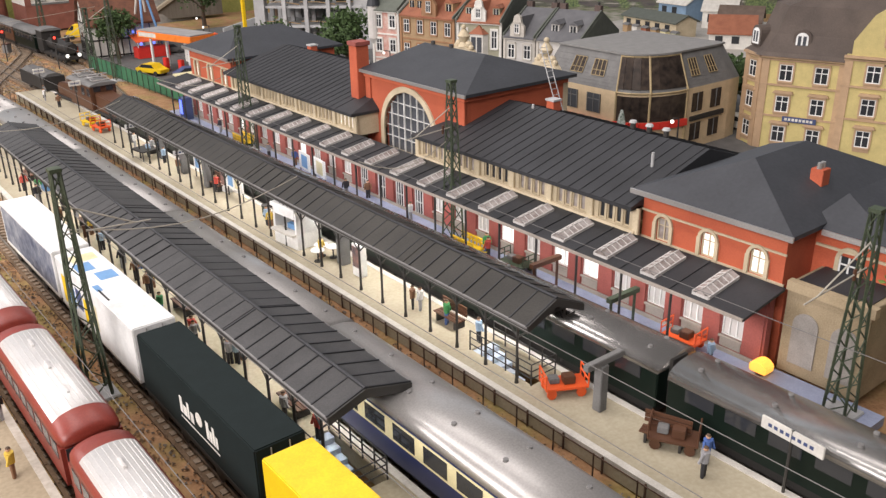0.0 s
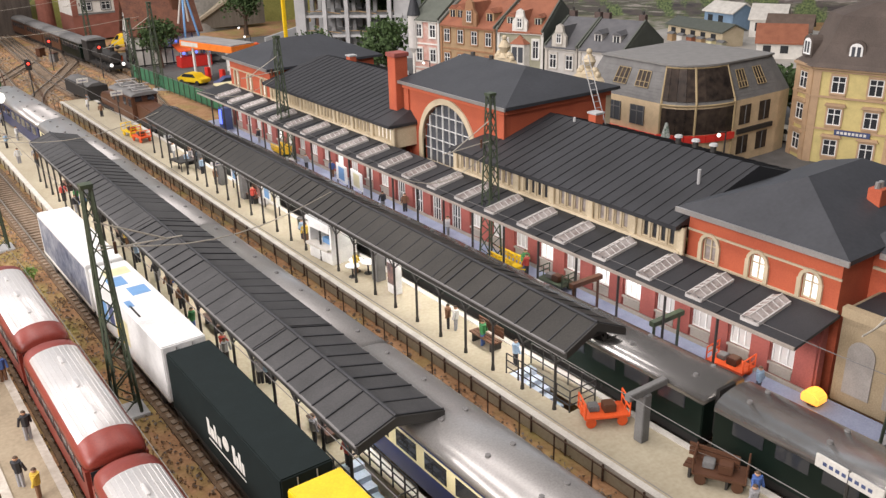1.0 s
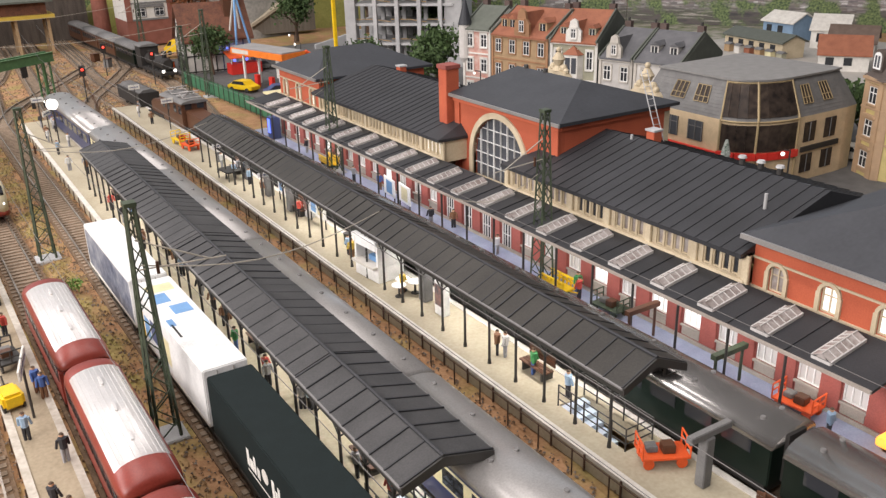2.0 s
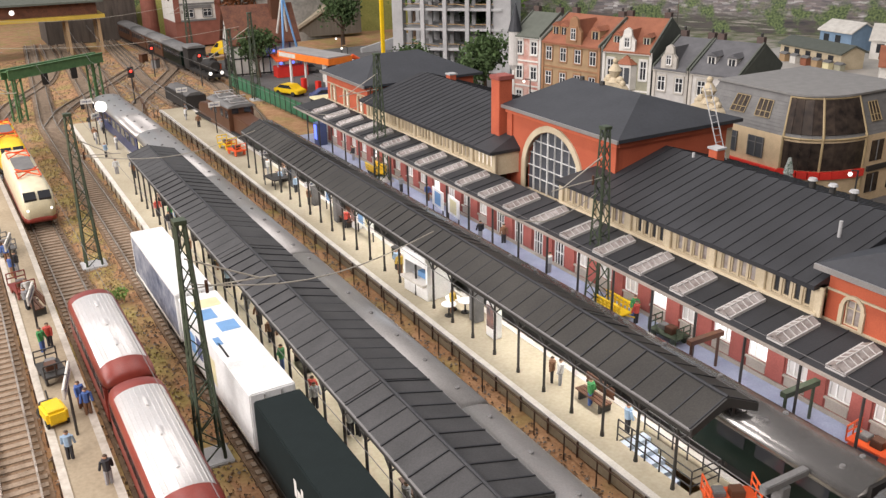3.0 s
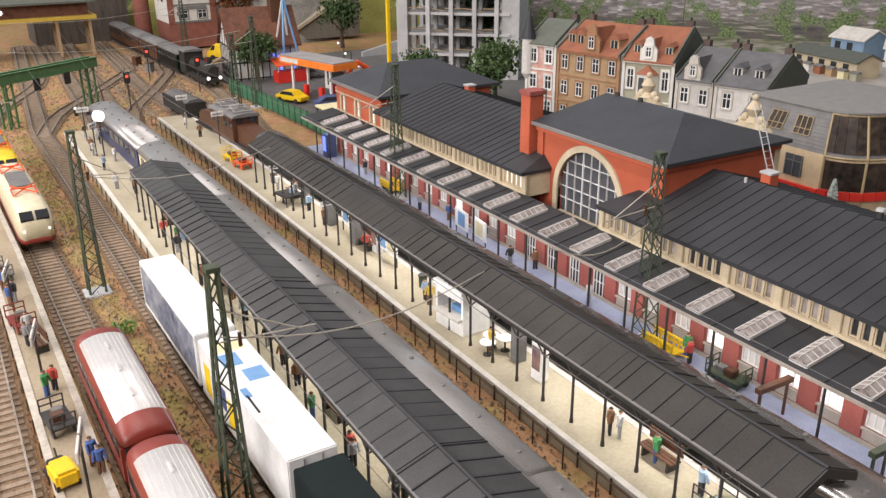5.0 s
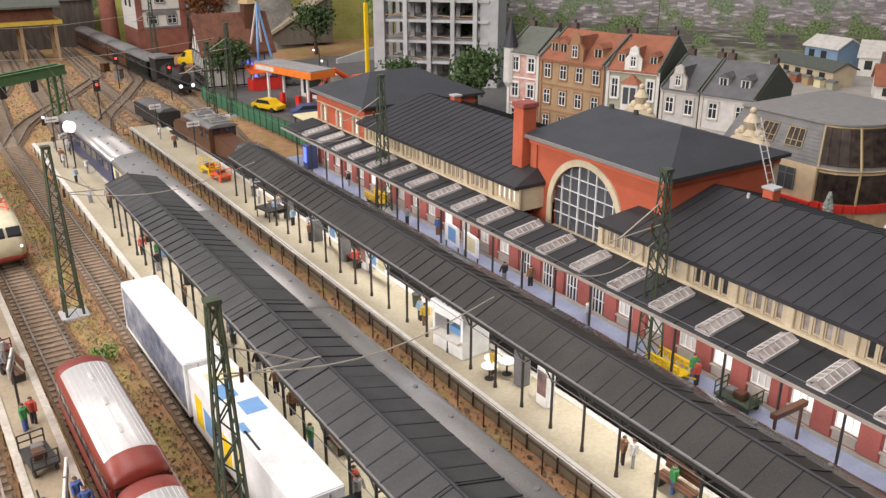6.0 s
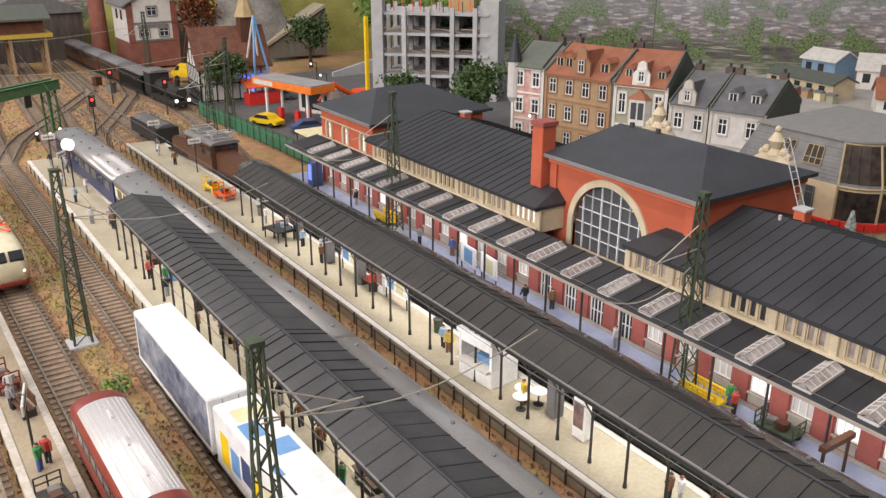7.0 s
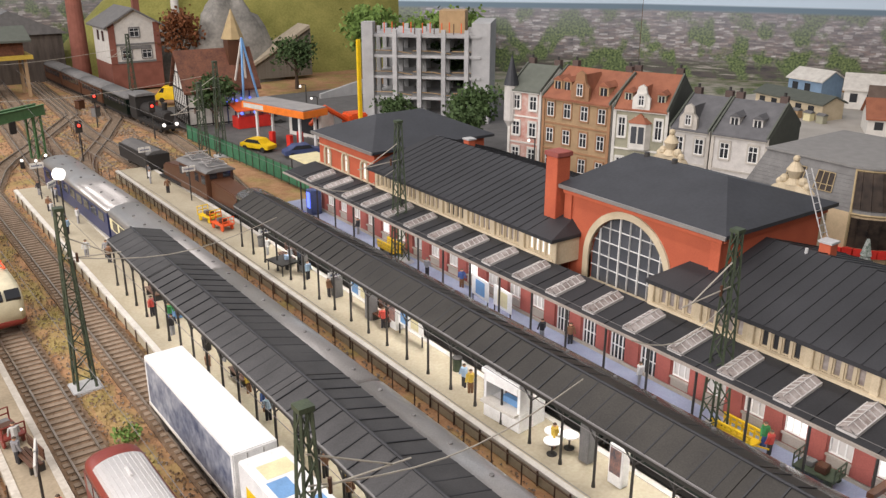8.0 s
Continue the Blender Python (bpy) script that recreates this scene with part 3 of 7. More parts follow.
# hall with the arched window
HX, HY0, HY1, HZ = 27.85, -6.0, 5.55, 8.75
bm = B()
yc, rad, spring = 0.35, 3.0, 4.95
arch = [(yc + rad * math.cos(math.pi * k / 24), spring + rad * math.sin(math.pi * k / 24)) for k in range(25)]
for (ya, za), (yb, zb) in zip(arch, arch[1:]):
    prism(bm, [(ya, za), (yb, zb), (yb, HZ), (ya, HZ)], "x", HX, HX + 0.5)
box(bm, HX, HY0, 0, HX + 0.5, yc - rad, HZ)
box(bm, HX, yc + rad, 0, HX + 0.5, HY1, HZ)
part("hall_front_wall", bm, BRICK, station)
bm = box(B(), HX + 0.5, HY0, 0, 37.0, HY0 + 0.5, HZ)
part("hall_side_wall", bm, BRICK, station)
part("hall_side_wall", box(B(), HX + 0.5, HY1 - 0.5, 0, 37.0, HY1, HZ), BRICK, station)
part("hall_rear_wall", box(B(), 37.0, HY0, 0, 37.5, HY1, HZ), SAND, station)
for ya, yb in ((HY0 - 0.06, HY0 + 0.55), (HY1 - 0.55, HY1 + 0.06)):
    part("corner_pier", box(B(), HX - 0.12, ya, 0, HX - 0.004, yb, HZ - 0.4), BRICK, station)
part("hall_cornice", box(B(), HX - 0.2, HY0 - 0.15, HZ - 0.35, HX - 0.003, HY1 + 0.15, HZ - 0.02), BRICK, station)
part("hall_cornice", box(B(), HX, HY0 - 0.2, HZ - 0.35, 37.3, HY0 - 0.003, HZ - 0.02), BRICK, station)
aw = part("arched_window", prism(B(), [(yc + (rad + 0.02) * math.cos(math.pi * k / 24), spring + (rad + 0.02) * math.sin(math.pi * k / 24)) for k in range(25)] + [(yc - rad, 3.4), (yc + rad, 3.4)], "x", HX + 0.28, HX + 0.32), GREYGLASS, station, "tall arched window with white glazing bars")
for k in range(-3, 4):
    y = yc + k * 0.78
    top_z = spring + math.sqrt(max(0.01, rad ** 2 - (y - yc) ** 2))
    wdt = 0.03 if k % 2 else 0.011
    part("glazing_bar", box(B(), HX + 0.14, y - wdt, 3.4, HX + 0.26, y + wdt, top_z), FRAMEWHITE, aw)
for z in (4.35, 5.15, 6.05, 6.95):
    h = rad if z < spring else math.sqrt(max(0.01, rad ** 2 - (z - spring) ** 2))
    part("glazing_bar", box(B(), HX + 0.15, yc - h, z - 0.015, HX + 0.25, yc + h, z + 0.015), FRAMEWHITE, aw)
bm = B()
for k in range(24):
    a, b = math.pi * k / 24, math.pi * (k + 1) / 24
    prism(bm, [(yc + r_ * math.cos(t_), spring + r_ * math.sin(t_)) for r_, t_ in ((rad, a), (rad + 0.42, a), (rad + 0.42, b), (rad, b))], "x", HX - 0.13, HX + 0.2)
for s in (-1, 1):
    y = yc + s * (rad + 0.21)
    box(bm, HX - 0.13, y - 0.21, 3.4, HX + 0.2, y + 0.21, spring)
part("arch_moulding", bm, SAND, station)
part("window_sill", box(B(), HX - 0.3, yc - rad - 0.3, 3.2, HX + 0.3, yc + rad + 0.3, 3.42), SAND, station)
hr, hxm = ridge_roof("hall_roof", 27.5, 37.9, -6.45, 5.95, 8.95, 10.45, 4.0, 1.3)
part("gutter", box(B(), 27.38, -6.5, 8.72, 27.5, 6.0, 8.93), TIN, station)
for y in (-1.2, 1.0):
    part("roof_vent", rod(B(), (hxm, y + 2.6, 10.3), (hxm, y + 2.6, 10.68), 0.2, 0.17, n=8), IRON, station)
ch = part("chimney", box(B(), 27.25, 5.9, 4.4, 28.35, 6.95, 10.6), BRICK, station, "tall red chimney stack", bevel=0.03)
part("chimney_cap", box(B(), 27.15, 5.8, 10.6, 28.45, 7.05, 10.9), BRICKDARK, ch, bevel=0.03)

# end pavilions
RIDGE0, RIDGE1 = 29.5, 34.2


def pavilion(y0, y1, ze, zr, windows):
    arch_z = ze - 1.5
    ops = []
    for i in range(windows):
        yc_ = y0 + (y1 - y0) * (i + 0.5) / windows
        ops.append((yc_ - 0.42, yc_ + 0.42, 4.42, arch_z + 0.3))
    wall_with_windows("pavilion_wall", FX + 0.55, y0, y1, 4.3, ze, ops, BRICK, station)
    for ya, yb, za, zb in ops:
        sash(FX + 0.55, ya, yb, za, zb, station, LIT if rng.random() < 0.6 else SKYGLASS, 1, SAND, 2)
        bm = B()
        ym = (ya + yb) / 2
        for k in range(10):
            a, b = math.pi * k / 10, math.pi * (k + 1) / 10
            prism(bm, [(ym + r_ * math.cos(t_), arch_z + r_ * math.sin(t_)) for r_, t_ in ((0.42, a), (0.58, a), (0.58, b), (0.42, b))], "x", FX + 0.42, FX + 0.55)
        for y in (ya - 0.2, yb):
            box(bm, FX + 0.42, y, 4.4, FX + 0.545, y + 0.2, arch_z)
        part("window_arch", bm, SAND, station)
    part("pavilion_side_wall", box(B(), FX + 0.95, y0, 0, 37.6, y0 + 0.4, ze), BRICK, station)
    part("pavilion_side_wall", box(B(), FX + 0.95, y1 - 0.4, 0, 37.6, y1, ze), BRICK, station)
    part("string_course", box(B(), FX + 0.44, y0 - 0.1, 4.22, FX + 0.546, y1 + 0.1, 4.42), SAND, station)
    part("string_course", box(B(), FX + 0.47, y0 - 0.06, ze - 1.06, FX + 0.545, y1 + 0.06, ze - 0.96), SAND, station)
    xa, xb, ya, yb, zz, ym = FX + 0.1, 38.4, y0 - 0.45, y1 + 0.45, ze + 0.1, (y0 + y1) / 2
    r = part("pavilion_roof", solid(B(), [(xa, ya, zz), (xb, ya, zz), (xb, yb, zz), (xa, yb, zz), (RIDGE0, ym, zr), (RIDGE1, ym, zr), (xa, ya, zz - 0.22), (xb, ya, zz - 0.22), (xb, yb, zz - 0.22), (xa, yb, zz - 0.22)], [(0, 1, 5, 4), (2, 3, 4, 5), (0, 4, 3), (1, 2, 5), (6, 7, 8, 9), (0, 6, 7, 1), (1, 7, 8, 2), (2, 8, 9, 3), (3, 9, 6, 0)]), SLATE, station)
    part("gutter", box(B(), FX - 0.02, y0 - 0.5, ze - 0.14, FX + 0.1, y1 + 0.5, ze + 0.1), TIN, station)
    return r


pavilion(-30.3, -22.2, 6.85, 8.85, 3)
pavilion(26.2, 35.6, 7.1, 9.1, 3)
bm = box(B(), 31.05, -29.0, 7.2, 31.75, -28.35, 8.5)
pc = part("chimney", bm, BRICK, station, bevel=0.02)
part("chimney_pot", rod(B(), (31.25, -28.67, 8.5), (31.25, -28.67, 8.8), 0.14, 0.11, n=8), TIN, pc)
part("chimney_pot", rod(B(), (31.55, -28.67, 8.5), (31.55, -28.67, 8.8), 0.14, 0.11, n=8), TIN, pc)

# short side wing beyond the end pavilion
part("wing_wall", box(B(), 28.75, -34.0, 0, 37.0, -30.31, 6.6), BRICK, station)
part("wing_roof", solid(B(), [(28.3, -34.4, 6.75), (37.4, -34.4, 6.75), (37.4, -29.9, 6.75), (28.3, -29.9, 6.75), (30.6, -30.6, 7.9), (35.2, -30.6, 7.9)], [(0, 1, 5, 4), (0, 4, 3), (1, 2, 5), (2, 3, 4, 5), (0, 1, 2, 3)]), SLATE, station)
part("gutter", box(B(), 28.2, -34.45, 6.5, 28.3, -30.8, 6.74), TIN, station)
part("string_course", box(B(), 28.64, -34.05, 5.78, 28.745, -30.4, 5.9), SAND, station)
ww = part("window", box(B(), 28.70, -32.5, 4.5, 28.745, -31.6, 5.6), DARKGLASS, station)
fr = B()
for y_ in (-32.5, -32.09, -31.68):
    box(fr, 28.66, y_, 4.5, 28.698, y_ + 0.08, 5.6)
box(fr, 28.665, -32.5, 5.2, 28.695, -31.6, 5.27)
part("window_frame", fr, FRAMEWHITE, ww)
arc_ = B()
for k in range(10):
    a, b = math.pi * k / 10, math.pi * (k + 1) / 10
    prism(arc_, [(-32.05 + r_ * math.cos(t_), 5.45 + r_ * math.sin(t_)) for r_, t_ in ((0.45, a), (0.64, a), (0.64, b), (0.45, b))], "x", 28.62, 28.74)
for y_ in (-32.69, -31.6):
    box(arc_, 28.62, y_, 4.45, 28.742, y_ + 0.19, 5.45)
part("window_arch", arc_, SAND, station)

# ---- trains ----
def wheelset(bm, y, x=0, gauge=0.74, r=0.46):
    for s in (-1, 1):
        rod(bm, (x + s * gauge - 0.07, y, r + 0.32), (x + s * gauge + 0.07, y, r + 0.32), r, n=14)
    rod(bm, (x - gauge, y, r + 0.32), (x + gauge, y, r + 0.32), 0.08)
    return bm


def place_on(points, ya, yb):
    xa, xb = polyline_x(points, ya), polyline_x(points, yb)
    return ((xa + xb) / 2, (ya + yb) / 2, math.degrees(math.atan2(-(xb - xa), yb - ya)))


def roof_arc(w, zs, zt, n=10):
    return [(-w * math.cos(math.pi * k / n), zs + (zt - zs) * math.sin(math.pi * k / n) ** 0.8) for k in range(n + 1)]


def coach(label, points, ya, yb, side, roof, w=1.42, zs=3.1, zt=3.8, band=None, windows=9, glass=DARKGLASS, vents=True, group="coaches", name="passenger_coach", shift=0.0):
    x, y, rz = place_on(points, ya, yb)
    x += shift
    L = (yb - ya) / 2 - 0.12
    top = thing(name, label, "coach", (x, y, 0), rz, group)
    body = part("body", prism(B(), [(-w, 1.05), (-w, zs), (w, zs), (w, 1.05)], "y", -L, L), side, top, bevel=0.04)
    rf = part("roof", prism(B(), roof_arc(w + 0.05, zs, zt, 16), "y", -L - 0.02, L + 0.02), roof, top, smooth=True)
    if band:
        for s in (-1, 1):
            part("window_band", box(B(), s * w - 0.012, -L + 0.1, 2.0, s * w + 0.012, L - 0.1, 2.95), band, top)
    step = 2 * (L - 0.6) / windows
    for s in (-1, 1):
        for i in range(windows):
            yy = -L + 0.6 + step * (i + 0.5)
            part("window", box(B(), s * w - 0.025, yy - step * 0.36, 2.12, s * w + 0.025, yy + step * 0.36, 2.85), glass, top)
    part("underframe", box(B(), -1.1, -L + 0.2, 0.62, 1.1, L - 0.2, 1.05), CHASSIS, top)
    for yb_ in (-L * 0.68, L * 0.68):
        bg = B()
        for d in (-0.85, 0.85):
            wheelset(bg, yb_ + d)
        box(bg, -1.0, yb_ - 1.4, 0.6, 1.0, yb_ + 1.4, 0.9)
        part("bogie", bg, CHASSIS, top)
    if vents:
        for i in range(7):
            yy = -L + 1.0 + (2 * L - 2.0) * i / 6
            for s in (-1, 1):
                v = rod(B(), (s * 0.55, yy, zt - 0.2), (s * 0.55, yy, zt + 0.03), 0.13, 0.10, n=8)
                part("roof_vent", v, DARKTIN, top)
    for s in (-1, 1):
        part("gangway", box(B(), -0.5, s * L - (0 if s > 0 else 0.16), 1.1, 0.5, s * L + (0.16 if s > 0 else 0), 3.15), CHASSIS, top)
    return top


# blue and cream coaches with worn grey roofs
for ya, yb, roof, side, band in ((-56.6, -38.0, TIN, BLUE, CREAM), (-37.8, -19.3, TIN, BLUE, CREAM), (-19.1, -0.6, TIN, BLUE, CREAM), (-0.4, 17.2, TIN, BLUE, CREAM), (17.4, 34.8, TIN, BLUE, CREAM), (35.1, 54.5, TIN, BLUE, None)):
    coach("blue coach with cream window band and grey metal roof" if band else "dark blue coach with a dull grey roof", T_SILVER, ya, yb, side, roof, zt=3.78, band=band, group="blue express coaches")
# green coaches
for ya, yb in ((-74.5, -52.5), (-52.2, -30.4), (-30.1, -7.9), (-7.7, 14.3), (14.5, 34.6)):
    coach("bottle-green coach with a bright grey metal roof", T_GREEN, ya, yb, GREENCOACH, COACHTIN, w=1.24, zs=2.72, zt=3.38, shift=-0.15, group="green coaches", windows=11)
# red railcars
def rounded_roof(w, zs, zt, L):
    bm, rings = B(), []
    for y, k in ((-L, 0.5), (-L + 0.12, 0.76), (-L + 0.4, 0.92), (-L + 0.95, 1.0), (L - 0.95, 1.0), (L - 0.4, 0.92), (L - 0.12, 0.76), (L, 0.5)):
        rings.append([bm.verts.new((x * (0.6 + 0.4 * k), y, zs + (z - zs) * k)) for x, z in roof_arc(w, zs, zt, 14)])
    for r, q in zip(rings, rings[1:]):
        for i in range(len(r) - 1):
            bm.faces.new([r[i], r[i + 1], q[i + 1], q[i]])
        bm.faces.new([r[-1], r[0], q[0], q[-1]])
    bm.faces.new(rings[0])
    bm.faces.new(rings[-1])
    return bm


def railcar(ya, yb):
    x, y, rz = place_on(T_RED, ya, yb)
    L, w, zs, zt = (yb - ya) / 2 - 0.1, 1.15, 2.75, 3.45
    top = thing("red_railcar", "maroon railbus with a ribbed silver roof on the track", "railcar", (x + 0.03, y, 0), rz, "red railcars")
    part("body", prism(B(), [(-w, 0.85), (-w, zs), (w, zs), (w, 0.85)], "y", -L, L), MAROON, top, bevel=0.16)
    ends = part("roof_end", rounded_roof(w + 0.03, zs - 0.05, zt, L - 0.02), MAROON, top, smooth=True)
    part("roof", prism(B(), roof_arc(w - 0.06, zs + 0.12, zt + 0.025), "y", -L + 1.25, L - 1.25), SILVER, top, smooth=True)
    for k in range(3, 14):
        a = math.pi * k / 16
        xx, zz = -(w - 0.06) * math.cos(a), zs + 0.12 + (zt + 0.025 - zs - 0.12) * math.sin(a) ** 0.8
        part("roof_rib", box(B(), xx - 0.012, -L + 1.3, zz - 0.02, xx + 0.012, L - 1.3, zz + 0.008), SILVER, top)
    for yy in (-2.4, 0.0, 2.4):
        part("roof_vent", box(B(), -0.06, yy - 0.35, zt, 0.06, yy + 0.35, zt + 0.1), SILVER, top, bevel=0.02)
    for s in (-1, 1):
        for i in range(9):
            yy = -L + 1.0 + (2 * L - 2.0) * i / 8
            part("window", box(B(), s * w - 0.02, yy - 0.4, 1.95, s * w + 0.02, yy + 0.4, 2.6), DARKGLASS, top)
        part("windscreen", box(B(), -w + 0.16, s * L - 0.03, 1.95, w - 0.16, s * L + 0.03, 2.62), DARKGLASS, top)
        part("buffer_beam", box(B(), -0.95, s * L - 0.12, 0.6, 0.95, s * L + 0.12, 0.95), CHASSIS, top)
    bg = B()
    for yy in (-L * 0.62, L * 0.62):
        wheelset(bg, yy)
    box(bg, -0.9, -L + 0.4, 0.45, 0.9, L - 0.4, 0.85)
    part("underframe", bg, CHASSIS, top)


for ya in (-52.1, -41.3, -30.5, -19.6, -8.75):
    railcar(ya, ya + 10.5)


# container wagons
def container_wagon(ya, yb, colour, label, deco=None):
    x, y, rz = place_on(T_BOX, ya, yb)
    L, w = (yb - ya) / 2 - 0.1, 0.98
    wag = thing("flat_wagon", "black flat wagon carrying a swap body", "wagon", (x, y, 0), rz, "container wagons")
    part("wagon_frame", box(B(), -0.9, -L, 0.85, 0.9, L, 1.15), CHASSIS, wag, bevel=0.03)
    for yy in (-L * 0.7, -L * 0.3, L * 0.3, L * 0.7):
        part("axle", wheelset(B(), yy), CHASSIS, wag)
    bx = thing("container", label, "container", (x, y, 1.17), rz, "containers")
    part("container_body", box(B(), -w, -L + 0.05, 0, w, L - 0.05, 2.72), colour, bx, bevel=0.05)
    part("bottom_rail", box(B(), -w - 0.012, -L + 0.06, 0.02, w + 0.012, L - 0.06, 0.16), CURB if colour is WHITEBOX else CHASSIS, bx)
    for s in (-1, 1):
        for k in (0.18, -0.18):
            part("door_bar", rod(B(), (k * 2, s * (L - 0.03), 0.2), (k * 2, s * (L - 0.03), 2.6), 0.025), TIN, bx)
    return bx, w, L


b1, w, L = container_wagon(-3.1, 7.9, WHITEBOX, "white container with a faded dark blue picture side")
part("printed_picture", box(B(), -w - 0.006, -L + 0.3, 0.25, -w + 0.004, L - 0.3, 2.5), surface("faded_blue_print", (0.05, 0.07, 0.13), (0.42, 0.44, 0.48), scale=0.7, rough=0.5, bump=0.0, fine=3), b1, "faded blue and white printed picture")
b2, w, L = container_wagon(-14.5, -3.3, WHITEBOX, "white container with blue and yellow printed shapes")
for (ya, yb, xa, xb, m) in ((2.2, 3.4, -0.75, 0.1, SKYBLUE), (0.6, 1.7, -0.2, 0.7, SKYBLUE), (-0.6, 0.2, -0.8, -0.5, SKYBLUE), (3.6, 4.6, -0.6, 0.7, CREAM), (-1.9, -0.4, -0.74, -0.64, CHASSIS)):
    part("printed_patch", box(B(), xa, ya, 2.715, xb, yb, 2.728), m, b2)
for k, m in enumerate((YELLOW, SKYBLUE, NAVYPRINT, YELLOW, CREAM)):
    part("printed_patch", box(B(), -w - 0.006, L - 1.6 - k * 1.1, 0.4 + 0.2 * (k % 3), -w + 0.004, L - 0.7 - k * 1.1, 1.9 - 0.2 * (k % 2)), m, b2)
b3, w, L = container_wagon(-25.8, -14.7, BLACKBOX, "black-green container with pale lettering on its side")
for x0, x1, z0, z1 in ((-1.5, -1.25, 1.0, 1.75), (-1.2, -0.85, 1.0, 1.45), (-0.8, -0.6, 1.0, 1.75), (-0.5, -0.2, 1.0, 1.45), (0.95, 1.2, 1.0, 1.8), (1.25, 1.45, 1.0, 1.5), (1.5, 1.7, 1.0, 1.8), (1.75, 1.95, 1.0, 1.5), (-1.5, 2.0, 0.75, 0.82)):
    part("lettering_bar", box(B(), -w - 0.006, -x1 - 0.3, z0, -w + 0.004, -x0 - 0.3, z1), PLASTER, b3)
part("round_emblem", rod(B(), (-w - 0.008, -0.62, 1.5), (-w + 0.004, -0.62, 1.5), 0.3, n=16), CURB, b3)
b4, w, L = container_wagon(-37.0, -26.0, YELLOW, "bright yellow container with a red emblem")
part("emblem", box(B(), -w - 0.006, 0.5, 0.8, -w + 0.004, 2.6, 1.5), RED, b4)


PALEWIRE = tone("weathered_pale_wire", (0.40, 0.37, 0.31), rough=0.6)


# lattice masts
def mast(x, y, z, h, label="dark green lattice catenary mast on a concrete foot", w0=0.95, w1=0.34, arm=None):
    top = thing("catenary_mast", label, "mast", (x, y, z), 0, "catenary masts")
    part("concrete_foot", box(B(), -0.8, -0.75, -0.2, 0.8, 0.75, 0.14), CONCRETE, top, bevel=0.04)
    corners = [(-1, -1), (1, -1), (1, 1), (-1, 1)]
    for cx, cy in corners:
        bm = B()
        rod(bm, (cx * w0 / 2, cy * w0 / 2, 0.1), (cx * w1 / 2, cy * w1 / 2, h), 0.075, 0.06, n=4)
        part("corner_angle", bm, MASTGREEN, top)
    n = 13
    for side in range(4):
        (ax, ay), (bx_, by_) = corners[side], corners[(side + 1) % 4]
        for k in range(n):
            za, zb = 0.1 + (h - 0.1) * k / n, 0.1 + (h - 0.1) * (k + 1) / n
            wa, wb = w0 + (w1 - w0) * k / n, w0 + (w1 - w0) * (k + 1) / n
            p, q = (ax * wa / 2, ay * wa / 2, za), (bx_ * wb / 2, by_ * wb / 2, zb)
            if k % 2:
                p, q = (bx_ * wa / 2, by_ * wa / 2, za), (ax * wb / 2, ay * wb / 2, zb)
            part("lacing_bar", rod(B(), p, q, 0.035, n=4), MASTGREEN, top)
    part("mast_cap", box(B(), -w1 / 2 - 0.08, -w1 / 2 - 0.08, h - 0.05, w1 / 2 + 0.08, w1 / 2 + 0.08, h + 0.12), MASTGREEN, top)
    if arm:
        bm = B()
        rod(bm, (0, 0, h * 0.74), (arm, 0, h * 0.72), 0.035)
        rod(bm, (0, 0, h * 0.86), (arm * 0.8, 0, h * 0.725), 0.035)
        part("cantilever_arm", bm, PALEWIRE, top)
        part("insulator", rod(B(), (arm * 0.2, 0, h * 0.71), (arm * 0.2, 0, h * 0.76), 0.07, n=8), BROWN, top)
    return top


mast(0.8, -12.1, 0, 10.8, arm=3.6)
mast(0.0, 13.6, 0, 10.2, arm=2.8)
mast(24.0, 18.9, 0.45, 10.6, arm=-3.4)
mast(23.8, -9.6, 0.45, 10.4, arm=-3.4)
mast(24.6, -34.6, 0.4, 9.2, arm=-4.5)
mast(-4.0, 40, 0, 10.2, arm=2.8)
mast(21.0, 50, 0, 10.0, arm=-3)
mast(26.6, 60, 0, 10.5, arm=-3)
mast(27.2, 94, 0, 10.5, arm=-3)
mast(-3.5, 66, 0, 10.5, arm=3)

# ---- rear scenery ----
def hill(name, cx, cy, rx, ry, h, material, label):
    bm, n, m = B(), 36, 10
    rings = []
    for j in range(m + 1):
        f = j / m
        ring = []
        for i in range(n):
            a = 2 * math.pi * i / n
            k = 1 + 0.22 * noise.noise(Vector((math.cos(a) * 1.7 + cx, math.sin(a) * 1.7, f * 2)))
            z = h * math.sin(f * math.pi / 2) * (1 + 0.25 * noise.noise(Vector((a * 1.5, f * 3, cy))))
            ring.append(bm.verts.new((cx + rx * (1 - f) ** 0.8 * k * math.cos(a), cy + ry * (1 - f) ** 0.8 * k * math.sin(a), z - 0.5)))
        rings.append(ring)
    for r, s in zip(rings, rings[1:]):
        for i in range(n):
            bm.faces.new([r[i], r[(i + 1) % n], s[(i + 1) % n], s[i]])
    return tagged(part(name, bm, material, smooth=True), label, "hill", kind="structure")


HILLGRASS = surface("meadow_green", (0.14, 0.14, 0.03), (0.27, 0.25, 0.07), scale=0.25, rough=0.95, bump=0.5, fine=3)
hill("grassy_hill", 80, 148, 52, 33, 32, HILLGRASS, "grassy yellow-green hillside of the layout")
hill("rock_outcrop", 64, 150, 20, 26, 27, ROCK, "grey rock outcrop in the hillside")

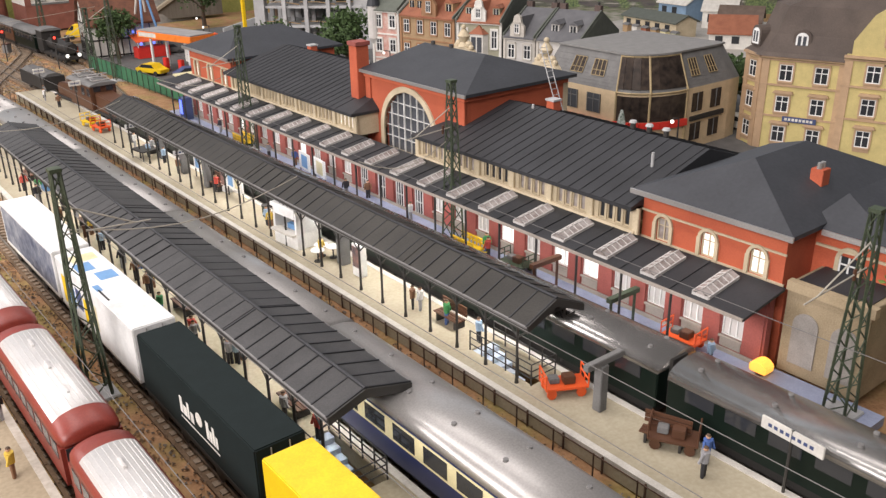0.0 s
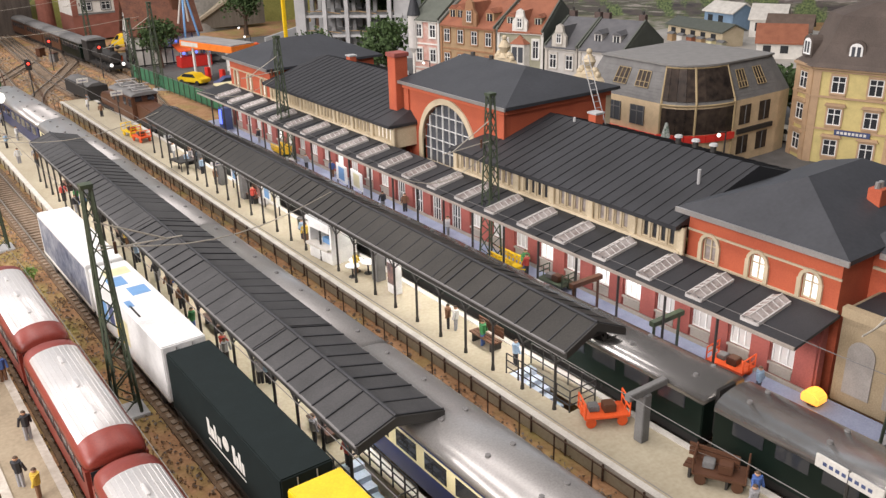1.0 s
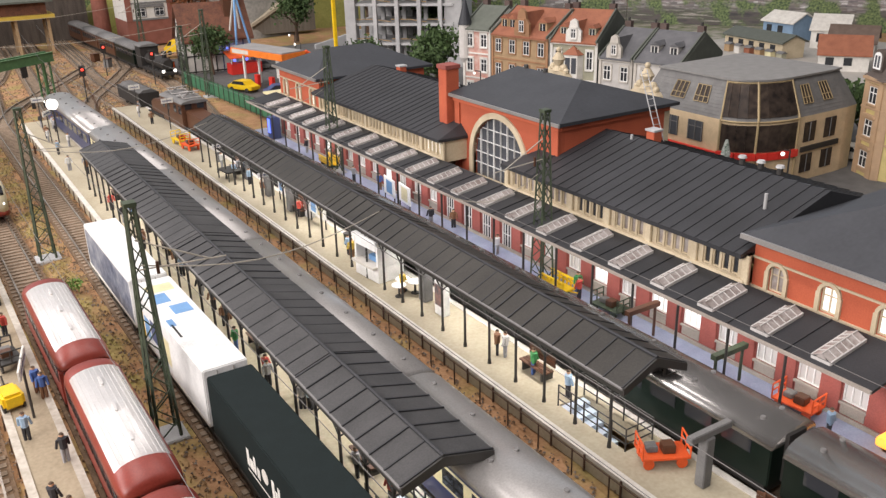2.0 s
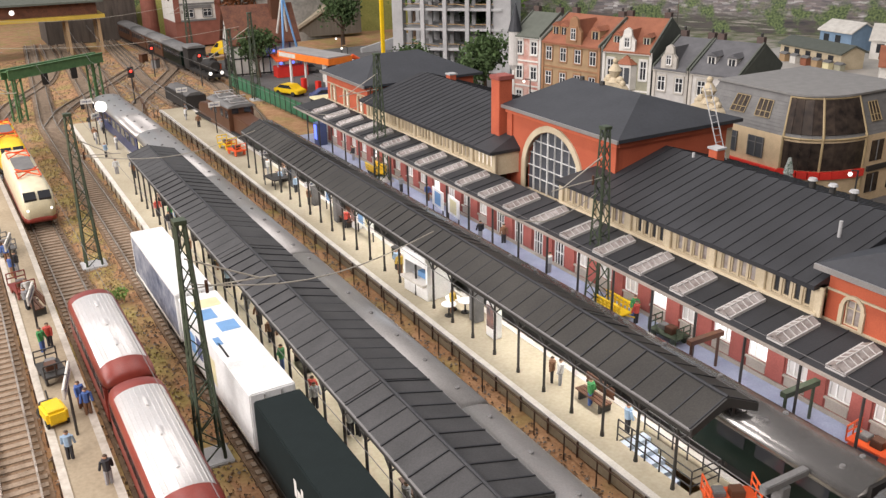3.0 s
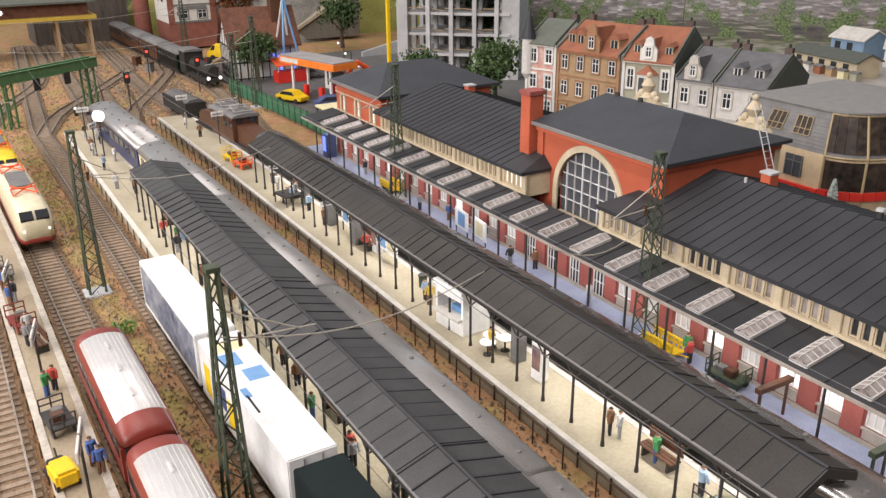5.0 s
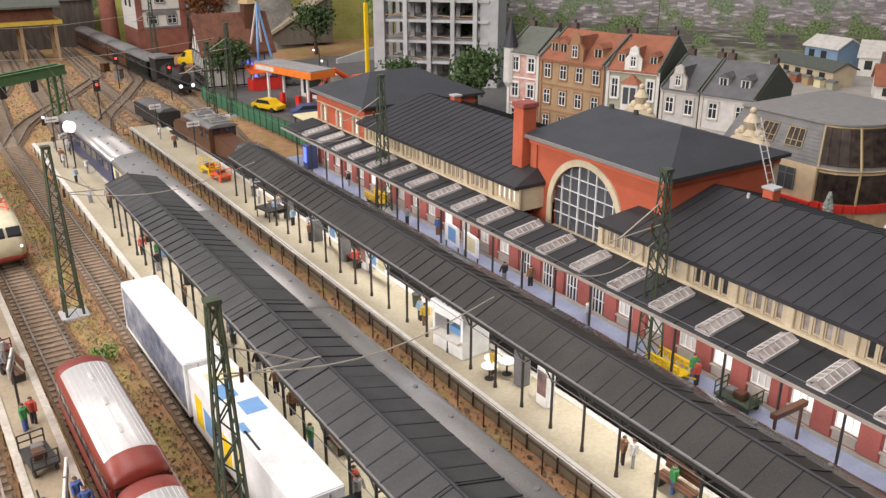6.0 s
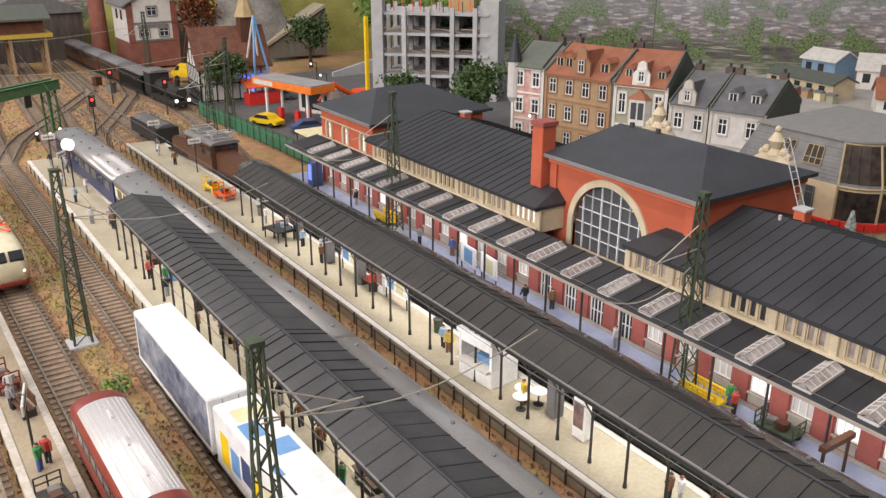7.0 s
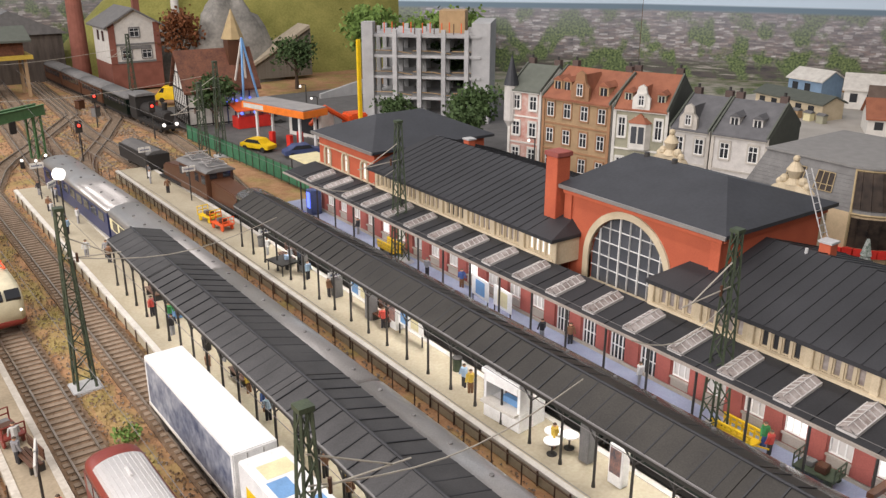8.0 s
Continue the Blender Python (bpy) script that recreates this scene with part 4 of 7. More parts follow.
hill("rock_outcrop", 50, 112.5, 9, 5, 15, ROCK, "grey rock face at the foot of the hillside")
hill("rock_outcrop", 43, 122, 6, 6, 9, ROCK, "low grey rock beside the white pipe")
ramp_wall = thing("ramp_shed", "grey boarded shed with a sloping roof on the hillside", "shed", (0, 108, 0.3))
part("shed_wall", prism(B(), [(50.5, 0), (50.5, 1.6), (62.6, 8.1), (63.0, 8.1), (63.0, 0)], "y", 0, 3.5), surface("weathered_boards", (0.11, 0.095, 0.075), (0.22, 0.195, 0.16), scale=0.5, rough=0.9, stretch=(3, 1, 0.3)), ramp_wall)
part("shed_roof", prism(B(), [(50.1, 1.5), (62.6, 8.2), (62.6, 8.75), (50.1, 2.05)], "y", -0.6, 3.9), surface("pale_roof_board", (0.30, 0.25, 0.18), (0.45, 0.39, 0.29), rough=0.85), ramp_wall)
low = thing("retaining_wall", "low pale concrete wall along the yard road", "wall", (0, 85, 0.2))
part("wall", prism(B(), [(52.5, 0), (52.5, 0.8), (60.8, 2.5), (61.2, 2.5), (61.2, 0)], "y", 0, 0.5), CONCRETE, low)

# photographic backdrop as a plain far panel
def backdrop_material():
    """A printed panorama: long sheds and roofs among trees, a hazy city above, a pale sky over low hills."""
    m = bpy.data.materials.new("printed_city_backdrop")
    m.use_nodes = True
    nt = m.node_tree
    b = nt.nodes["Principled BSDF"]

    def node(kind, **values):
        n = nt.nodes.new(kind)
        for k, v in values.items():
            n.inputs[k].default_value = v
        return n

    coords = nt.nodes.new("ShaderNodeTexCoord")
    mp = node("ShaderNodeMapping", Scale=(87, 87, 87))
    nt.links.new(coords.outputs["Object"], mp.inputs["Vector"])
    sep = nt.nodes.new("ShaderNodeSeparateXYZ")
    nt.links.new(mp.outputs["Vector"], sep.inputs[0])
    flat = nt.nodes.new("ShaderNodeCombineXYZ")
    nt.links.new(sep.outputs["X"], flat.inputs["X"])
    nt.links.new(sep.outputs["Z"], flat.inputs["Y"])
    bend = node("ShaderNodeTexNoise", Scale=0.35, Detail=3.0)
    nt.links.new(flat.outputs[0], bend.inputs["Vector"])
    warp = nt.nodes.new("ShaderNodeMix")
    warp.data_type, warp.blend_type = "RGBA", "LINEAR_LIGHT"
    warp.inputs["Factor"].default_value = 0.3
    nt.links.new(flat.outputs[0], warp.inputs["A"])
    nt.links.new(bend.outputs["Color"], warp.inputs["B"])

    def blend(fac, a, c):
        x = nt.nodes.new("ShaderNodeMix")
        x.data_type = "RGBA"
        nt.links.new(fac, x.inputs["Factor"])
        for sock, v in (("A", a), ("B", c)):
            if isinstance(v, tuple):
                x.inputs[sock].default_value = v
            else:
                nt.links.new(v, x.inputs[sock])
        return x.outputs["Result"]

    def ramp(value, *stops):
        r = nt.nodes.new("ShaderNodeValToRGB")
        r.color_ramp.elements[0].position, r.color_ramp.elements[0].color = stops[0][0], (*stops[0][1], 1)
        r.color_ramp.elements[1].position, r.color_ramp.elements[1].color = stops[-1][0], (*stops[-1][1], 1)
        for p, c in stops[1:-1]:
            r.color_ramp.elements.new(p).color = (*c, 1)
        nt.links.new(value, r.inputs["Fac"])
        return r.outputs["Color"]

    def rise(low, high, source=None):
        r = node("ShaderNodeMapRange", **{"From Min": low, "From Max": high})
        nt.links.new(source or sep.outputs["Z"], r.inputs["Value"])
        return r.outputs["Result"]

    def roofs(width, row, *stops):
        k = node("ShaderNodeTexBrick", Scale=1.0, Color1=(0, 0, 0, 1), Color2=(1, 1, 1, 1), Mortar=(0.3, 0.3, 0.3, 1))
        k.inputs["Brick Width"].default_value, k.inputs["Row Height"].default_value, k.inputs["Mortar Size"].default_value = width, row, row * 0.08
        k.offset, k.offset_frequency, k.squash, k.squash_frequency = 0.37, 3, 0.6, 3
        nt.links.new(warp.outputs["Result"], k.inputs["Vector"])
        return ramp(k.outputs["Color"], *stops)

    def streaks(along, up, *stops):
        st = node("ShaderNodeMapping", Scale=(along, up, 1))
        nt.links.new(flat.outputs[0], st.inputs["Vector"])
        n = node("ShaderNodeTexNoise", Scale=1.0, Detail=5.0, Roughness=0.65)
        nt.links.new(st.outputs["Vector"], n.inputs["Vector"])
        return ramp(n.outputs["Fac"], *stops)

    near = streaks(0.12, 1.5, (0.32, (0.035, 0.035, 0.04)), (0.46, (0.10, 0.085, 0.08)), (0.53, (0.07, 0.08, 0.05)), (0.62, (0.36, 0.33, 0.30)))
    blocks = roofs(1.5, 0.36, (0.0, (0.09, 0.08, 0.095)), (0.45, (0.22, 0.20, 0.215)), (0.65, (0.27, 0.19, 0.17)), (0.85, (0.42, 0.40, 0.41)), (0.97, (0.85, 0.84, 0.84)))
    quarter = streaks(0.38, 1.7, (0.33, (0.05, 0.05, 0.05)), (0.46, (0.16, 0.15, 0.15)), (0.54, (0.25, 0.205, 0.185)), (0.60, (0.42, 0.40, 0.39)), (0.66, (0.72, 0.71, 0.70)))
    half_ = nt.nodes.new("ShaderNodeValue")
    half_.outputs[0].default_value = 0.6
    city = blend(half_.outputs[0], blocks, quarter)
    grain = node("ShaderNodeTexNoise", Scale=2.6, Detail=6.0)
    woods = node("ShaderNodeTexNoise", Scale=0.20, Detail=7.0)
    for n in (grain, woods):
        nt.links.new(flat.outputs[0], n.inputs["Vector"])
    leaf = ramp(grain.outputs["Fac"], (0.35, (0.03, 0.055, 0.025)), (0.66, (0.19, 0.25, 0.09)))
    land = blend(rise(2.6, 4.4), near, city)
    land = blend(rise(0.48, 0.55, woods.outputs["Fac"]), land, leaf)
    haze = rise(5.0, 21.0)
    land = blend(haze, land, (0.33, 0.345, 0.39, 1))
    land = blend(rise(11.4, 11.9), land, (0.15, 0.22, 0.28, 1))
    nt.links.new(blend(rise(12.5, 12.8), land, (0.55, 0.68, 0.80, 1)), b.inputs["Base Color"])
    b.inputs["Roughness"].default_value = 0.6
    return m


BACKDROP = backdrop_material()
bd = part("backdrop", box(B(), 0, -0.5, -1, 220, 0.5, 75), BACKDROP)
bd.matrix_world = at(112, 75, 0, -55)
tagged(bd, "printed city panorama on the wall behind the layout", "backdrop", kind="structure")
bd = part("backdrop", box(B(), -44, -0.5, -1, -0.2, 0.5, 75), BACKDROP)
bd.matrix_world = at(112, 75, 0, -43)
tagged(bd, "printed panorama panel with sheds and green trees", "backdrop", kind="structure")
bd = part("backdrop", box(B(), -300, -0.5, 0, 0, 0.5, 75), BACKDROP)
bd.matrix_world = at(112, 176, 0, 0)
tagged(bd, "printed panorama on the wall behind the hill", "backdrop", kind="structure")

# ---- model town ----
def local_frame(p0, p1):
    (xa, ya), (xb, yb) = p0, p1
    return math.hypot(xb - xa, yb - ya), math.degrees(math.atan2(yb - ya, xb - xa))


def house_window(parent, x, z, w, h, trim, y=0.0, glass=DARKGLASS, arched=False, bars=1):
    win = part("window", box(B(), x - w / 2, y - 0.03, z, x + w / 2, y + 0.1, z + h), glass, parent)
    bm, f = B(), 0.07
    for a, b in ((-w / 2, -w / 2 + f), (w / 2 - f, w / 2), (-f / 2, f / 2)):
        box(bm, x + a, y - 0.06, z, x + b, y - 0.032, z + h)
    for a in (0, h * 0.62, h - f):
        box(bm, x - w / 2, y - 0.058, z + a, x + w / 2, y - 0.034, z + a + f)
    part("frame", bm, FRAMEWHITE, win)
    part("sill", box(B(), x - w / 2 - 0.1, y - 0.16, z - 0.13, x + w / 2 + 0.1, y - 0.004, z - 0.002), trim, win)
    part("lintel", box(B(), x - w / 2 - 0.12, y - 0.12, z + h + 0.002, x + w / 2 + 0.12, y - 0.004, z + h + 0.2), trim, win)
    for s in (-1, 1):
        part("jamb", box(B(), x + s * (w / 2 + 0.08) - 0.07, y - 0.09, z, x + s * (w / 2 + 0.08) + 0.07, y - 0.004, z + h), trim, win)


def dormer(parent, x, y, z, w, h, d, roof, wall):
    dm = part("dormer", box(B(), x - w / 2, y, z, x + w / 2, y + d, z + h), wall, parent)
    part("dormer_window", box(B(), x - w * 0.32, y - 0.04, z + h * 0.2, x + w * 0.32, y + 0.02, z + h * 0.88), DARKGLASS, dm)
    part("dormer_frame", box(B(), x - 0.03, y - 0.06, z + h * 0.2, x + 0.03, y - 0.042, z + h * 0.88), FRAMEWHITE, dm)
    part("dormer_roof", prism(B(), [(x - w / 2 - 0.12, z + h), (x, z + h + w * 0.42), (x + w / 2 + 0.12, z + h)], "y", y - 0.15, y + d + 0.3), roof, dm)


STACK = tone("sooty_chimney_brick", (0.10, 0.07, 0.06), rough=0.9)


def town_house(label, p0, p1, eave, ridge, depth, wall, roof, trim, storeys, wins, dormers=(), gable=None, parapets=True, side=None, h_win=1.45, base=0.3, w_win=0.85, group="town houses"):
    L, rz = local_frame(p0, p1)
    top = thing("town_house", label, "house", (p0[0], p0[1], base), rz, group)
    e, r = eave - base, ridge - base
    side = side or wall
    wl = part("wall", prism(B(), [(0, 0), (depth, 0), (depth, e), (depth * 0.5, r - 0.25), (0, e)], "x", 0.02, L - 0.02), side, top)
    part("front_wall", box(B(), 0.02, -0.04, 0, L - 0.02, -0.003, e), wall, top)
    rf = part("roof", prism(B(), [(-0.35, e - 0.06), (depth * 0.5, r), (depth + 0.35, e - 0.06), (depth + 0.35, e - 0.22), (depth * 0.5, r - 0.18), (-0.35, e - 0.22)], "x", -0.05 if not parapets else 0.12, L + 0.05 if not parapets else L - 0.12), roof, top)
    if parapets:
        for x in (0.0, L - 0.22):
            part("parapet", prism(B(), [(-0.3, e - 0.3), (-0.3, e + 0.2), (depth * 0.5, r + 0.14), (depth + 0.3, e + 0.1), (depth + 0.3, e - 0.3), (depth * 0.5, r - 0.4)], "x", x, x + 0.16), GREENROOF, top)
    part("cornice", box(B(), 0, -0.3, e - 0.32, L, -0.042, e - 0.05), trim, top)
    hs = e / storeys
    for s in range(1, storeys):
        part("string_course", box(B(), 0, -0.14, s * hs - 0.1, L, -0.042, s * hs + 0.06), trim, top)
    for s in range(storeys):
        for k in range(wins):
            x = L * (k + 0.5) / wins
            house_window(top, x, s * hs + (hs - h_win) * 0.55, w_win, h_win, trim, -0.04)
    for x in (0.0, L - 0.3):
        part("corner_pilaster", box(B(), x, -0.16, 0, x + 0.3, -0.042, e - 0.33), trim, top)
    for x, w, h, up in dormers:
        yy = up * depth * 0.5
        dormer(top, x * L, yy * 0.6, e + (r - e) * up * 0.6 - 0.1, w, h, 1.6, roof, wall)
    if gable:
        gx, gw, gh = gable
        g = part("gable", prism(B(), [(gx * L - gw / 2, e - 0.2), (gx * L - gw / 2, e + gh * 0.45), (gx * L - gw * 0.3, e + gh * 0.62), (gx * L - gw * 0.22, e + gh * 0.9), (gx * L, e + gh), (gx * L + gw * 0.22, e + gh * 0.9), (gx * L + gw * 0.3, e + gh * 0.62), (gx * L + gw / 2, e + gh * 0.45), (gx * L + gw / 2, e - 0.2)], "y", -0.28, 0.05), trim, top, "curved ornamental gable")
        house_window(g, gx * L, e + gh * 0.15, gw * 0.34, gh * 0.42, trim, -0.28)
        part("gable_roof", prism(B(), [(gx * L - gw * 0.45, e), (gx * L, e + gh * 0.85), (gx * L + gw * 0.45, e)], "y", 0.05, depth * 0.42), roof, top)
    for x in (0.1, 0.88):
        c = part("chimney", box(B(), x * L - 0.35, depth * 0.52, r - 0.9, x * L + 0.35, depth * 0.52 + 0.6, r + 0.55), STACK, top)
        part("chimney_pot", rod(B(), (x * L, depth * 0.52 + 0.3, r + 0.55), (x * L, depth * 0.52 + 0.3, r + 0.9), 0.13, n=8), IRON, c)
    return top, L, e


GREENROOF = tone("verdigris_grey_roof", (0.10, 0.11, 0.09), rough=0.8)
HOUSEWHITE = tone("greyed_white_plaster", (0.50, 0.48, 0.45), rough=0.85)
HOUSESLATE = surface("dull_house_slate", (0.075, 0.075, 0.08), (0.125, 0.125, 0.13), scale=1.2, rough=0.8, bump=0.4)
STRIPE = surface("red_and_white_facing", (0.42, 0.13, 0.09), (0.60, 0.50, 0.44), scale=1.2, rough=0.8)
h1, L, e = town_house("narrow red and white corner house with a round turret", (49.8, 37.4), (51.0, 33.6), 8.6, 10.8, 7, STRIPE, GREENROOF, PLASTER, 3, 2, side=PLASTER)
part("turret", rod(B(), (0.1, 0.2, e - 3.4), (0.1, 0.2, e + 0.3), 0.72, n=14), HOUSEWHITE, h1)
part("turret_corbel", rod(B(), (0.1, 0.2, e - 4.2), (0.1, 0.2, e - 3.4), 0.25, 0.72, n=14), HOUSEWHITE, h1)
part("turret_roof", rod(B(), (0.1, 0.2, e + 0.3), (0.1, 0.2, e + 3.4), 0.82, 0.04, n=14), SLATE, h1, "slim pointed slate spire")
h2, L, e = town_house("ochre town house with an orange tiled roof and dormers", (51.0, 33.4), (52.6, 25.4), 8.3, 10.9, 8, OCHRE, TILERED, tone("brown_trim", (0.30, 0.16, 0.08)), 3, 4, dormers=((0.14, 1.0, 1.1, 0.35), (0.28, 1.0, 1.1, 0.35), (0.82, 1.1, 1.1, 0.3)), gable=(0.56, 2.1, 2.9), side=PLASTER)
h3, L, e = town_house("pale green house with a red roof and white bay", (52.7, 25.2), (54.9, 20.3), 8.2, 11.0, 9, PALEGREEN, TILERED, PLASTER, 2, 3, dormers=((0.2, 0.8, 0.9, 0.3), (0.8, 0.8, 0.9, 0.3)), gable=(0.5, 1.7, 2.3), side=GREENROOF, h_win=1.9, w_win=0.7)
bay = part("bay_window", prism(B(), [(L * 0.5 - 1.1, -0.05), (L * 0.5 - 0.75, -0.75), (L * 0.5 + 0.75, -0.75), (L * 0.5 + 1.1, -0.05)], "z", 4.1, 6.6), PLASTER, h3, "white bay window with a tiled hood")
for s in (-0.35, 0.35):
    part("bay_pane", box(B(), L * 0.5 + s - 0.27, -0.79, 4.7, L * 0.5 + s + 0.27, -0.752, 6.3), GREYGLASS, bay)
part("bay_roof", solid(B(), [(L * 0.5 - 1.2, -0.05, 6.6), (L * 0.5 - 0.85, -0.85, 6.6), (L * 0.5 + 0.85, -0.85, 6.6), (L * 0.5 + 1.2, -0.05, 6.6), (L * 0.5, -0.05, 7.5)], [(0, 1, 4), (1, 2, 4), (2, 3, 4), (0, 3, 4), (0, 1, 2, 3)]), TILERED, bay)
CREAMTRIM = tone("yellow_cream_trim", (0.60, 0.48, 0.24))
h4, L, e = town_house("white double town house with a grey slate roof", (55.0, 20.1), (56.0, 16.3), 6.9, 9.4, 8.5, HOUSEWHITE, HOUSESLATE, tone("off_white_trim", (0.44, 0.41, 0.36)), 2, 2, gable=(0.45, 1.7, 2.3), side=GREENROOF)
h5, L, e = town_house("white double town house with a grey slate roof", (56.05, 16.2), (57.45, 11.2), 6.9, 9.4, 8.5, HOUSEWHITE, HOUSESLATE, tone("off_white_trim", (0.44, 0.41, 0.36)), 2, 2, dormers=((0.3, 0.9, 0.9, 0.4), (0.7, 0.9, 0.9, 0.4)), side=GREENROOF)

# modern corner house with a curved glass front and a sloping shingled upper floor
corner = thing("corner_house", "cream corner shop house with curved glass and shingled upper floor", "house", (0, 0, 0))
DIMGLASS = surface("dim_shop_glass", (0.012, 0.010, 0.010), (0.07, 0.052, 0.04), scale=0.9, rough=0.3, bump=0.0, fine=2.5)
DIMGLASS.node_tree.nodes["Principled BSDF"].inputs["Specular IOR Level"].default_value = 0.12
MUSTARDTRIM = tone("tan_window_timber", (0.34, 0.26, 0.14))
arc = [(47.2 + 5.1 * (1 - math.cos(a)), -2.3 - 3.3 * math.sin(a)) for a in (math.pi / 2 * k / 8 for k in range(9))]
foot = [(47.2, 6.4)] + arc + [(58.4, -5.6), (60, -5.4), (60, 6.4)]
lean = lambda x, y, z: (x + (54.0 - x) * 0.19 * (z - 5.6) / 2.8, y + (1.5 - y) * 0.19 * (z - 5.6) / 2.8, z)
part("wall", prism(B(), foot, "z", 0.3, 5.6), WARMWALL, corner)
bm, n = B(), len(foot)
lo, hi = [bm.verts.new((x, y, 5.6)) for x, y in foot], [bm.verts.new(lean(x, y, 8.4)) for x, y in foot]
for i in range(n):
    bm.faces.new([lo[i], lo[(i + 1) % n], hi[(i + 1) % n], hi[i]])
bm.faces.new(hi)
bm.faces.new(lo[::-1])
part("upper_floor", bm, SHINGLE, corner, "grey shingled sloping upper floor")
over = [lean(x, y, 8.0)[:2] for x, y in foot]
part("flat_roof", prism(B(), over, "z", 8.4, 8.56), tone("pale_roof_felt", (0.21, 0.205, 0.195), rough=0.8), corner, bevel=0.04)
for z in range(1, 10):
    for (xa, ya), (xb, yb) in ((foot[0], foot[1]), (foot[9], foot[10])):
        h_ = 5.6 + z * 0.25
        p_, q_ = lean(xa, ya, h_), lean(xb, yb, h_)
        part("shingle_course", rod(B(), p_, q_, 0.025, n=4), SHINGLE, corner)
for (xa, ya), (xb, yb) in zip(arc, arc[1:]):
    d = Vector((yb - ya, xa - xb)).normalized() * 0.06
    d = -d if d.x * (54 - xa) + d.y * (1.5 - ya) > 0 else d
    part("glass_pane", prism(B(), [(xa + d.x, ya + d.y), (xb + d.x, yb + d.y), (xb, yb), (xa, ya)], "z", 3.2, 5.3), DIMGLASS, corner)
    ring = [(lean(x, y, z)[0] + d.x * 1.6, lean(x, y, z)[1] + d.y * 1.6, z + 0.04) for z in (5.85, 8.2) for x, y in ((xa, ya), (xb, yb))]
    back = [(x - d.x * 3, y - d.y * 3, z - 0.1) for x, y, z in ring]
    part("glass_pane", solid(B(), ring + back, [(0, 1, 3, 2), (4, 5, 7, 6), (0, 1, 5, 4), (2, 3, 7, 6), (0, 2, 6, 4), (1, 3, 7, 5)]), DIMGLASS, corner)
    part("red_band", prism(B(), [(xa + d.x * 5, ya + d.y * 5), (xb + d.x * 5, yb + d.y * 5), (xb, yb), (xa, ya)], "z", 2.6, 3.15), RED, corner)
    for z0, z1, g in ((5.45, 5.72, 0.09), (8.18, 8.3, 0.08)):
        xo, yo = (lean(xa, ya, z0)[:2], lean(xb, yb, z0)[:2])
        part("glazing_rail", rod(B(), (*xo, z0 + 0.12), (*yo, z0 + 0.12), g, n=5), MUSTARDTRIM, corner)
for k in (0, 4, 8):
    xa, ya = arc[k]
    part("mullion", rod(B(), (xa - 0.05, ya - 0.08, 5.6), lean(xa - 0.05, ya - 0.08, 8.4), 0.1, n=6), MUSTARDTRIM, corner)
    part("mullion", rod(B(), (xa - 0.05, ya - 0.06, 0.3), (xa - 0.05, ya - 0.06, 5.6), 0.1, n=6), MUSTARDTRIM, corner)
part("red_band", box(B(), 46.95, -2.2, 2.6, 47.195, 5.6, 3.0), RED, corner)


def leaning_window(x, y, z, w, h, along):
    """A small-paned window lying on the sloping floor; along: unit direction of its wall."""
    def spot(u, v, out):
        px, py, pz = lean(x + along[0] * u, y + along[1] * u, z + v)
        return (px + out * along[1] * 0.75, py - out * along[0] * 0.75, pz + out * 0.65)
    quad = [(-w / 2, 0), (w / 2, 0), (w / 2, h), (-w / 2, h)]
    pts = [spot(u, v, 0.05) for u, v in quad] + [spot(u, v, -0.1) for u, v in quad]
    win = part("window", solid(B(), pts, [(0, 1, 2, 3), (4, 5, 6, 7), (0, 1, 5, 4), (1, 2, 6, 5), (2, 3, 7, 6), (3, 0, 4, 7)]), DIMGLASS, corner)
    bars = B()
    for k in range(4):
        rod(bars, spot(-w / 2 + w * k / 3, 0, 0.08), spot(-w / 2 + w * k / 3, h, 0.08), 0.038, n=4)
    for v in (0, h * 0.33, h):
        rod(bars, spot(-w / 2, v, 0.08), spot(w / 2, v, 0.08), 0.038, n=4)
    part("window_frame", bars, MUSTARDTRIM, win)


for y in (2.7, 0.1):
    leaning_window(47.2, y, 6.5, 1.5, 1.25, (0, -1))
    w = part("window", box(B(), 47.14, y - 0.75, 3.5, 47.4, y + 0.75, 5.1), GREYGLASS, corner)
    fr = B()
    for k in (-0.75, -0.04, 0.67):
        box(fr, 47.09, y + k, 3.5, 47.135, y + k + 0.08, 5.1)
    box(fr, 47.095, y - 0.75, 4.6, 47.13, y + 0.75, 4.67)
    part("window_frame", fr, SHINGLE, w)
for x in (53.8, 56.4):
    leaning_window(x, -5.6, 6.45, 1.2, 1.35, (1, 0))
    for z, h in ((3.5, 1.6), (1.0, 1.5)):
        w = part("window", box(B(), x - 0.7, -5.66, z, x + 0.7, -5.4, z + h), DIMGLASS, corner)
        part("window_frame", box(B(), x - 0.04, -5.7, z, x + 0.04, -5.662, z + h), SHINGLE, w)
part("shop_sign", box(B(), 52.9, -5.78, 2.75, 57.6, -5.61, 3.15), CHASSIS, corner, "dark shop sign board")


# mustard house with a mansard roof
yh = thing("mansard_house", "mustard-yellow town house with brown mansard roof and stone trim", "house", (0, 0, 0.3))
STONETRIM = tone("pinkish_stone_trim", (0.40, 0.27, 0.16))
MANSARD = surface("dark_brown_tiles", (0.055, 0.042, 0.035), (0.11, 0.085, 0.07), scale=0.5, rough=0.8, bump=0.4)


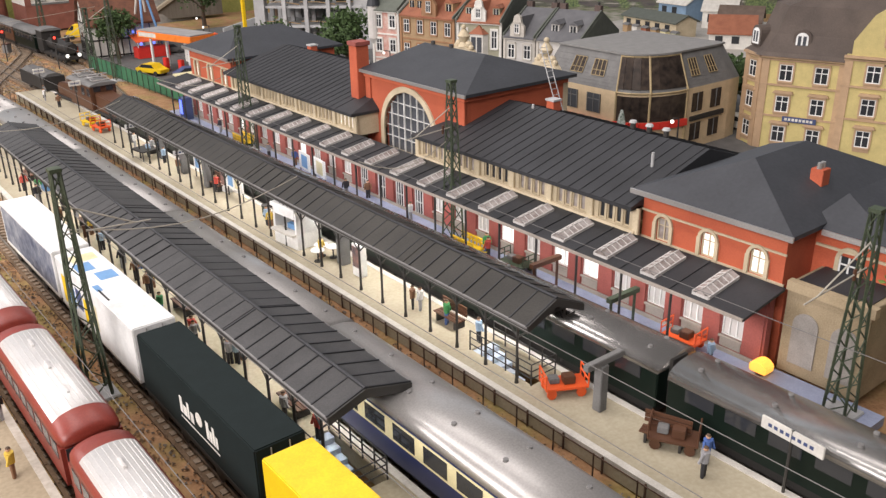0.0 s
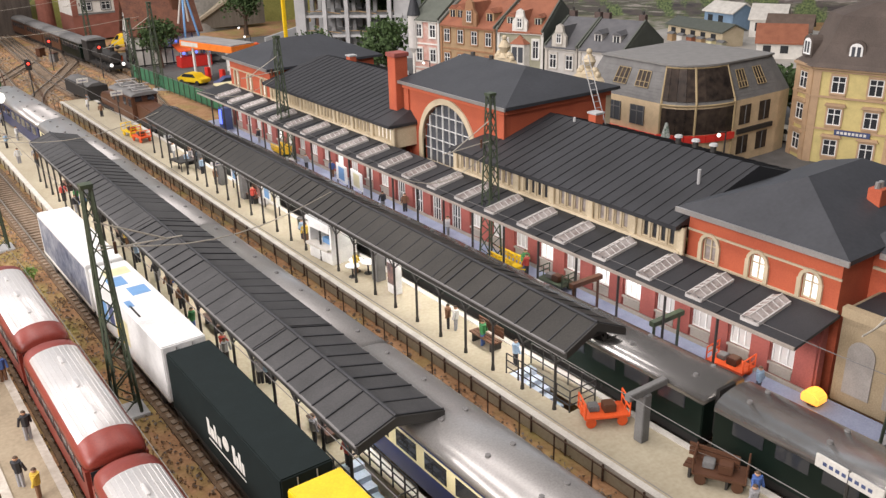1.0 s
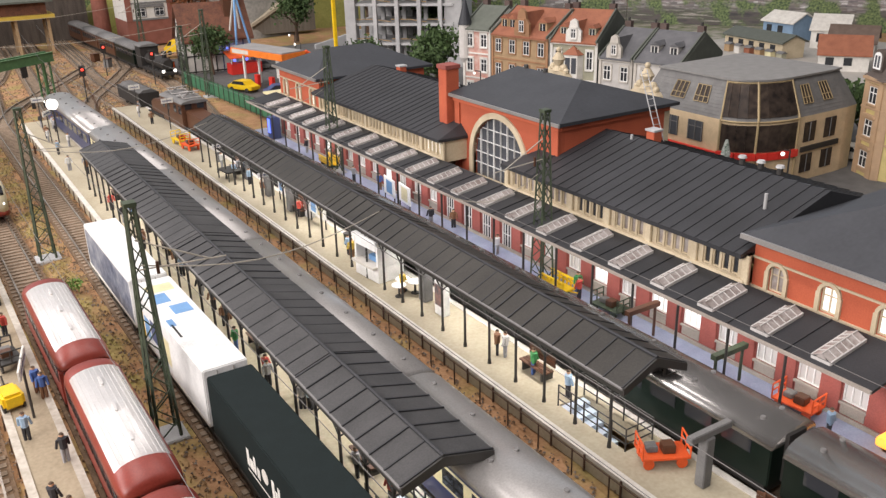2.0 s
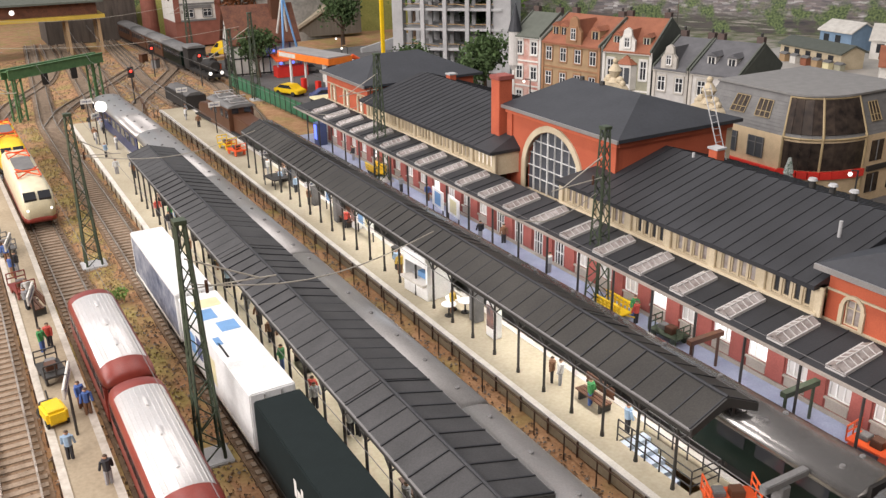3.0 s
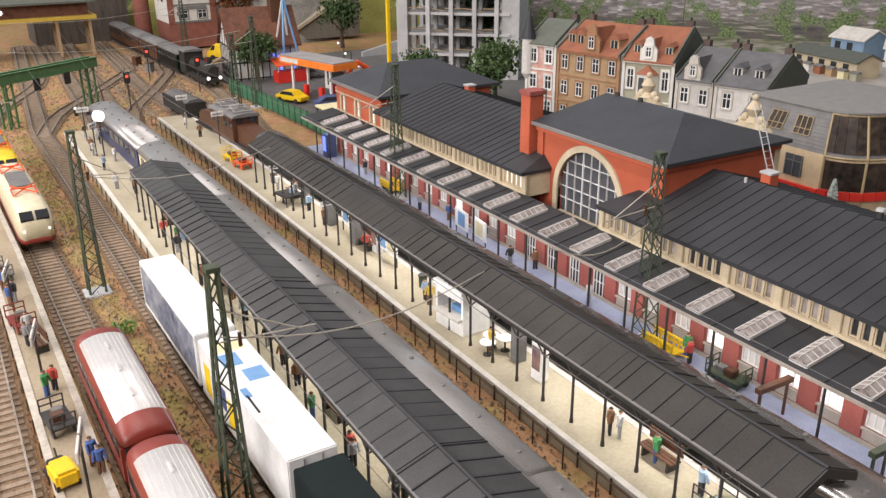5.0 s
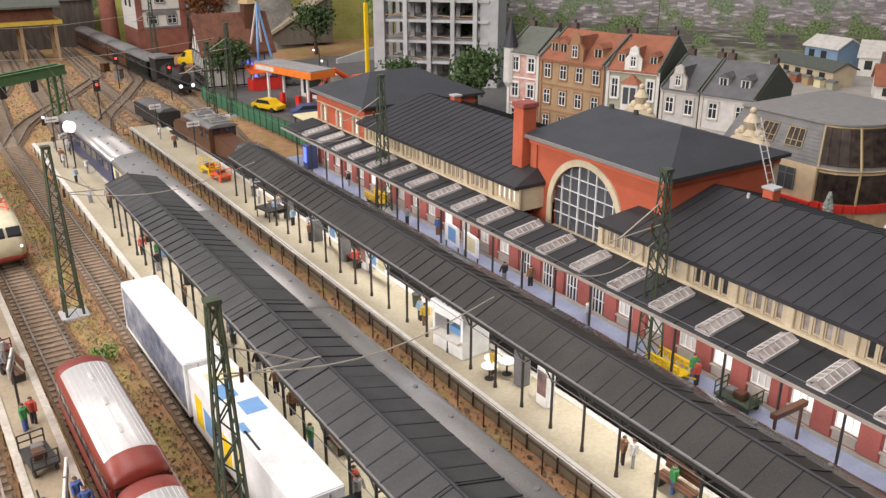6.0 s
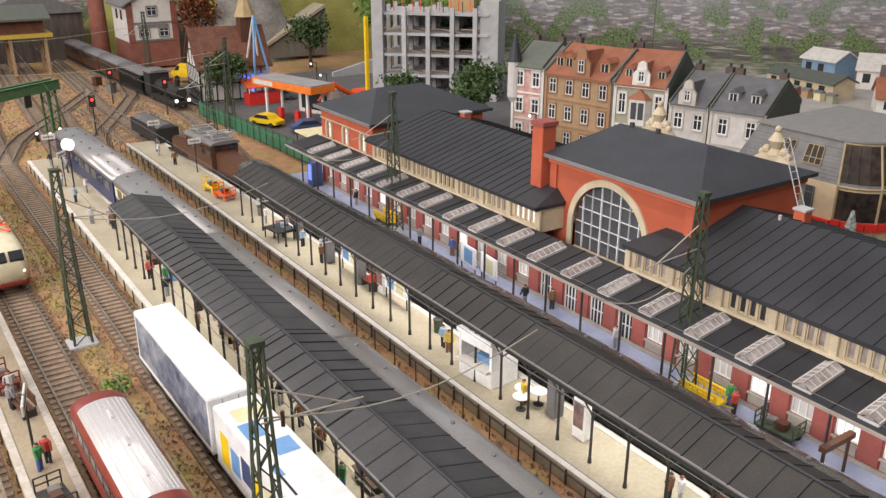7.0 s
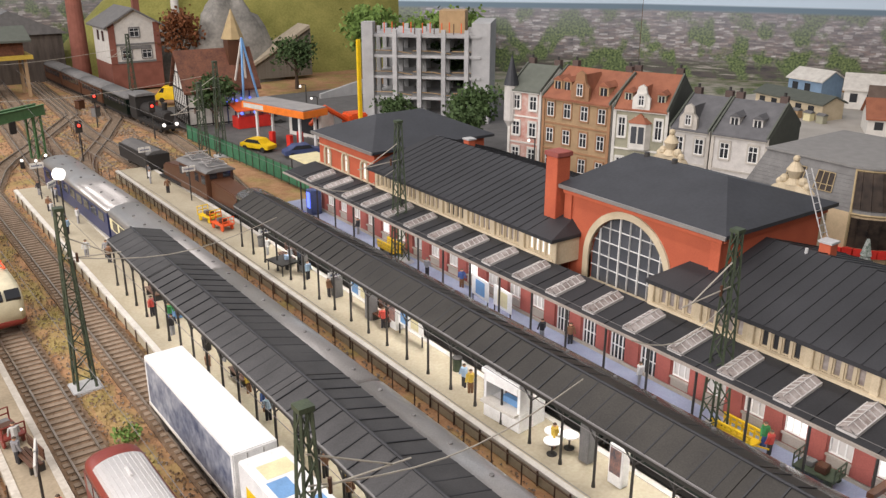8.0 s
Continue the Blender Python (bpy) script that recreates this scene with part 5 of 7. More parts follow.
def facade(parent, p0, p1, e, wins, trim, wall, depth=6):
    """A storeyed front: string courses, corner pilasters and hooded windows."""
    L, rz = local_frame(p0, p1)
    m = part("facade", box(B(), 0, 0, 0, L, depth, e), wall, parent)
    m.matrix_local = at(p0[0], p0[1], 0, rz)
    for k in range(wins):
        x = L * (0.5 if wins == 1 else 0.30 + 0.42 * k)
        for s, z in enumerate((e - 2.05, e - 4.65, e - 7.2)):
            house_window(m, x, z, 1.05, 1.35, trim, bars=2)
            if s:
                part("window_hood", prism(B(), [(x - 0.85, z + 1.55), (x + 0.85, z + 1.55), (x + 0.7, z + 1.78), (x - 0.7, z + 1.78)], "y", -0.26, -0.004), trim, m)
            part("window_apron", box(B(), x - 0.6, -0.07, z - 0.4, x + 0.6, -0.004, z - 0.14), trim, m)
    for z, out, h in ((e - 2.5, 0.14, 0.16), (e - 5.1, 0.12, 0.16), (e - 0.42, 0.12, 0.12), (e - 0.2, 0.32, 0.2)):
        part("string_course", box(B(), -0.08, -out, z, L + 0.08, -0.003, z + h), trim, m)
    for x in (0.0, L - 0.6):
        part("pilaster", box(B(), x, -0.1, 0, x + 0.6, -0.004, e - 0.43), trim, m)
    return m


facade(yh, (59.2, -6.4), (58.05, -8.65), 7.9, 1, STONETRIM, YELLOWWALL, 5)
m = facade(yh, (58.0, -8.7), (59.95, -15.0), 7.9, 2, STONETRIM, YELLOWWALL, 9)
part("shop_sign", box(B(), 2.2, -0.2, 2.5, 4.9, -0.02, 2.95), NAVYPRINT, m, "dark sign board with pale lettering")
for k in range(8):
    part("lettering_bar", box(B(), 2.4 + k * 0.29, -0.215, 2.62, 2.6 + k * 0.29, -0.202, 2.83), PLASTER, m)
m = facade(yh, (59.3, -15.05), (61.4, -22.0), 8.5, 2, STONETRIM, YELLOWWALL, 9)
part("roof_gable", prism(B(), [(0.4, 8.5), (0.4, 9.6), (1.6, 11.6), (3.2, 12.8), (4.9, 11.6), (6.4, 9.6), (6.4, 8.5)], "y", -0.05, 1.2), YELLOWWALL, m, "tall yellow ornamental gable")
house_window(m, 3.2, 9.4, 1.0, 1.5, STONETRIM, -0.05)
rp = [(59.5, -5.9), (57.5, -8.6), (59.5, -15.2), (61.0, -22.6), (72, -26), (74, -12), (67, -4)]
bm, n = B(), len(rp)
rings = [[bm.verts.new((x + (65 - x) * k, y + (-14 - y) * k, z)) for x, y in rp] for k, z in ((0.0, 7.85), (0.05, 8.15), (0.14, 9.6), (0.22, 11.8), (0.5, 12.8))]
for lo, hi in zip(rings, rings[1:]):
    for i in range(n):
        bm.faces.new([lo[i], lo[(i + 1) % n], hi[(i + 1) % n], hi[i]])
bm.faces.new(rings[-1])
bm.faces.new(rings[0][::-1])
part("mansard_roof", bm, MANSARD, yh)
for x, y, rz in ((58.95, -11.4, -72.8), (59.0, -7.2, -117)):
    dm = thing("roof_dormer", "", "")
    dm.parent = yh
    dm.matrix_local = at(x, y, 8.35, rz)
    part("dormer_wall", prism(B(), [(-0.7, 0)] + [(-0.7 * math.cos(math.pi * k / 8), 1.1 + 0.6 * math.sin(math.pi * k / 8)) for k in range(9)] + [(0.7, 0)], "y", 0, 2), MANSARD, dm)
    part("dormer_window", prism(B(), [(-0.48, 0.15)] + [(-0.48 * math.cos(math.pi * k / 8), 1.05 + 0.42 * math.sin(math.pi * k / 8)) for k in range(9)] + [(0.48, 0.15)], "y", -0.06, -0.003), FRAMEWHITE, dm)
    for u in (-0.2, 0.2):
        part("dormer_pane", box(B(), u - 0.13, -0.075, 0.3, u + 0.13, -0.062, 1.2), GREYGLASS, dm)

# concrete shell under construction
shell = thing("building_shell", "grey concrete building shell under construction, open floors", "building", (50.0, 66.2, 0.3), -44)
for z in (0.0, 3.0, 5.7, 8.4, 11.0):
    part("floor_slab", box(B(), 0.2, 0.15, z, 14.6, 9, z + 0.35), CONCRETE, shell, bevel=0.02)
for x in (0.3, 3.4, 6.6, 9.8, 12.8):
    for y in (0.0, 4.4, 8.5):
        part("column", box(B(), x - 0.28, y - 0.16, 0, x + 0.28, y + 0.45, 12.0), CONCRETE, shell)
part("stair_core", box(B(), 13.4, 0.4, 0, 15.8, 8.8, 12.9), CONCRETE, shell, bevel=0.03)
part("corner_tower", box(B(), -0.9, -0.3, 0, 0.6, 1.4, 12.9), CONCRETE, shell, bevel=0.03)
part("rear_wall", box(B(), 0.2, 8.9, 0, 14.6, 9.2, 11), CONCRETE, shell)
part("timber_hut", box(B(), 8.8, 3.0, 11.36, 12.2, 6.4, 14.2), tone("raw_timber", (0.36, 0.24, 0.12)), shell, bevel=0.03)
for i in range(5):
    for z in (3.9, 6.6, 9.3):
        part("guard_rail", rod(B(), (0.5 + i * 2.6, 0.3, z), (3.0 + i * 2.6, 0.3, z - 0.35 * (i % 2)), 0.06), tone("raw_timber_rail", (0.36, 0.24, 0.12)), shell)
for i in range(14):
    part("formwork_prop", rod(B(), (0.8 + i * 0.85, 1.0 + (i % 3), 11.36), (0.8 + i * 0.85, 1.0 + (i % 3), 12.7), 0.07), ORANGE if i % 3 else BROWN, shell)

# crane and digger
crane = thing("mobile_crane", "yellow crane jib beside the building shell", "crane", (42.2, 55.5, 0.2))
part("crane_base", box(B(), -1.2, -1.6, 0.6, 1.2, 2.0, 1.9), ORANGE, crane, bevel=0.1)
for x in (-1.2, 1.2):
    part("crawler_track", box(B(), x - 0.3, -2.0, 0.1, x + 0.3, 2.2, 0.8), CHASSIS, crane, bevel=0.15)
part("crane_cab", box(B(), 0.4, -1.9, 1.3, 1.4, -0.6, 2.9), ORANGE, crane, bevel=0.1)
part("jib", box(B(), -0.22, -0.2, 1.6, 0.22, 0.2, 12.2), YELLOW, crane, bevel=0.05)
digger = thing("excavator", "orange excavator with a raised arm on the building site", "excavator", (44.0, 60.0, 0.2))
part("crawler", box(B(), -1.4, -1.7, 0, 1.4, 1.7, 0.9), CHASSIS, digger, bevel=0.2)
part("cab", box(B(), -1.2, -1.3, 0.9, 1.2, 1.3, 2.9), ORANGE, digger, bevel=0.2)
bm = rod(B(), (-1.0, 0, 2.0), (-4.2, 0, 4.0), 0.3, n=6)
rod(bm, (-4.2, 0, 4.0), (-6.2, 0, 2.0), 0.26, n=6)
part("arm", bm, ORANGE, digger)

# petrol station
ASPHALT_PALE = surface("grey_roof_gravel", (0.20, 0.195, 0.19), (0.30, 0.29, 0.28), scale=0.6, rough=0.9)
FASCIA = tone("bright_orange_fascia", (0.78, 0.20, 0.025), rough=0.5, bump=0.05)
gs = thing("petrol_station", "petrol station roof with orange fascia and flat grey top", "petrol station", (34.65, 50.2, 0.2), 14.6)
part("roof_top", box(B(), 0.62, 4.12, 4.87, 4.1, 14.9, 5.0), ASPHALT_PALE, gs)
part("fascia", box(B(), 0.5, 4.0, 4.05, 4.22, 15.0, 4.85), FASCIA, gs, bevel=0.03)
part("fascia_sign", box(B(), 0.48, 11.0, 4.22, 0.5, 14.6, 4.75), PLASTER, gs)
for x, y in ((1.1, 5.4), (3.4, 5.4), (1.1, 13.0), (3.4, 13.0)):
    part("column", box(B(), x - 0.11, y - 0.16, 0, x + 0.11, y + 0.16, 4.05), FRAMEWHITE, gs)
for x, y in ((1.2, 7.4), (1.2, 10.5), (3.3, 8)):
    part("petrol_pump", box(B(), x - 0.25, y - 0.35, 0.1, x + 0.25, y + 0.35, 1.7), RED, gs, bevel=0.04)
part("kiosk_shop", box(B(), 6.8, 8, 0, 8.8, 14, 3.2), PLASTER, gs)
part("shop_window", box(B(), 6.74, 8.6, 0.5, 6.8, 13.4, 2.6), DARKGLASS, gs)


def car(x, y, rz, body, label, z=0.2, s=1.0, name="parked_car"):
    top = thing(name, label, "car", (x, y, z), rz, "parked cars")
    part("body", prism(B(), [(-2.1, 0.35), (-2.15, 0.8), (-1.2, 0.95), (-0.7, 1.42), (0.9, 1.42), (1.5, 0.95), (2.1, 0.85), (2.1, 0.35)], "x", -0.82 * s, 0.82 * s), body, top, bevel=0.06)
    part("glasshouse", prism(B(), [(-1.12, 0.98), (-0.68, 1.38), (0.86, 1.38), (1.4, 0.98)], "x", -0.835 * s, 0.835 * s), DARKGLASS, top)
    for sx in (-0.8, 0.8):
        for sy in (-1.3, 1.3):
            part("wheel", rod(B(), (sx - 0.09, sy, 0.32), (sx + 0.09, sy, 0.32), 0.32, n=12), CHASSIS, top)
    return top


car(30.8, 59.5, 25, YELLOW, "yellow hatchback parked at the petrol station")
car(33.6, 54.0, 80, NAVYPRINT, "dark blue car parked under the station roof")
car(38.5, 73.0, 70, ASPHALT, "dark grey car on the street by the hill")
car(40.5, 66.0, 60, CURB, "silver grey car parked at the kerb")
car(62, -4, 10, CURB, "grey car parked in the town street")
car(27.2, 35.8, 20, BROWN, "brown car at the end of the house platform", 0.4)


def van(x, y, rz, colour, label):
    top = thing("parked_van", label, "van", (x, y, 0.2), rz, "parked cars")
    part("body", prism(B(), [(-2.4, 0.4), (-2.4, 2.3), (1.3, 2.3), (2.0, 1.4), (2.4, 1.2), (2.4, 0.4)], "x", -0.95, 0.95), colour, top, bevel=0.08)
    part("windscreen", prism(B(), [(1.35, 2.2), (1.9, 1.5), (1.2, 1.5), (1.0, 2.2)], "x", -0.965, 0.965), DARKGLASS, top)
    for sx in (-0.9, 0.9):
        for sy in (-1.5, 1.5):
            part("wheel", rod(B(), (sx - 0.1, sy, 0.38), (sx + 0.1, sy, 0.38), 0.38, n=12), CHASSIS, top)


van(33.5, 96, 60, YELLOW, "yellow van parked by the signal house")
van(37.0, 97, 60, SKYBLUE, "blue lorry parked by the signal house")
van(36.0, 92, 30, PLASTER, "white van parked in the yard")

CHIMNEYBRICK = surface("sooty_brick", (0.17, 0.06, 0.04), (0.27, 0.10, 0.07), scale=0.8, rough=0.85)
# signal house of white panels and brick
sg = thing("signal_house", "white plastered brick house with a grey gabled roof", "house", (29.4, 112, 0))
part("base_wall", box(B(), 0, 0, 0, 8.2, 9, 4.2), CHIMNEYBRICK, sg)
part("upper_wall", box(B(), 0.03, 0.03, 4.2, 8.17, 8.97, 10.4), PLASTER, sg)
part("gable", prism(B(), [(0.03, 10.4), (4.1, 12.6), (8.17, 10.4)], "y", 0.03, 8.97), PLASTER, sg)
for x in (0, 7.2):
    part("brick_pier", box(B(), x, -0.12, 4.2, x + 1.0, 0.02, 10.5), CHIMNEYBRICK, sg)
for z in (4.2, 7.0):
    part("string_course", box(B(), 1.0, -0.1, z, 7.2, 0.02, z + 0.3), SHINGLE, sg)
part("sign_board", box(B(), 1.6, -0.14, 6.4, 6.6, -0.1, 6.9), SHINGLE, sg)
for x, z in ((2.6, 4.9), (5.8, 4.9), (4.1, 8.3)):
    house_window(sg, x, z, 1.5, 1.35, SHINGLE, 0.0)
part("roof", prism(B(), [(-0.8, 10.0), (4.1, 12.85), (9.0, 10.0), (9.0, 9.75), (4.1, 12.55), (-0.8, 9.75)], "y", -0.7, 9.6), SHINGLE, sg)
for s in (3.2, 6.0):
    part("side_window", box(B(), -0.05, s - 0.5, 7.6, 0.02, s + 0.5, 9.2), DARKGLASS, sg)
part("chimney", box(B(), 5.6, 4.0, 11.5, 6.6, 5.0, 14.2), CHIMNEYBRICK, sg)
st = thing("factory_chimney", "tall brick factory chimney behind the signal house", "chimney", (27.6, 124, 0))
part("shaft", rod(B(), (0, 0, 0), (0, 0, 22), 1.5, 1.1, n=16), CHIMNEYBRICK, st)
wt = thing("white_pipe", "slim white chimney pipe at the foot of the hill", "chimney", (46, 128, 0))
part("shaft", rod(B(), (0, 0, 0), (0, 0, 16), 0.8, 0.7, n=16), PLASTER, wt)

# half-timbered house with a spire
OLDTILE = surface("old_brown_tiles", (0.08, 0.032, 0.02), (0.19, 0.075, 0.04), scale=1.2, rough=0.85, bump=0.6, fine=5)
ht = thing("timbered_house", "half-timbered house with steep red roof and small spire", "house", (28.8, 76.5, 0.2), -6)
part("wall", box(B(), 0, 0, 0, 9.4, 7, 4.6), PLASTER, ht)
for k in range(10):
    part("timber_post", box(B(), k * 1.02, -0.07, 0, k * 1.02 + 0.16, -0.003, 4.6), NAVYPRINT if k > 4 else CHASSIS, ht)
for z in (0.1, 2.3, 4.4):
    part("timber_beam", box(B(), 0, -0.09, z, 9.4, -0.004, z + 0.18), CHASSIS, ht)
    part("timber_beam", box(B(), -0.08, 0, z, -0.004, 7, z + 0.18), CHASSIS, ht)
for k in range(8):
    yy = k * 0.975
    part("timber_post", box(B(), -0.07, yy, 0, -0.003, yy + 0.16, 4.6), CHASSIS, ht)
    if k < 7:
        part("timber_brace", rod(B(), (-0.03, yy + 0.1, 0.25), (-0.03, yy + 0.95, 2.3), 0.07, n=4), CHASSIS, ht)
for yy, h in ((1.7, 2.0), (3.42, 4.0), (5.1, 2.0)):
    part("timber_post", box(B(), -0.04, yy, 4.6, 0.027, yy + 0.16, 4.6 + h), CHASSIS, ht)
part("timber_beam", box(B(), -0.05, 1.6, 6.5, 0.026, 5.4, 6.66), CHASSIS, ht)
part("roof", prism(B(), [(-0.5, 4.5), (3.5, 9.4), (7.5, 4.5), (7.5, 4.25), (3.5, 9.1), (-0.5, 4.25)], "x", -0.4, 9.8), OLDTILE, ht)
part("gable", prism(B(), [(0, 4.6), (3.5, 9.1), (7, 4.6)], "x", 0.03, 9.37), PLASTER, ht)
sp = part("turret", box(B(), 6.4, 1.8, 7.0, 8.4, 3.8, 10.6), BROWN, ht)
part("turret_roof", rod(B(), (7.4, 2.8, 10.6), (7.4, 2.8, 14.4), 1.5, 0.05, n=8), tone("ochre_shingle", (0.35, 0.26, 0.13)), sp)
for k in range(8):
    part("fair_light", ball(B(), (4.6 + k * 0.6, -0.3, 3.2 - 0.25 * (k % 2)), 0.16), GLOWBLUE, ht)
fair = thing("fairground_stall", "red fairground stall with blue lamps and awning", "stall", (33.5, 71.5, 0.2))
part("counter", box(B(), 0, 0, 0, 4.5, 2, 1.5), RED, fair, bevel=0.05)
part("awning", prism(B(), [(-0.5, 2.3), (2.2, 3.0), (2.2, 3.12), (-0.5, 2.42)], "x", -0.3, 4.8), ORANGE, fair)
for x in (0.1, 4.4):
    part("pole", rod(B(), (x, 0.1, 1.5), (x, 0.1, 2.5), 0.06), FRAMEWHITE, fair)
for x in (0.4, 2.2, 4.0):
    part("lamp", ball(B(), (x, -0.4, 2.1), 0.22), GLOWBLUE, fair)
wheel = thing("fairground_slide", "pale blue lattice slide tower behind the stall", "ride", (36.2, 75, 0.2))
for s in (-1, 1):
    part("strut", rod(B(), (s * 1.5, -2.5, 0), (0, 0, 11), 0.16), SKYBLUE, wheel)
    part("strut", rod(B(), (s * 1.5, 2.5, 0), (0, 0, 11), 0.16), CURB, wheel)


# ---- trees ----
def tree_mesh(seed, h, r, leaves, size):
    rg = random.Random(seed)
    trunk = B()
    rod(trunk, (0, 0, 0), (0.1, 0, h * 0.45), 0.05 * h, 0.03 * h, n=7)
    tips = []
    for k in range(9):
        a, up = k * 2.4 + rg.random(), h * (0.3 + 0.05 * k)
        tip = (r * 0.65 * math.cos(a), r * 0.65 * math.sin(a), min(h * 0.92, up + h * 0.28))
        rod(trunk, (0.05, 0, up * 0.9), tip, 0.02 * h, 0.006 * h, n=5)
        tips.append(Vector(tip))
    tips.append(Vector((0, 0, h * 0.9)))
    crown = B()
    for _ in range(leaves):
        c = rg.choice(tips) + Vector((rg.gauss(0, 1), rg.gauss(0, 1), rg.gauss(0, 0.8))) * r * 0.26
        u = Vector((rg.gauss(0, 1), rg.gauss(0, 1), rg.gauss(0, 1))).normalized()
        v = u.orthogonal().normalized()
        w = u.cross(v)
        s = size * rg.uniform(0.6, 1.3)
        pts = [crown.verts.new(c + v * s), crown.verts.new(c + w * s * 0.7), crown.verts.new(c - v * s), crown.verts.new(c - w * s * 0.7 + u * s * 0.4)]
        crown.faces.new(pts)
    return trunk, crown


def tree(x, y, h, r, leaf, label, seed, leaves=900, size=0.26, z=0.2):
    top = thing("tree", label, "tree", (x, y, z), seed * 37 % 360, "trees")
    t, c = tree_mesh(seed, h, r, leaves, size)
    part("trunk", t, BARK, top)
    part("crown", c, leaf, top)


tree(50.5, 44.5, 7.0, 2.6, LEAF, "dark green deciduous tree beside the corner house", 1, 1500)
tree(47.5, 42.5, 5.2, 2.0, LEAF, "small dark green tree behind the station", 2)
tree(44.0, 50.0, 5.8, 2.2, LEAF, "dark green tree beside the building shell", 3)
tree(31.6, 74.0, 6.2, 2.4, LEAF, "dark green tree by the fairground", 4, 1300)
tree(41.0, 112, 11.5, 3.4, LEAFRED, "rust-red autumn tree at the foot of the hill", 5, 1500, 0.34)
tree(54.0, 96, 7.5, 3.2, LEAF, "dark bushy tree on the grass slope", 6, 1300, 0.3)
tree(64, 66, 9.0, 3.4, LEAF, "tall dark tree behind the building shell", 7, 1800, 0.4)
tree(66, -2.5, 5.4, 2.2, LEAF, "dense dark tree between the town houses", 9, 1500, 0.32)
tree(68, 2.5, 5.0, 2.2, LEAF, "dense dark tree between the town houses", 10, 1500, 0.32)
tree(30.0, -35.2, 5.6, 1.9, LEAFLIGHT, "bright green tree beside the end pavilion", 11, 900, 0.2)
tree(27.6, -39.0, 2.2, 1.5, LEAFLIGHT, "yellow-green bush near the mast", 12, 700, 0.16)
for k in range(4):
    tree(70 + k * 4.1 + rng.uniform(-1, 1), 96 - 2.2 * k + rng.uniform(-4, 4), rng.uniform(9, 15), 4.2, LEAFLIGHT if k < 5 else LEAF, "leafy green tree at the edge of the panorama", 20 + k, 1100, 0.5)

# low houses and stalls round the rear square
def low_house(x, y, rz, w, d, e, r, wall, roof, label):
    top = thing("low_house", label, "house", (x, y, 0.3), rz, "rear houses")
    part("wall", prism(B(), [(0, 0), (d, 0), (d, e), (d / 2, r - 0.1), (0, e)], "x", 0, w), wall, top)
    part("roof", prism(B(), [(-0.4, e), (d / 2, r), (d + 0.4, e), (d + 0.4, e - 0.2), (d / 2, r - 0.2), (-0.4, e - 0.2)], "x", -0.3, w + 0.3), roof, top)
    for k in range(max(2, int(w / 2.2))):
        part("window", box(B(), 0.8 + k * 2.2, -0.05, e * 0.35, 1.8 + k * 2.2, 0.02, e * 0.8), DARKGLASS, top)


yard_paving = part("rear_square", box(B(), 79.6, -60, -0.3, 124, 50, 0.31), surface("pale_gravel_square", (0.36, 0.33, 0.29), (0.52, 0.49, 0.44), scale=0.3, rough=0.95))
tagged(yard_paving, "pale gravelled square behind the town houses", "square", kind="structure")
scrub = part("rear_scrub", box(B(), 79.8, 50.02, -0.3, 128, 106, 0.3), earth("dark_scrub_ground", (0.20, 0.18, 0.14), (0.40, 0.37, 0.31), (0.04, 0.06, 0.02), (0.16, 0.20, 0.07), 0.5))
tagged(scrub, "pale sandy ground with green scrub before the panorama", "scrubland", kind="structure")
low_house(101.5, 43.0, -100, 12, 4, 2.3, 3.3, SAND, GREENROOF, "long low market hall with a dull green roof")
for k, m_ in enumerate((OCHRE, PLASTER, TILERED, OCHRE, CREAM, PALEGREEN)):
    st_ = thing("painted_hut", "small painted market hut with a shallow roof", "hut", (100.2 - k * 0.35, 41.0 - k * 2.1, 0.31), -100, "market huts")
    st_.scale = (0.7, 0.7, 0.7)
    part("hut_wall", box(B(), -0.8, -0.7, 0, 0.8, 0.5, 1.5), m_, st_)
    part("hut_roof", prism(B(), [(-0.9, 1.5), (0.0, 1.95), (0.7, 1.5)], "x", -0.95, 0.95), SHINGLE, st_)
low_house(114, 46, -95, 6, 5, 3.0, 4.4, tone("faded_blue_boards", (0.20, 0.30, 0.42)), CURB, "pale blue boarded hall with a grey roof")
low_house(111, 35, -62, 5, 6, 2.8, 4.8, PLASTER, CURB, "white house with a pale gabled roof")
low_house(105, 28, -62, 6, 6, 2.4, 4.4, PLASTER, TILEBROWN, "white house with a brown tiled roof")
low_house(96, 23, -55, 6, 6, 2.2, 4.3, PLASTER, TILERED, "small house with a rusty red roof")
low_house(84, -22, -72, 20, 7, 4.2, 7.0, NAVYPRINT, TILERED, "long blue-grey house with an orange roof")

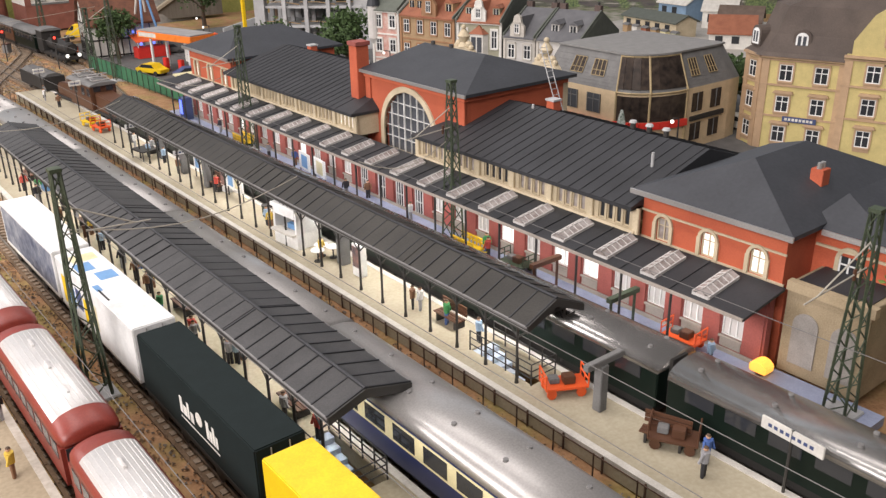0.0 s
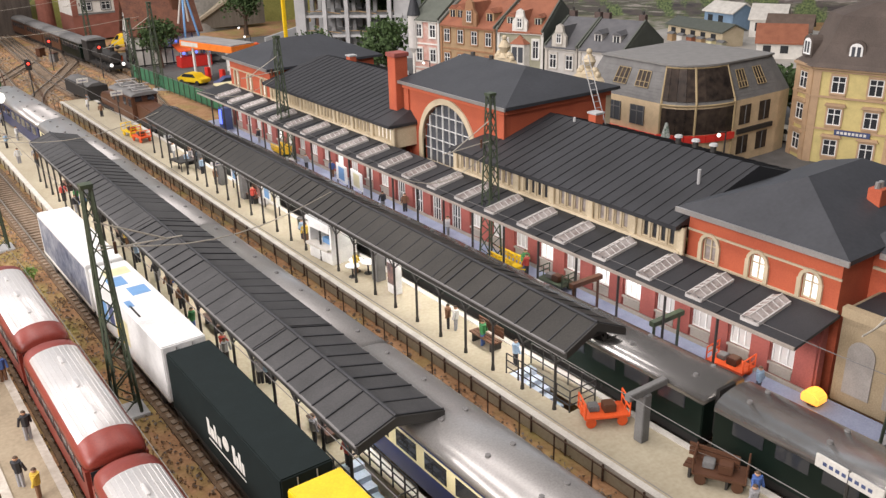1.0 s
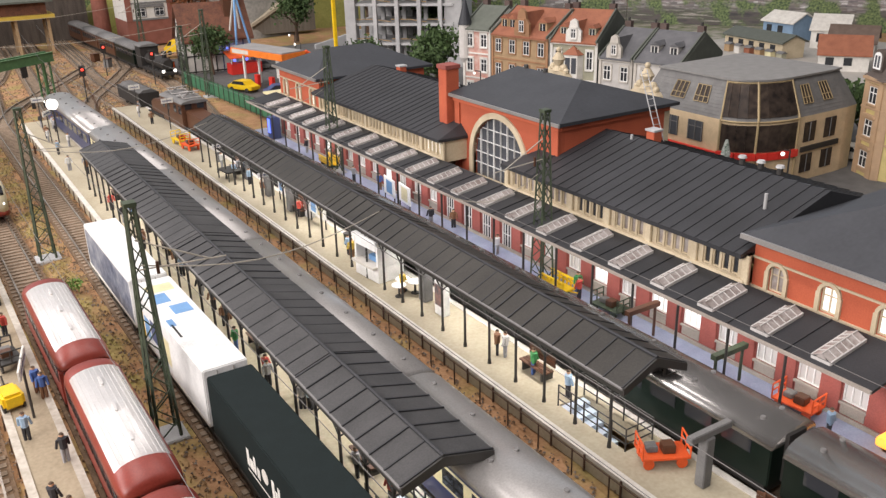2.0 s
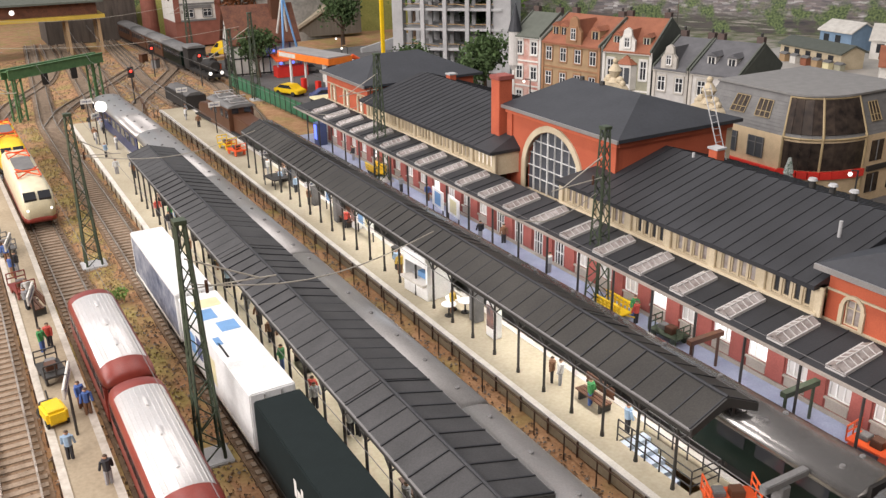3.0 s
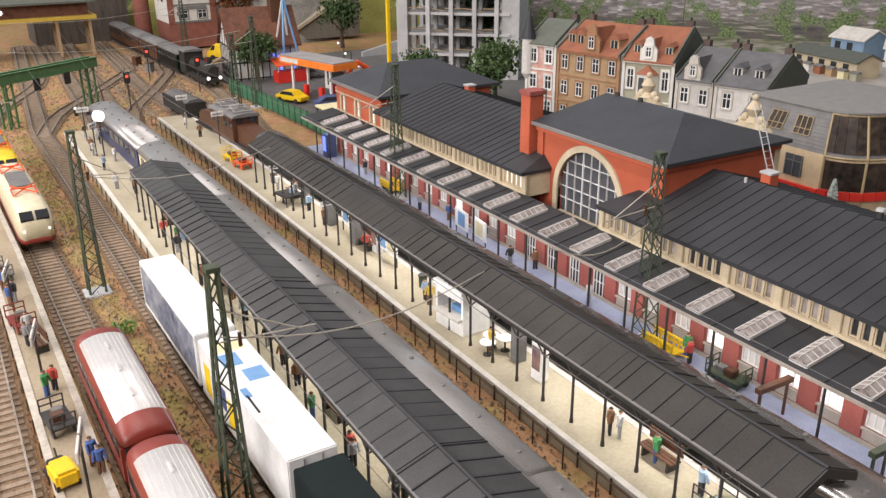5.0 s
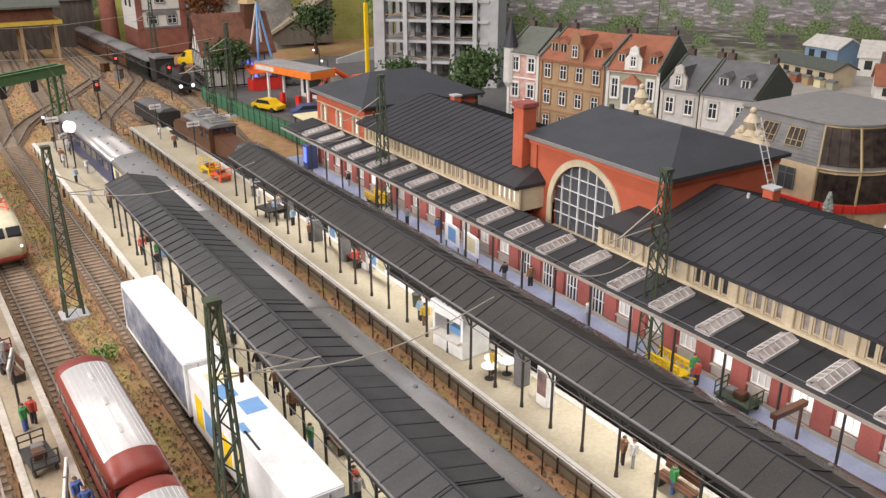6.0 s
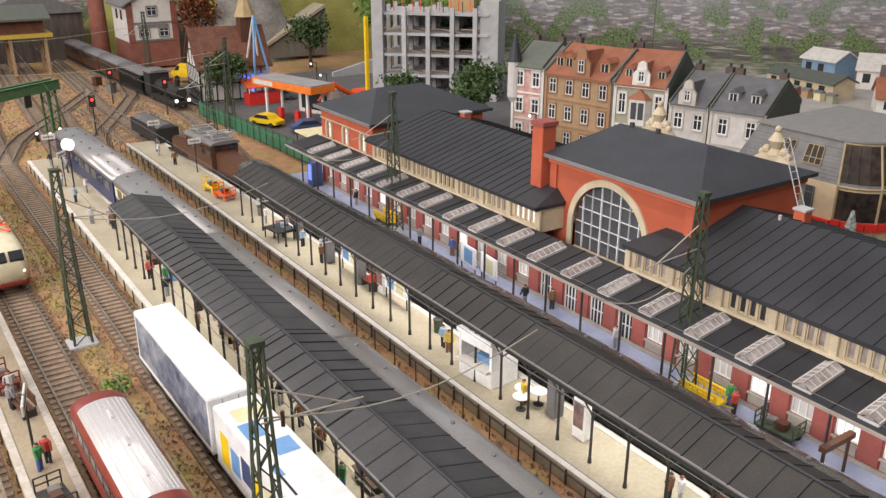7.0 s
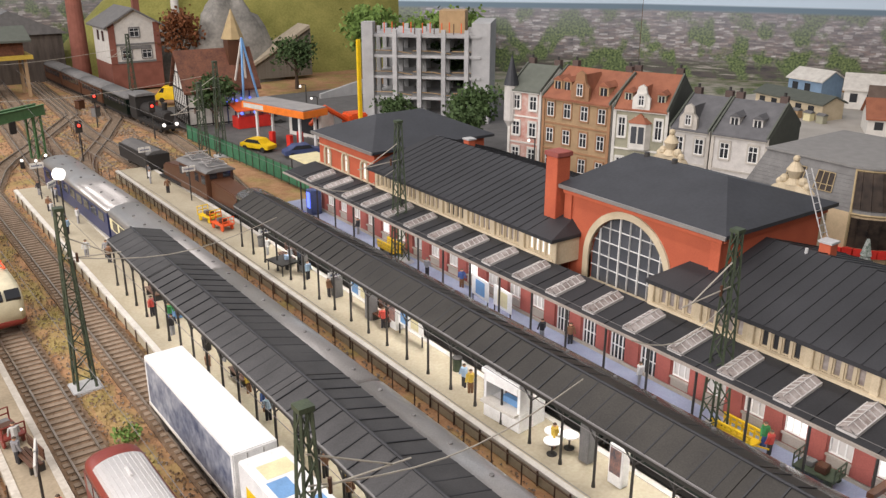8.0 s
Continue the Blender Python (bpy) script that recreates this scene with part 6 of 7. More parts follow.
# ---- locomotives ----
def nosed_hull(L, w, z0, zt):
    """A closed hull with rounded noses: rings along y that narrow and drop towards both ends."""
    bm, rings = B(), []
    ends = ((0.0, 0.62, 0.50), (0.10, 0.80, 0.62), (0.32, 0.91, 0.74), (0.85, 0.97, 0.91), (1.5, 1.0, 0.985), (2.4, 1.0, 1.0))
    stations = [(-L + d, a, b) for d, a, b in ends] + [(L - d, a, b) for d, a, b in ends[::-1]]
    for y, a, b in stations:
        hw, t_ = w * a, z0 + (zt - z0) * b
        side = [(1.0, 0.0), (1.0, 0.55), (0.97, 0.74), (0.86, 0.91), (0.6, 0.985), (0.2, 1.0)]
        outline = [(hw * u, z0 + (t_ - z0) * v) for u, v in side] + [(-hw * u, z0 + (t_ - z0) * v) for u, v in side[::-1]]
        rings.append([bm.verts.new((x, y, z)) for x, z in outline])
    for r, q in zip(rings, rings[1:]):
        for i in range(len(r)):
            j = (i + 1) % len(r)
            bm.faces.new([r[i], r[j], q[j], q[i]])
    bm.faces.new(rings[0])
    bm.faces.new(rings[-1][::-1])
    return bm


def loco_box(name, label, points, ya, yb, lower, upper, w=1.18, zt=3.6, red=True):
    x, y, rz = place_on(points, ya, yb)
    L = (yb - ya) / 2 - 0.1
    top = thing(name, label, "locomotive", (x, y, 0), rz)
    part("body", nosed_hull(L, w, 1.0, 3.4), upper, top, smooth=True)
    part("skirt", nosed_hull(L + 0.02, w + 0.02, 0.82, 1.5), lower, top, smooth=True)
    for s in (-1, 1):
        for k in (-1, 1):
            part("windscreen", prism(B(), [(s * (L - 0.10), 2.40), (s * (L - 0.50), 2.92), (s * (L - 0.42), 3.06), (s * (L + 0.0), 2.60)], "x", min(k * 0.08, k * 0.92), max(k * 0.08, k * 0.92)), DARKGLASS, top)
        for k in (-0.8, 0.8):
            part("headlamp", ball(B(), (k, s * (L - 0.05), 1.75), 0.1), GLOWWHITE, top)
        for axle in (0.4, 0.7):
            part("wheelset", wheelset(B(), s * L * axle), CHASSIS, top)
        for a, b in (((-0.8, s * L * 0.45 - 0.9, 3.5), (0.8, s * L * 0.45 + 0.9, 3.75)), ((0.8, s * L * 0.45 - 0.9, 3.5), (-0.8, s * L * 0.45 + 0.9, 3.75)), ((-0.8, s * L * 0.45, 3.75), (0.8, s * L * 0.45, 3.75)), ((-0.8, s * L * 0.45 - 0.9, 3.5), (-0.8, s * L * 0.45 + 0.9, 3.5)), ((0.8, s * L * 0.45 - 0.9, 3.5), (0.8, s * L * 0.45 + 0.9, 3.5))):
            part("pantograph_bar", rod(B(), a, b, 0.06), ORANGE if red else IRON, top)
    part("roof_equipment", box(B(), -0.7, -L * 0.3, 3.38, 0.7, L * 0.3, 3.6), SHINGLE, top, bevel=0.05)
    return top


loco_box("electric_locomotive", "cream and maroon electric locomotive with red pantographs", T_RED, 22.4, 37.2, MAROON, tone("ivory_paint", (0.64, 0.58, 0.40), rough=0.4, bump=0.05))
loco_box("overhead_line_railcar", "yellow maintenance railcar with red roof gear", T_RED, 37.6, 50, CHASSIS, YELLOW)
bx, by, brz = place_on(T_GREEN, 38.6, 49.0)
bl = thing("articulated_locomotive", "brown articulated electric locomotive with stepped hoods", "locomotive", (bx, by, 0), brz)
part("cab", box(B(), -1.35, -3.0, 1.0, 1.35, 3.0, 3.55), BROWN, bl, bevel=0.08)
part("cab_roof", prism(B(), roof_arc(1.45, 3.5, 3.85), "y", -3.3, 3.3), SHINGLE, bl)
for s in (-1, 1):
    part("hood", prism(B(), [(s * 3.0, 1.0), (s * 3.0, 2.85), (s * 7.4, 2.45), (s * 8.0, 2.1), (s * 8.0, 1.0)], "x", -0.95, 0.95), BROWN, bl, bevel=0.1)
    part("running_board", box(B(), -1.3, min(s * 3.0, s * 8.3), 0.95, 1.3, max(s * 3.0, s * 8.3), 1.12), CHASSIS, bl)
    for x in (-0.65, 0.65):
        part("cab_window", box(B(), x - 0.35, min(s * 3.0, s * 3.03), 2.9, x + 0.35, max(s * 3.0, s * 3.03), 3.4), DARKGLASS, bl)
        part("headlamp", ball(B(), (x, s * 8.05, 1.5), 0.15), FRAMEWHITE, bl)
    for k in (1.0, 2.4):
        part("side_window", box(B(), -1.37, s * k - 0.4, 2.4, -1.345, s * k + 0.4, 3.2), DARKGLASS, bl)
    for axle in (3.6, 5.2, 6.8):
        part("wheelset", wheelset(B(), s * axle), CHASSIS, bl)
    c = s * 1.7
    for a, b in (((-0.9, c - 1.0, 3.95), (0.9, c - 1.0, 3.95)), ((-0.9, c + 1.0, 3.95), (0.9, c + 1.0, 3.95)), ((-0.9, c - 1.0, 3.95), (-0.7, c + 0.9, 4.25)), ((0.9, c - 1.0, 3.95), (0.7, c + 0.9, 4.25)), ((-0.9, c + 1.0, 3.95), (-0.7, c - 0.9, 4.25)), ((0.9, c + 1.0, 3.95), (0.7, c - 0.9, 4.25)), ((-1.1, c, 4.4), (1.1, c, 4.4)), ((-0.7, c - 0.9, 4.25), (0.7, c + 0.9, 4.25))):
        part("pantograph_bar", rod(B(), a, b, 0.06), TIN, bl)
tn = thing("coal_wagon", "black open wagon behind the brown locomotive", "wagon", (17.6, 59.0, 0), 4)
part("tub", box(B(), -1.2, -4, 0.9, 1.2, 4, 2.4), CHASSIS, tn, bevel=0.04)
part("axle", wheelset(wheelset(B(), -2.4), 2.4), CHASSIS, tn)
part("load", prism(B(), [(-1.1, 2.35), (-0.5, 2.7), (0.4, 2.75), (1.1, 2.35)], "y", -3.8, 3.8), ASPHALT, tn)

sl = thing("steam_locomotive", "black steam locomotive with lit headlamps", "locomotive", (25.2, 77.5, 0), 2)
part("boiler", rod(B(), (0, -3.6, 2.3), (0, 4.0, 2.3), 0.85, n=16), CHASSIS, sl)
part("smokebox_door", rod(B(), (0, -3.8, 2.3), (0, -3.6, 2.3), 0.62, 0.85, n=16), CHASSIS, sl)
part("chimney", rod(B(), (0, -2.8, 3.0), (0, -2.8, 4.0), 0.3, 0.36, n=12), CHASSIS, sl)
part("cab", box(B(), -1.3, 4.0, 1.2, 1.3, 6.6, 4.0), CHASSIS, sl, bevel=0.06)
part("cab_roof", prism(B(), roof_arc(1.4, 3.95, 4.3), "y", 3.7, 6.9), SHINGLE, sl)
part("frame", box(B(), -1.2, -4.2, 0.9, 1.2, 6.6, 1.3), CHASSIS, sl)
for y in (-2.8, -1.0, 0.8, 2.6, 4.6):
    part("wheel_axle", wheelset(B(), y, r=0.62), CHASSIS, sl)
for x in (-0.8, 0.8):
    part("headlamp", ball(B(), (x, -4.25, 1.5), 0.24), GLOWWHITE, sl)
for k in range(4):
    coach("dull brown old coach with a grey roof", T_STEAM, 85.0 + k * 10.5, 95.2 + k * 10.5, BROWN if k else GREENCOACH, SHINGLE, w=1.25, zt=3.7, windows=6, vents=False, group="old coaches")

# ---- far station throat: gantry, bridge house, signals ----
gt = thing("signal_gantry", "green steel girder gantry over the tracks", "gantry", (0, 77, 0))
GANTRYGREEN = surface("bright_gantry_green", (0.05, 0.12, 0.045), (0.10, 0.20, 0.08), scale=2, rough=0.6)
gt.matrix_world = at(-0.1, 64.0, 0, 34)
for y in (-0.6, 0.6):
    part("girder_web", box(B(), -1.0, y - 0.06, 4.9, 12.6, y + 0.06, 5.9), GANTRYGREEN, gt)
    for z in (4.84, 5.9):
        part("flange", box(B(), -1.0, y - 0.18, z, 12.6, y + 0.18, z + 0.08), GANTRYGREEN, gt)
part("walkway", box(B(), -1.0, -0.4, 5.7, 12.6, 0.4, 5.76), GANTRYGREEN, gt)
for x in (0.0, 11.4):
    for dx in (-0.55, 0.55):
        for dy in (-0.5, 0.5):
            part("leg", box(B(), x + dx - 0.09, dy - 0.09, 0, x + dx + 0.09, dy + 0.09, 4.84), GANTRYGREEN, gt)
    for dy in (-0.5, 0.5):
        for k in range(5):
            part("lacing_bar", rod(B(), (x - 0.5 + 1.0 * (k % 2), dy, k * 0.95), (x + 0.5 - 1.0 * (k % 2), dy, (k + 1) * 0.95), 0.05, n=4), GANTRYGREEN, gt)
for x in (3.6, 7.8):
    part("signal_box", box(B(), x - 0.4, -0.9, 3.6, x + 0.4, -0.62, 4.9), CHASSIS, gt, bevel=0.05)
bh = thing("bridge_house", "ochre bridge building with yellow beam and pale roof across the tracks", "bridge", (-4, 113, 0))
part("beam", box(B(), -8, -1, 5.9, 22, 6, 6.5), tone("dull_yellow_beam", (0.50, 0.35, 0.05), rough=0.6), bh)
part("wall", box(B(), -8, 0, 6.5, 21, 6, 8.8), OLDTILE, bh)
part("roof", prism(B(), [(-1.5, 8.8), (3, 10.6), (7.5, 8.8), (7.5, 8.5), (-1.5, 8.5)], "x", -9, 22), GREENROOF, bh)
for x in (-7, 4, 16, 21):
    for y in (0.2, 4.8):
        part("pier", box(B(), x - 0.22, y - 0.22, 0, x + 0.22, y + 0.22, 5.9), OCHRE, bh)
    part("cross_tie", rod(B(), (x, 0.2, 0.4), (x, 4.8, 5.6), 0.08, n=5), OCHRE, bh)
for x in (-2, 8):
    part("lamp", ball(B(), (x, -1.3, 7.6), 0.4), GLOWWHITE, bh)
shed = thing("engine_shed", "dark timber engine shed at the end of the yard", "shed", (10, 128, 0))
part("wall", box(B(), 0, 0, 0, 16, 12, 8), surface("sooty_timber", (0.06, 0.05, 0.043), (0.17, 0.14, 0.115), scale=0.6, rough=0.9, stretch=(3, 3, 0.4)), shed)
part("roof", prism(B(), [(-1, 8), (8, 12), (17, 8)], "y", -0.8, 13), SHINGLE, shed)
for x, y in ((19.3, 84), (23.2, 73), (13, 66)):
    s = thing("light_signal", "black light signal mast showing a red light", "signal", (x, y, 0), 0, "signals")
    part("pole", rod(B(), (0, 0, 0), (0, 0, 3.6), 0.09), IRON, s)
    part("signal_head", box(B(), -0.35, -0.15, 3.3, 0.35, 0.15, 4.6), CHASSIS, s, bevel=0.05)
    part("lamp", ball(B(), (0, -0.2, 4.1), 0.17), GLOWRED, s)
for x, y in ((8.2, 66), (9.6, 68), (7.0, 67)):
    s = thing("ground_lamp", "small white shunting lamp between the tracks", "lamp", (x, y, 0), 0, "ground lamps")
    part("lamp_body", box(B(), -0.2, -0.2, 0, 0.2, 0.2, 0.7), CHASSIS, s)
    part("lamp_glass", ball(B(), (0, -0.1, 0.85), 0.17), GLOWWHITE, s)
fence("green mesh fence beside the petrol station", [(38, 27.6), (70, 26.2)], 2.0, 1.6, MASTGREEN, (1.95, 0.2), 0.1)
gm = part("fence_screen", strip(B(), [(38, 27.66), (70, 26.26)], -0.02, 0.02, 0.2, 1.9), surface("green_mesh", (0.02, 0.10, 0.05), (0.05, 0.17, 0.08), rough=0.8))
tagged(gm, "green screen netting on the fence", "fence screen", kind="structure")
for a in ((57, 12.6), (57.5, 9.2)):
    fence("rusty iron fence in the yard", [(a[0], a[1]), (82, a[1] + 3)], 1.2, 2.4, BROWN, (1.15,))

# ---- platform furniture ----
def simple_sign(x, y, z, h, w, board, label, rz=0):
    s = thing("station_sign", label, "sign", (x, y, z), rz, "station signs")
    part("pole", rod(B(), (0, 0, 0), (0, 0, h), 0.06), IRON, s)
    part("board", box(B(), -w / 2, -0.05, h - 0.5, w / 2, 0.05, h), board, s, bevel=0.02)
    for k in range(8):
        part("lettering_bar", box(B(), -w * 0.38 + k * w * 0.095, -0.058, h - 0.32, -w * 0.38 + k * w * 0.095 + w * 0.06, -0.051, h - 0.18), NAVYPRINT, s)


simple_sign(5.6, 50.5, 0.8, 3.4, 1.2, PLASTER, "white station name sign on a pole")
simple_sign(5.4, 44, 0.8, 3.2, 1.3, PLASTER, "white station name sign on a pole", 50)
simple_sign(15.7, 52, 0.8, 3.2, 1.2, PLASTER, "white station name sign on a pole")
simple_sign(16.6, 42.3, 0.8, 3.2, 1.2, PLASTER, "white station name sign on a pole")
simple_sign(-4.0, -8.5, 0.8, 3.0, 2.6, PLASTER, "long white sign board over the platform", 78)
simple_sign(-4.4, 2.0, 0.8, 3.0, 2.2, PLASTER, "long white sign board over the platform", 78)
simple_sign(-4.8, 11.0, 0.8, 3.0, 2.2, PLASTER, "long white sign board over the platform", 78)
simple_sign(17.65, -36.2, 0.8, 2.7, 2.5, PLASTER, "long white station name board by the green train", -94)
clk = thing("station_clock", "round white lit station clock on a pole", "clock", (6.0, 43.6, 0.8))
part("pole", rod(B(), (0, 0, 0), (0, 0, 3.2), 0.07), IRON, clk)
part("clock_face", rod(B(), (0.15, -0.22, 3.8), (-0.15, 0.22, 3.8), 0.5, n=20), GLOWWHITE, clk)

ks = thing("snack_kiosk", "white snack kiosk with open counter and hatch", "kiosk", (15.3, -4.75, 0.8), 6)
ks.scale = (1.05, 0.68, 1.0)
part("floor_box", box(B(), 0.15, 0, 0, 1.9, 3.6, 1.0), WHITEBOX, ks, bevel=0.03)
part("back_wall", box(B(), 1.75, 0, 1.0, 1.9, 3.6, 2.45), WHITEBOX, ks)
for y in (0, 3.35):
    part("side_wall", box(B(), 0.15, y, 1.0, 1.75, y + 0.25, 2.45), WHITEBOX, ks)
part("hatch_header", box(B(), 0.12, 0.25, 2.0, 0.28, 3.35, 2.45), WHITEBOX, ks)
part("roof", box(B(), 0.0, -0.08, 2.45, 2.0, 3.68, 2.7), WHITEBOX, ks, bevel=0.03)
part("counter", box(B(), -0.15, 0.1, 0.92, 0.5, 3.5, 1.06), CURB, ks)
part("display", box(B(), 0.5, 0.5, 1.0, 0.8, 2.2, 1.4), SKYBLUE, ks)
part("goods", box(B(), 1.2, 0.4, 1.0, 1.6, 3.0, 1.9), BROWN, ks)


DULLPRINT = surface("printed_poster", (0.06, 0.07, 0.09), (0.42, 0.22, 0.16), scale=2.5, rough=0.5)


def vending(x, y, z, colour, label, w=0.5, h=2.0):
    v = thing("vending_machine", label, "vending machine", (x, y, z), 0, "platform cabinets")
    part("cabinet", box(B(), -w / 2, -w / 2, 0, w / 2, w / 2 + 0.3, h), colour, v, bevel=0.04)
    part("front_panel", box(B(), -w / 2 - 0.03, -w / 2 + 0.08, h * 0.3, -w / 2 - 0.002, w / 2 + 0.2, h * 0.92), DULLPRINT if colour is WHITEBOX else DARKGLASS, v)


vending(16.4, -10.4, 0.8, WHITEBOX, "white vending machine with a printed front")
vending(17.1, 8.6, 0.8, WHITEBOX, "white information cabinet under the canopy")
vending(16.8, 20.4, 0.8, SHINGLE, "grey cabinet under the canopy")
vending(6.8, 18.0, 0.8, SKYBLUE, "blue cabinet under the canopy")
for y in (-8.2, 10.8, 15.2):
    c = thing("advertising_column", "grey square pillar under the canopy", "pillar", (16.6, y, 0.8))
    part("shaft", box(B(), -0.3, -0.3, 0, 0.3, 0.3, 2.9), SHINGLE, c, bevel=0.03)
for y in (6.8, 12.6):
    pb = thing("poster_board", "white glazed poster board on two legs", "poster board", (16.9, y, 0.8), 90)
    part("board", box(B(), -1.3, -0.06, 0.7, 1.3, 0.06, 2.1), WHITEBOX, pb, bevel=0.02)
    part("poster", box(B(), -0.9, 0.062, 0.85, -0.1, 0.075, 1.95), CREAM, pb)
    part("poster", box(B(), 0.2, 0.062, 0.85, 1.0, 0.075, 1.95), SKYBLUE, pb)
    for x in (-1.2, 1.2):
        part("leg", rod(B(), (x, 0, 0), (x, 0, 0.75), 0.05), IRON, pb)


def bench(x, y, z, rz):
    b = thing("platform_bench", "brown slatted wooden platform bench", "bench", (x, y, z), rz, "benches")
    for k in range(3):
        part("seat_slat", box(B(), -0.95, -0.3 + k * 0.2, 0.45, 0.95, -0.14 + k * 0.2, 0.52), BROWN, b)
    for k in range(3):
        part("back_slat", box(B(), -0.95, 0.32, 0.62 + k * 0.2, 0.95, 0.38, 0.77 + k * 0.2), BROWN, b)
    for s in (-0.7, 0.7):
        part("leg", box(B(), s - 0.05, -0.28, 0, s + 0.05, 0.38, 0.45), IRON, b)


for x, y, rz in ((16.6, -18.2, -90), (16.7, -31.6, -70), (16.8, 9.8, -90), (16.7, 23, -90), (6.6, 22, -90), (6.7, 8, -90), (6.7, -8, -90), (6.6, -20, -90), (-4.2, 6.0, -80)):
    bench(x, y, 0.8, rz)


def luggage_cart(x, y, z, rz, colour, label):
    c = thing("luggage_cart", label, "luggage cart", (x, y, z), rz, "luggage carts")
    c.scale = (0.74, 0.74, 0.8)
    part("deck", box(B(), -0.75, -1.3, 0.55, 0.75, 1.3, 0.68), colour, c, bevel=0.02)
    for sy in (-1.28, 1.28):
        e = B()
        for k in (-0.7, 0, 0.7):
            rod(e, (k, sy, 0.6), (k, sy, 1.45), 0.05)
        rod(e, (-0.72, sy, 1.45), (0.72, sy, 1.45), 0.05)
        rod(e, (-0.72, sy, 1.05), (0.72, sy, 1.05), 0.05)
        part("end_rail", e, colour, c)
    for sx in (-0.6, 0.6):
        for sy in (-0.9, 0.9):
            part("wheel", rod(B(), (sx - 0.06, sy, 0.3), (sx + 0.06, sy, 0.3), 0.3, n=10), colour, c)
    part("suitcase", box(B(), -0.4, -0.6, 0.69, 0.3, 0.1, 1.15), BROWN, c, bevel=0.04)
    part("suitcase", box(B(), -0.2, 0.3, 0.69, 0.45, 0.9, 1.0), SHINGLE, c, bevel=0.04)


luggage_cart(16.4, -26.4, 0.8, 62, ORANGE, "orange-red luggage cart loaded with cases")
luggage_cart(15.8, 33.0, 0.8, 10, ORANGE, "empty orange-red luggage cart on the platform")
luggage_cart(15.7, 35.6, 0.8, 12, YELLOW, "empty yellow luggage cart on the platform")
luggage_cart(-4.3, -2.6, 0.8, 8, IRON, "dark iron luggage cart on the narrow platform")
luggage_cart(-4.6, 9.0, 0.8, 12, MAROON, "maroon luggage cart on the narrow platform")
luggage_cart(16.9, -31.9, 0.8, 30, BROWN, "brown luggage cart near the platform end")
luggage_cart(24.3, -26.8, 0.45, 5, ORANGE, "orange crate trolley on the house platform")
luggage_cart(24.3, -14.9, 0.45, 5, MASTGREEN, "green flower cart on the house platform")
luggage_cart(-5.0, 17.0, 0.8, 12, SHINGLE, "grey luggage cart on the narrow platform")
fk = thing("electric_tug", "yellow electric luggage tug on the narrow platform", "tug", (-4.75, -6.6, 0.8), 10)
fk.scale = (0.85, 0.85, 0.85)
part("body", box(B(), -0.55, -1.2, 0.25, 0.55, 0.4, 1.05), YELLOW, fk, bevel=0.15)
part("seat", box(B(), -0.4, 0.4, 0.25, 0.4, 1.0, 0.75), CHASSIS, fk, bevel=0.06)
part("steering_post", rod(B(), (0, 0.3, 1.0), (0, 0.55, 1.5), 0.05), IRON, fk)
for sx in (-0.5, 0.5):
    for sy in (-0.8, 0.7):
        part("wheel", rod(B(), (sx - 0.06, sy, 0.25), (sx + 0.06, sy, 0.25), 0.25, n=10), CHASSIS, fk)
for x, y in ((23.7, -11.0), (24.2, 20.9)):
    g = thing("yellow_machine", "bright yellow platform machine beside the mast", "machine", (x + 0.3, y + 0.2, 0.45))
    part("deck", box(B(), -0.6, -1.3, 0.45, 0.6, 1.3, 0.6), YELLOW, g, bevel=0.04)
    for k in range(7):
        yy = -1.2 + k * 0.4
        for sx in (-0.56, 0.56):
            part("stake", box(B(), sx - 0.05, yy - 0.05, 0.6, sx + 0.05, yy + 0.05, 1.4), YELLOW, g)
    for sx in (-0.58, 0.58):
        for zz in (0.95, 1.35):
            part("side_rail", box(B(), sx - 0.07, -1.3, zz, sx + 0.07, 1.3, zz + 0.16), YELLOW, g)
    part("drawbar", rod(B(), (0, -1.3, 0.5), (0, -2.1, 0.75), 0.07), YELLOW, g)
    for s in (-0.8, 0.8):
        part("wheel", rod(B(), (-0.5, s, 0.3), (0.5, s, 0.3), 0.28, n=10), CHASSIS, g)
    g.scale = (0.8, 0.85, 0.6)
sb = thing("signal_post", "dark square post with a beam arm on the platform", "post", (16.6, -28.3, 0.8))
part("post", box(B(), -0.22, -0.22, 0, 0.22, 0.22, 2.2), SHINGLE, sb, bevel=0.03)
part("beam", box(B(), -1.0, -0.15, 2.2, 1.2, 0.15, 2.5), SHINGLE, sb, bevel=0.03)
ol = thing("orange_lamp_tent", "glowing orange tent lamp beside the station arch", "lamp", (24.9, -30.7, 0.45))
part("shade", prism(B(), [(-0.8, 0.3), (-0.85, 0.95), (-0.3, 1.35), (0.3, 1.35), (0.85, 0.95), (0.8, 0.3)], "x", -0.7, 0.7), GLOWORANGE, ol, bevel=0.1)
part("foot", rod(B(), (0, 0, 0), (0, 0, 0.3), 0.5, n=8), BROWN, ol)
ol.scale = (0.52, 0.52, 0.55)
for y in (-24.0, -18.5):
    p = thing("bike_shelter", "small dark frame shelter on the house platform", "shelter", (23.5, y + 0.4, 0.45), 0, "frames")
    for sx in (-0.9, 0.9):
        part("post", rod(B(), (sx, 0, 0), (sx, 0, 1.8), 0.08), MASTGREEN if y < -20 else BROWN, p)
    part("top_beam", box(B(), -1.1, -0.15, 1.7, 1.1, 0.15, 1.95), MASTGREEN if y < -20 else BROWN, p)
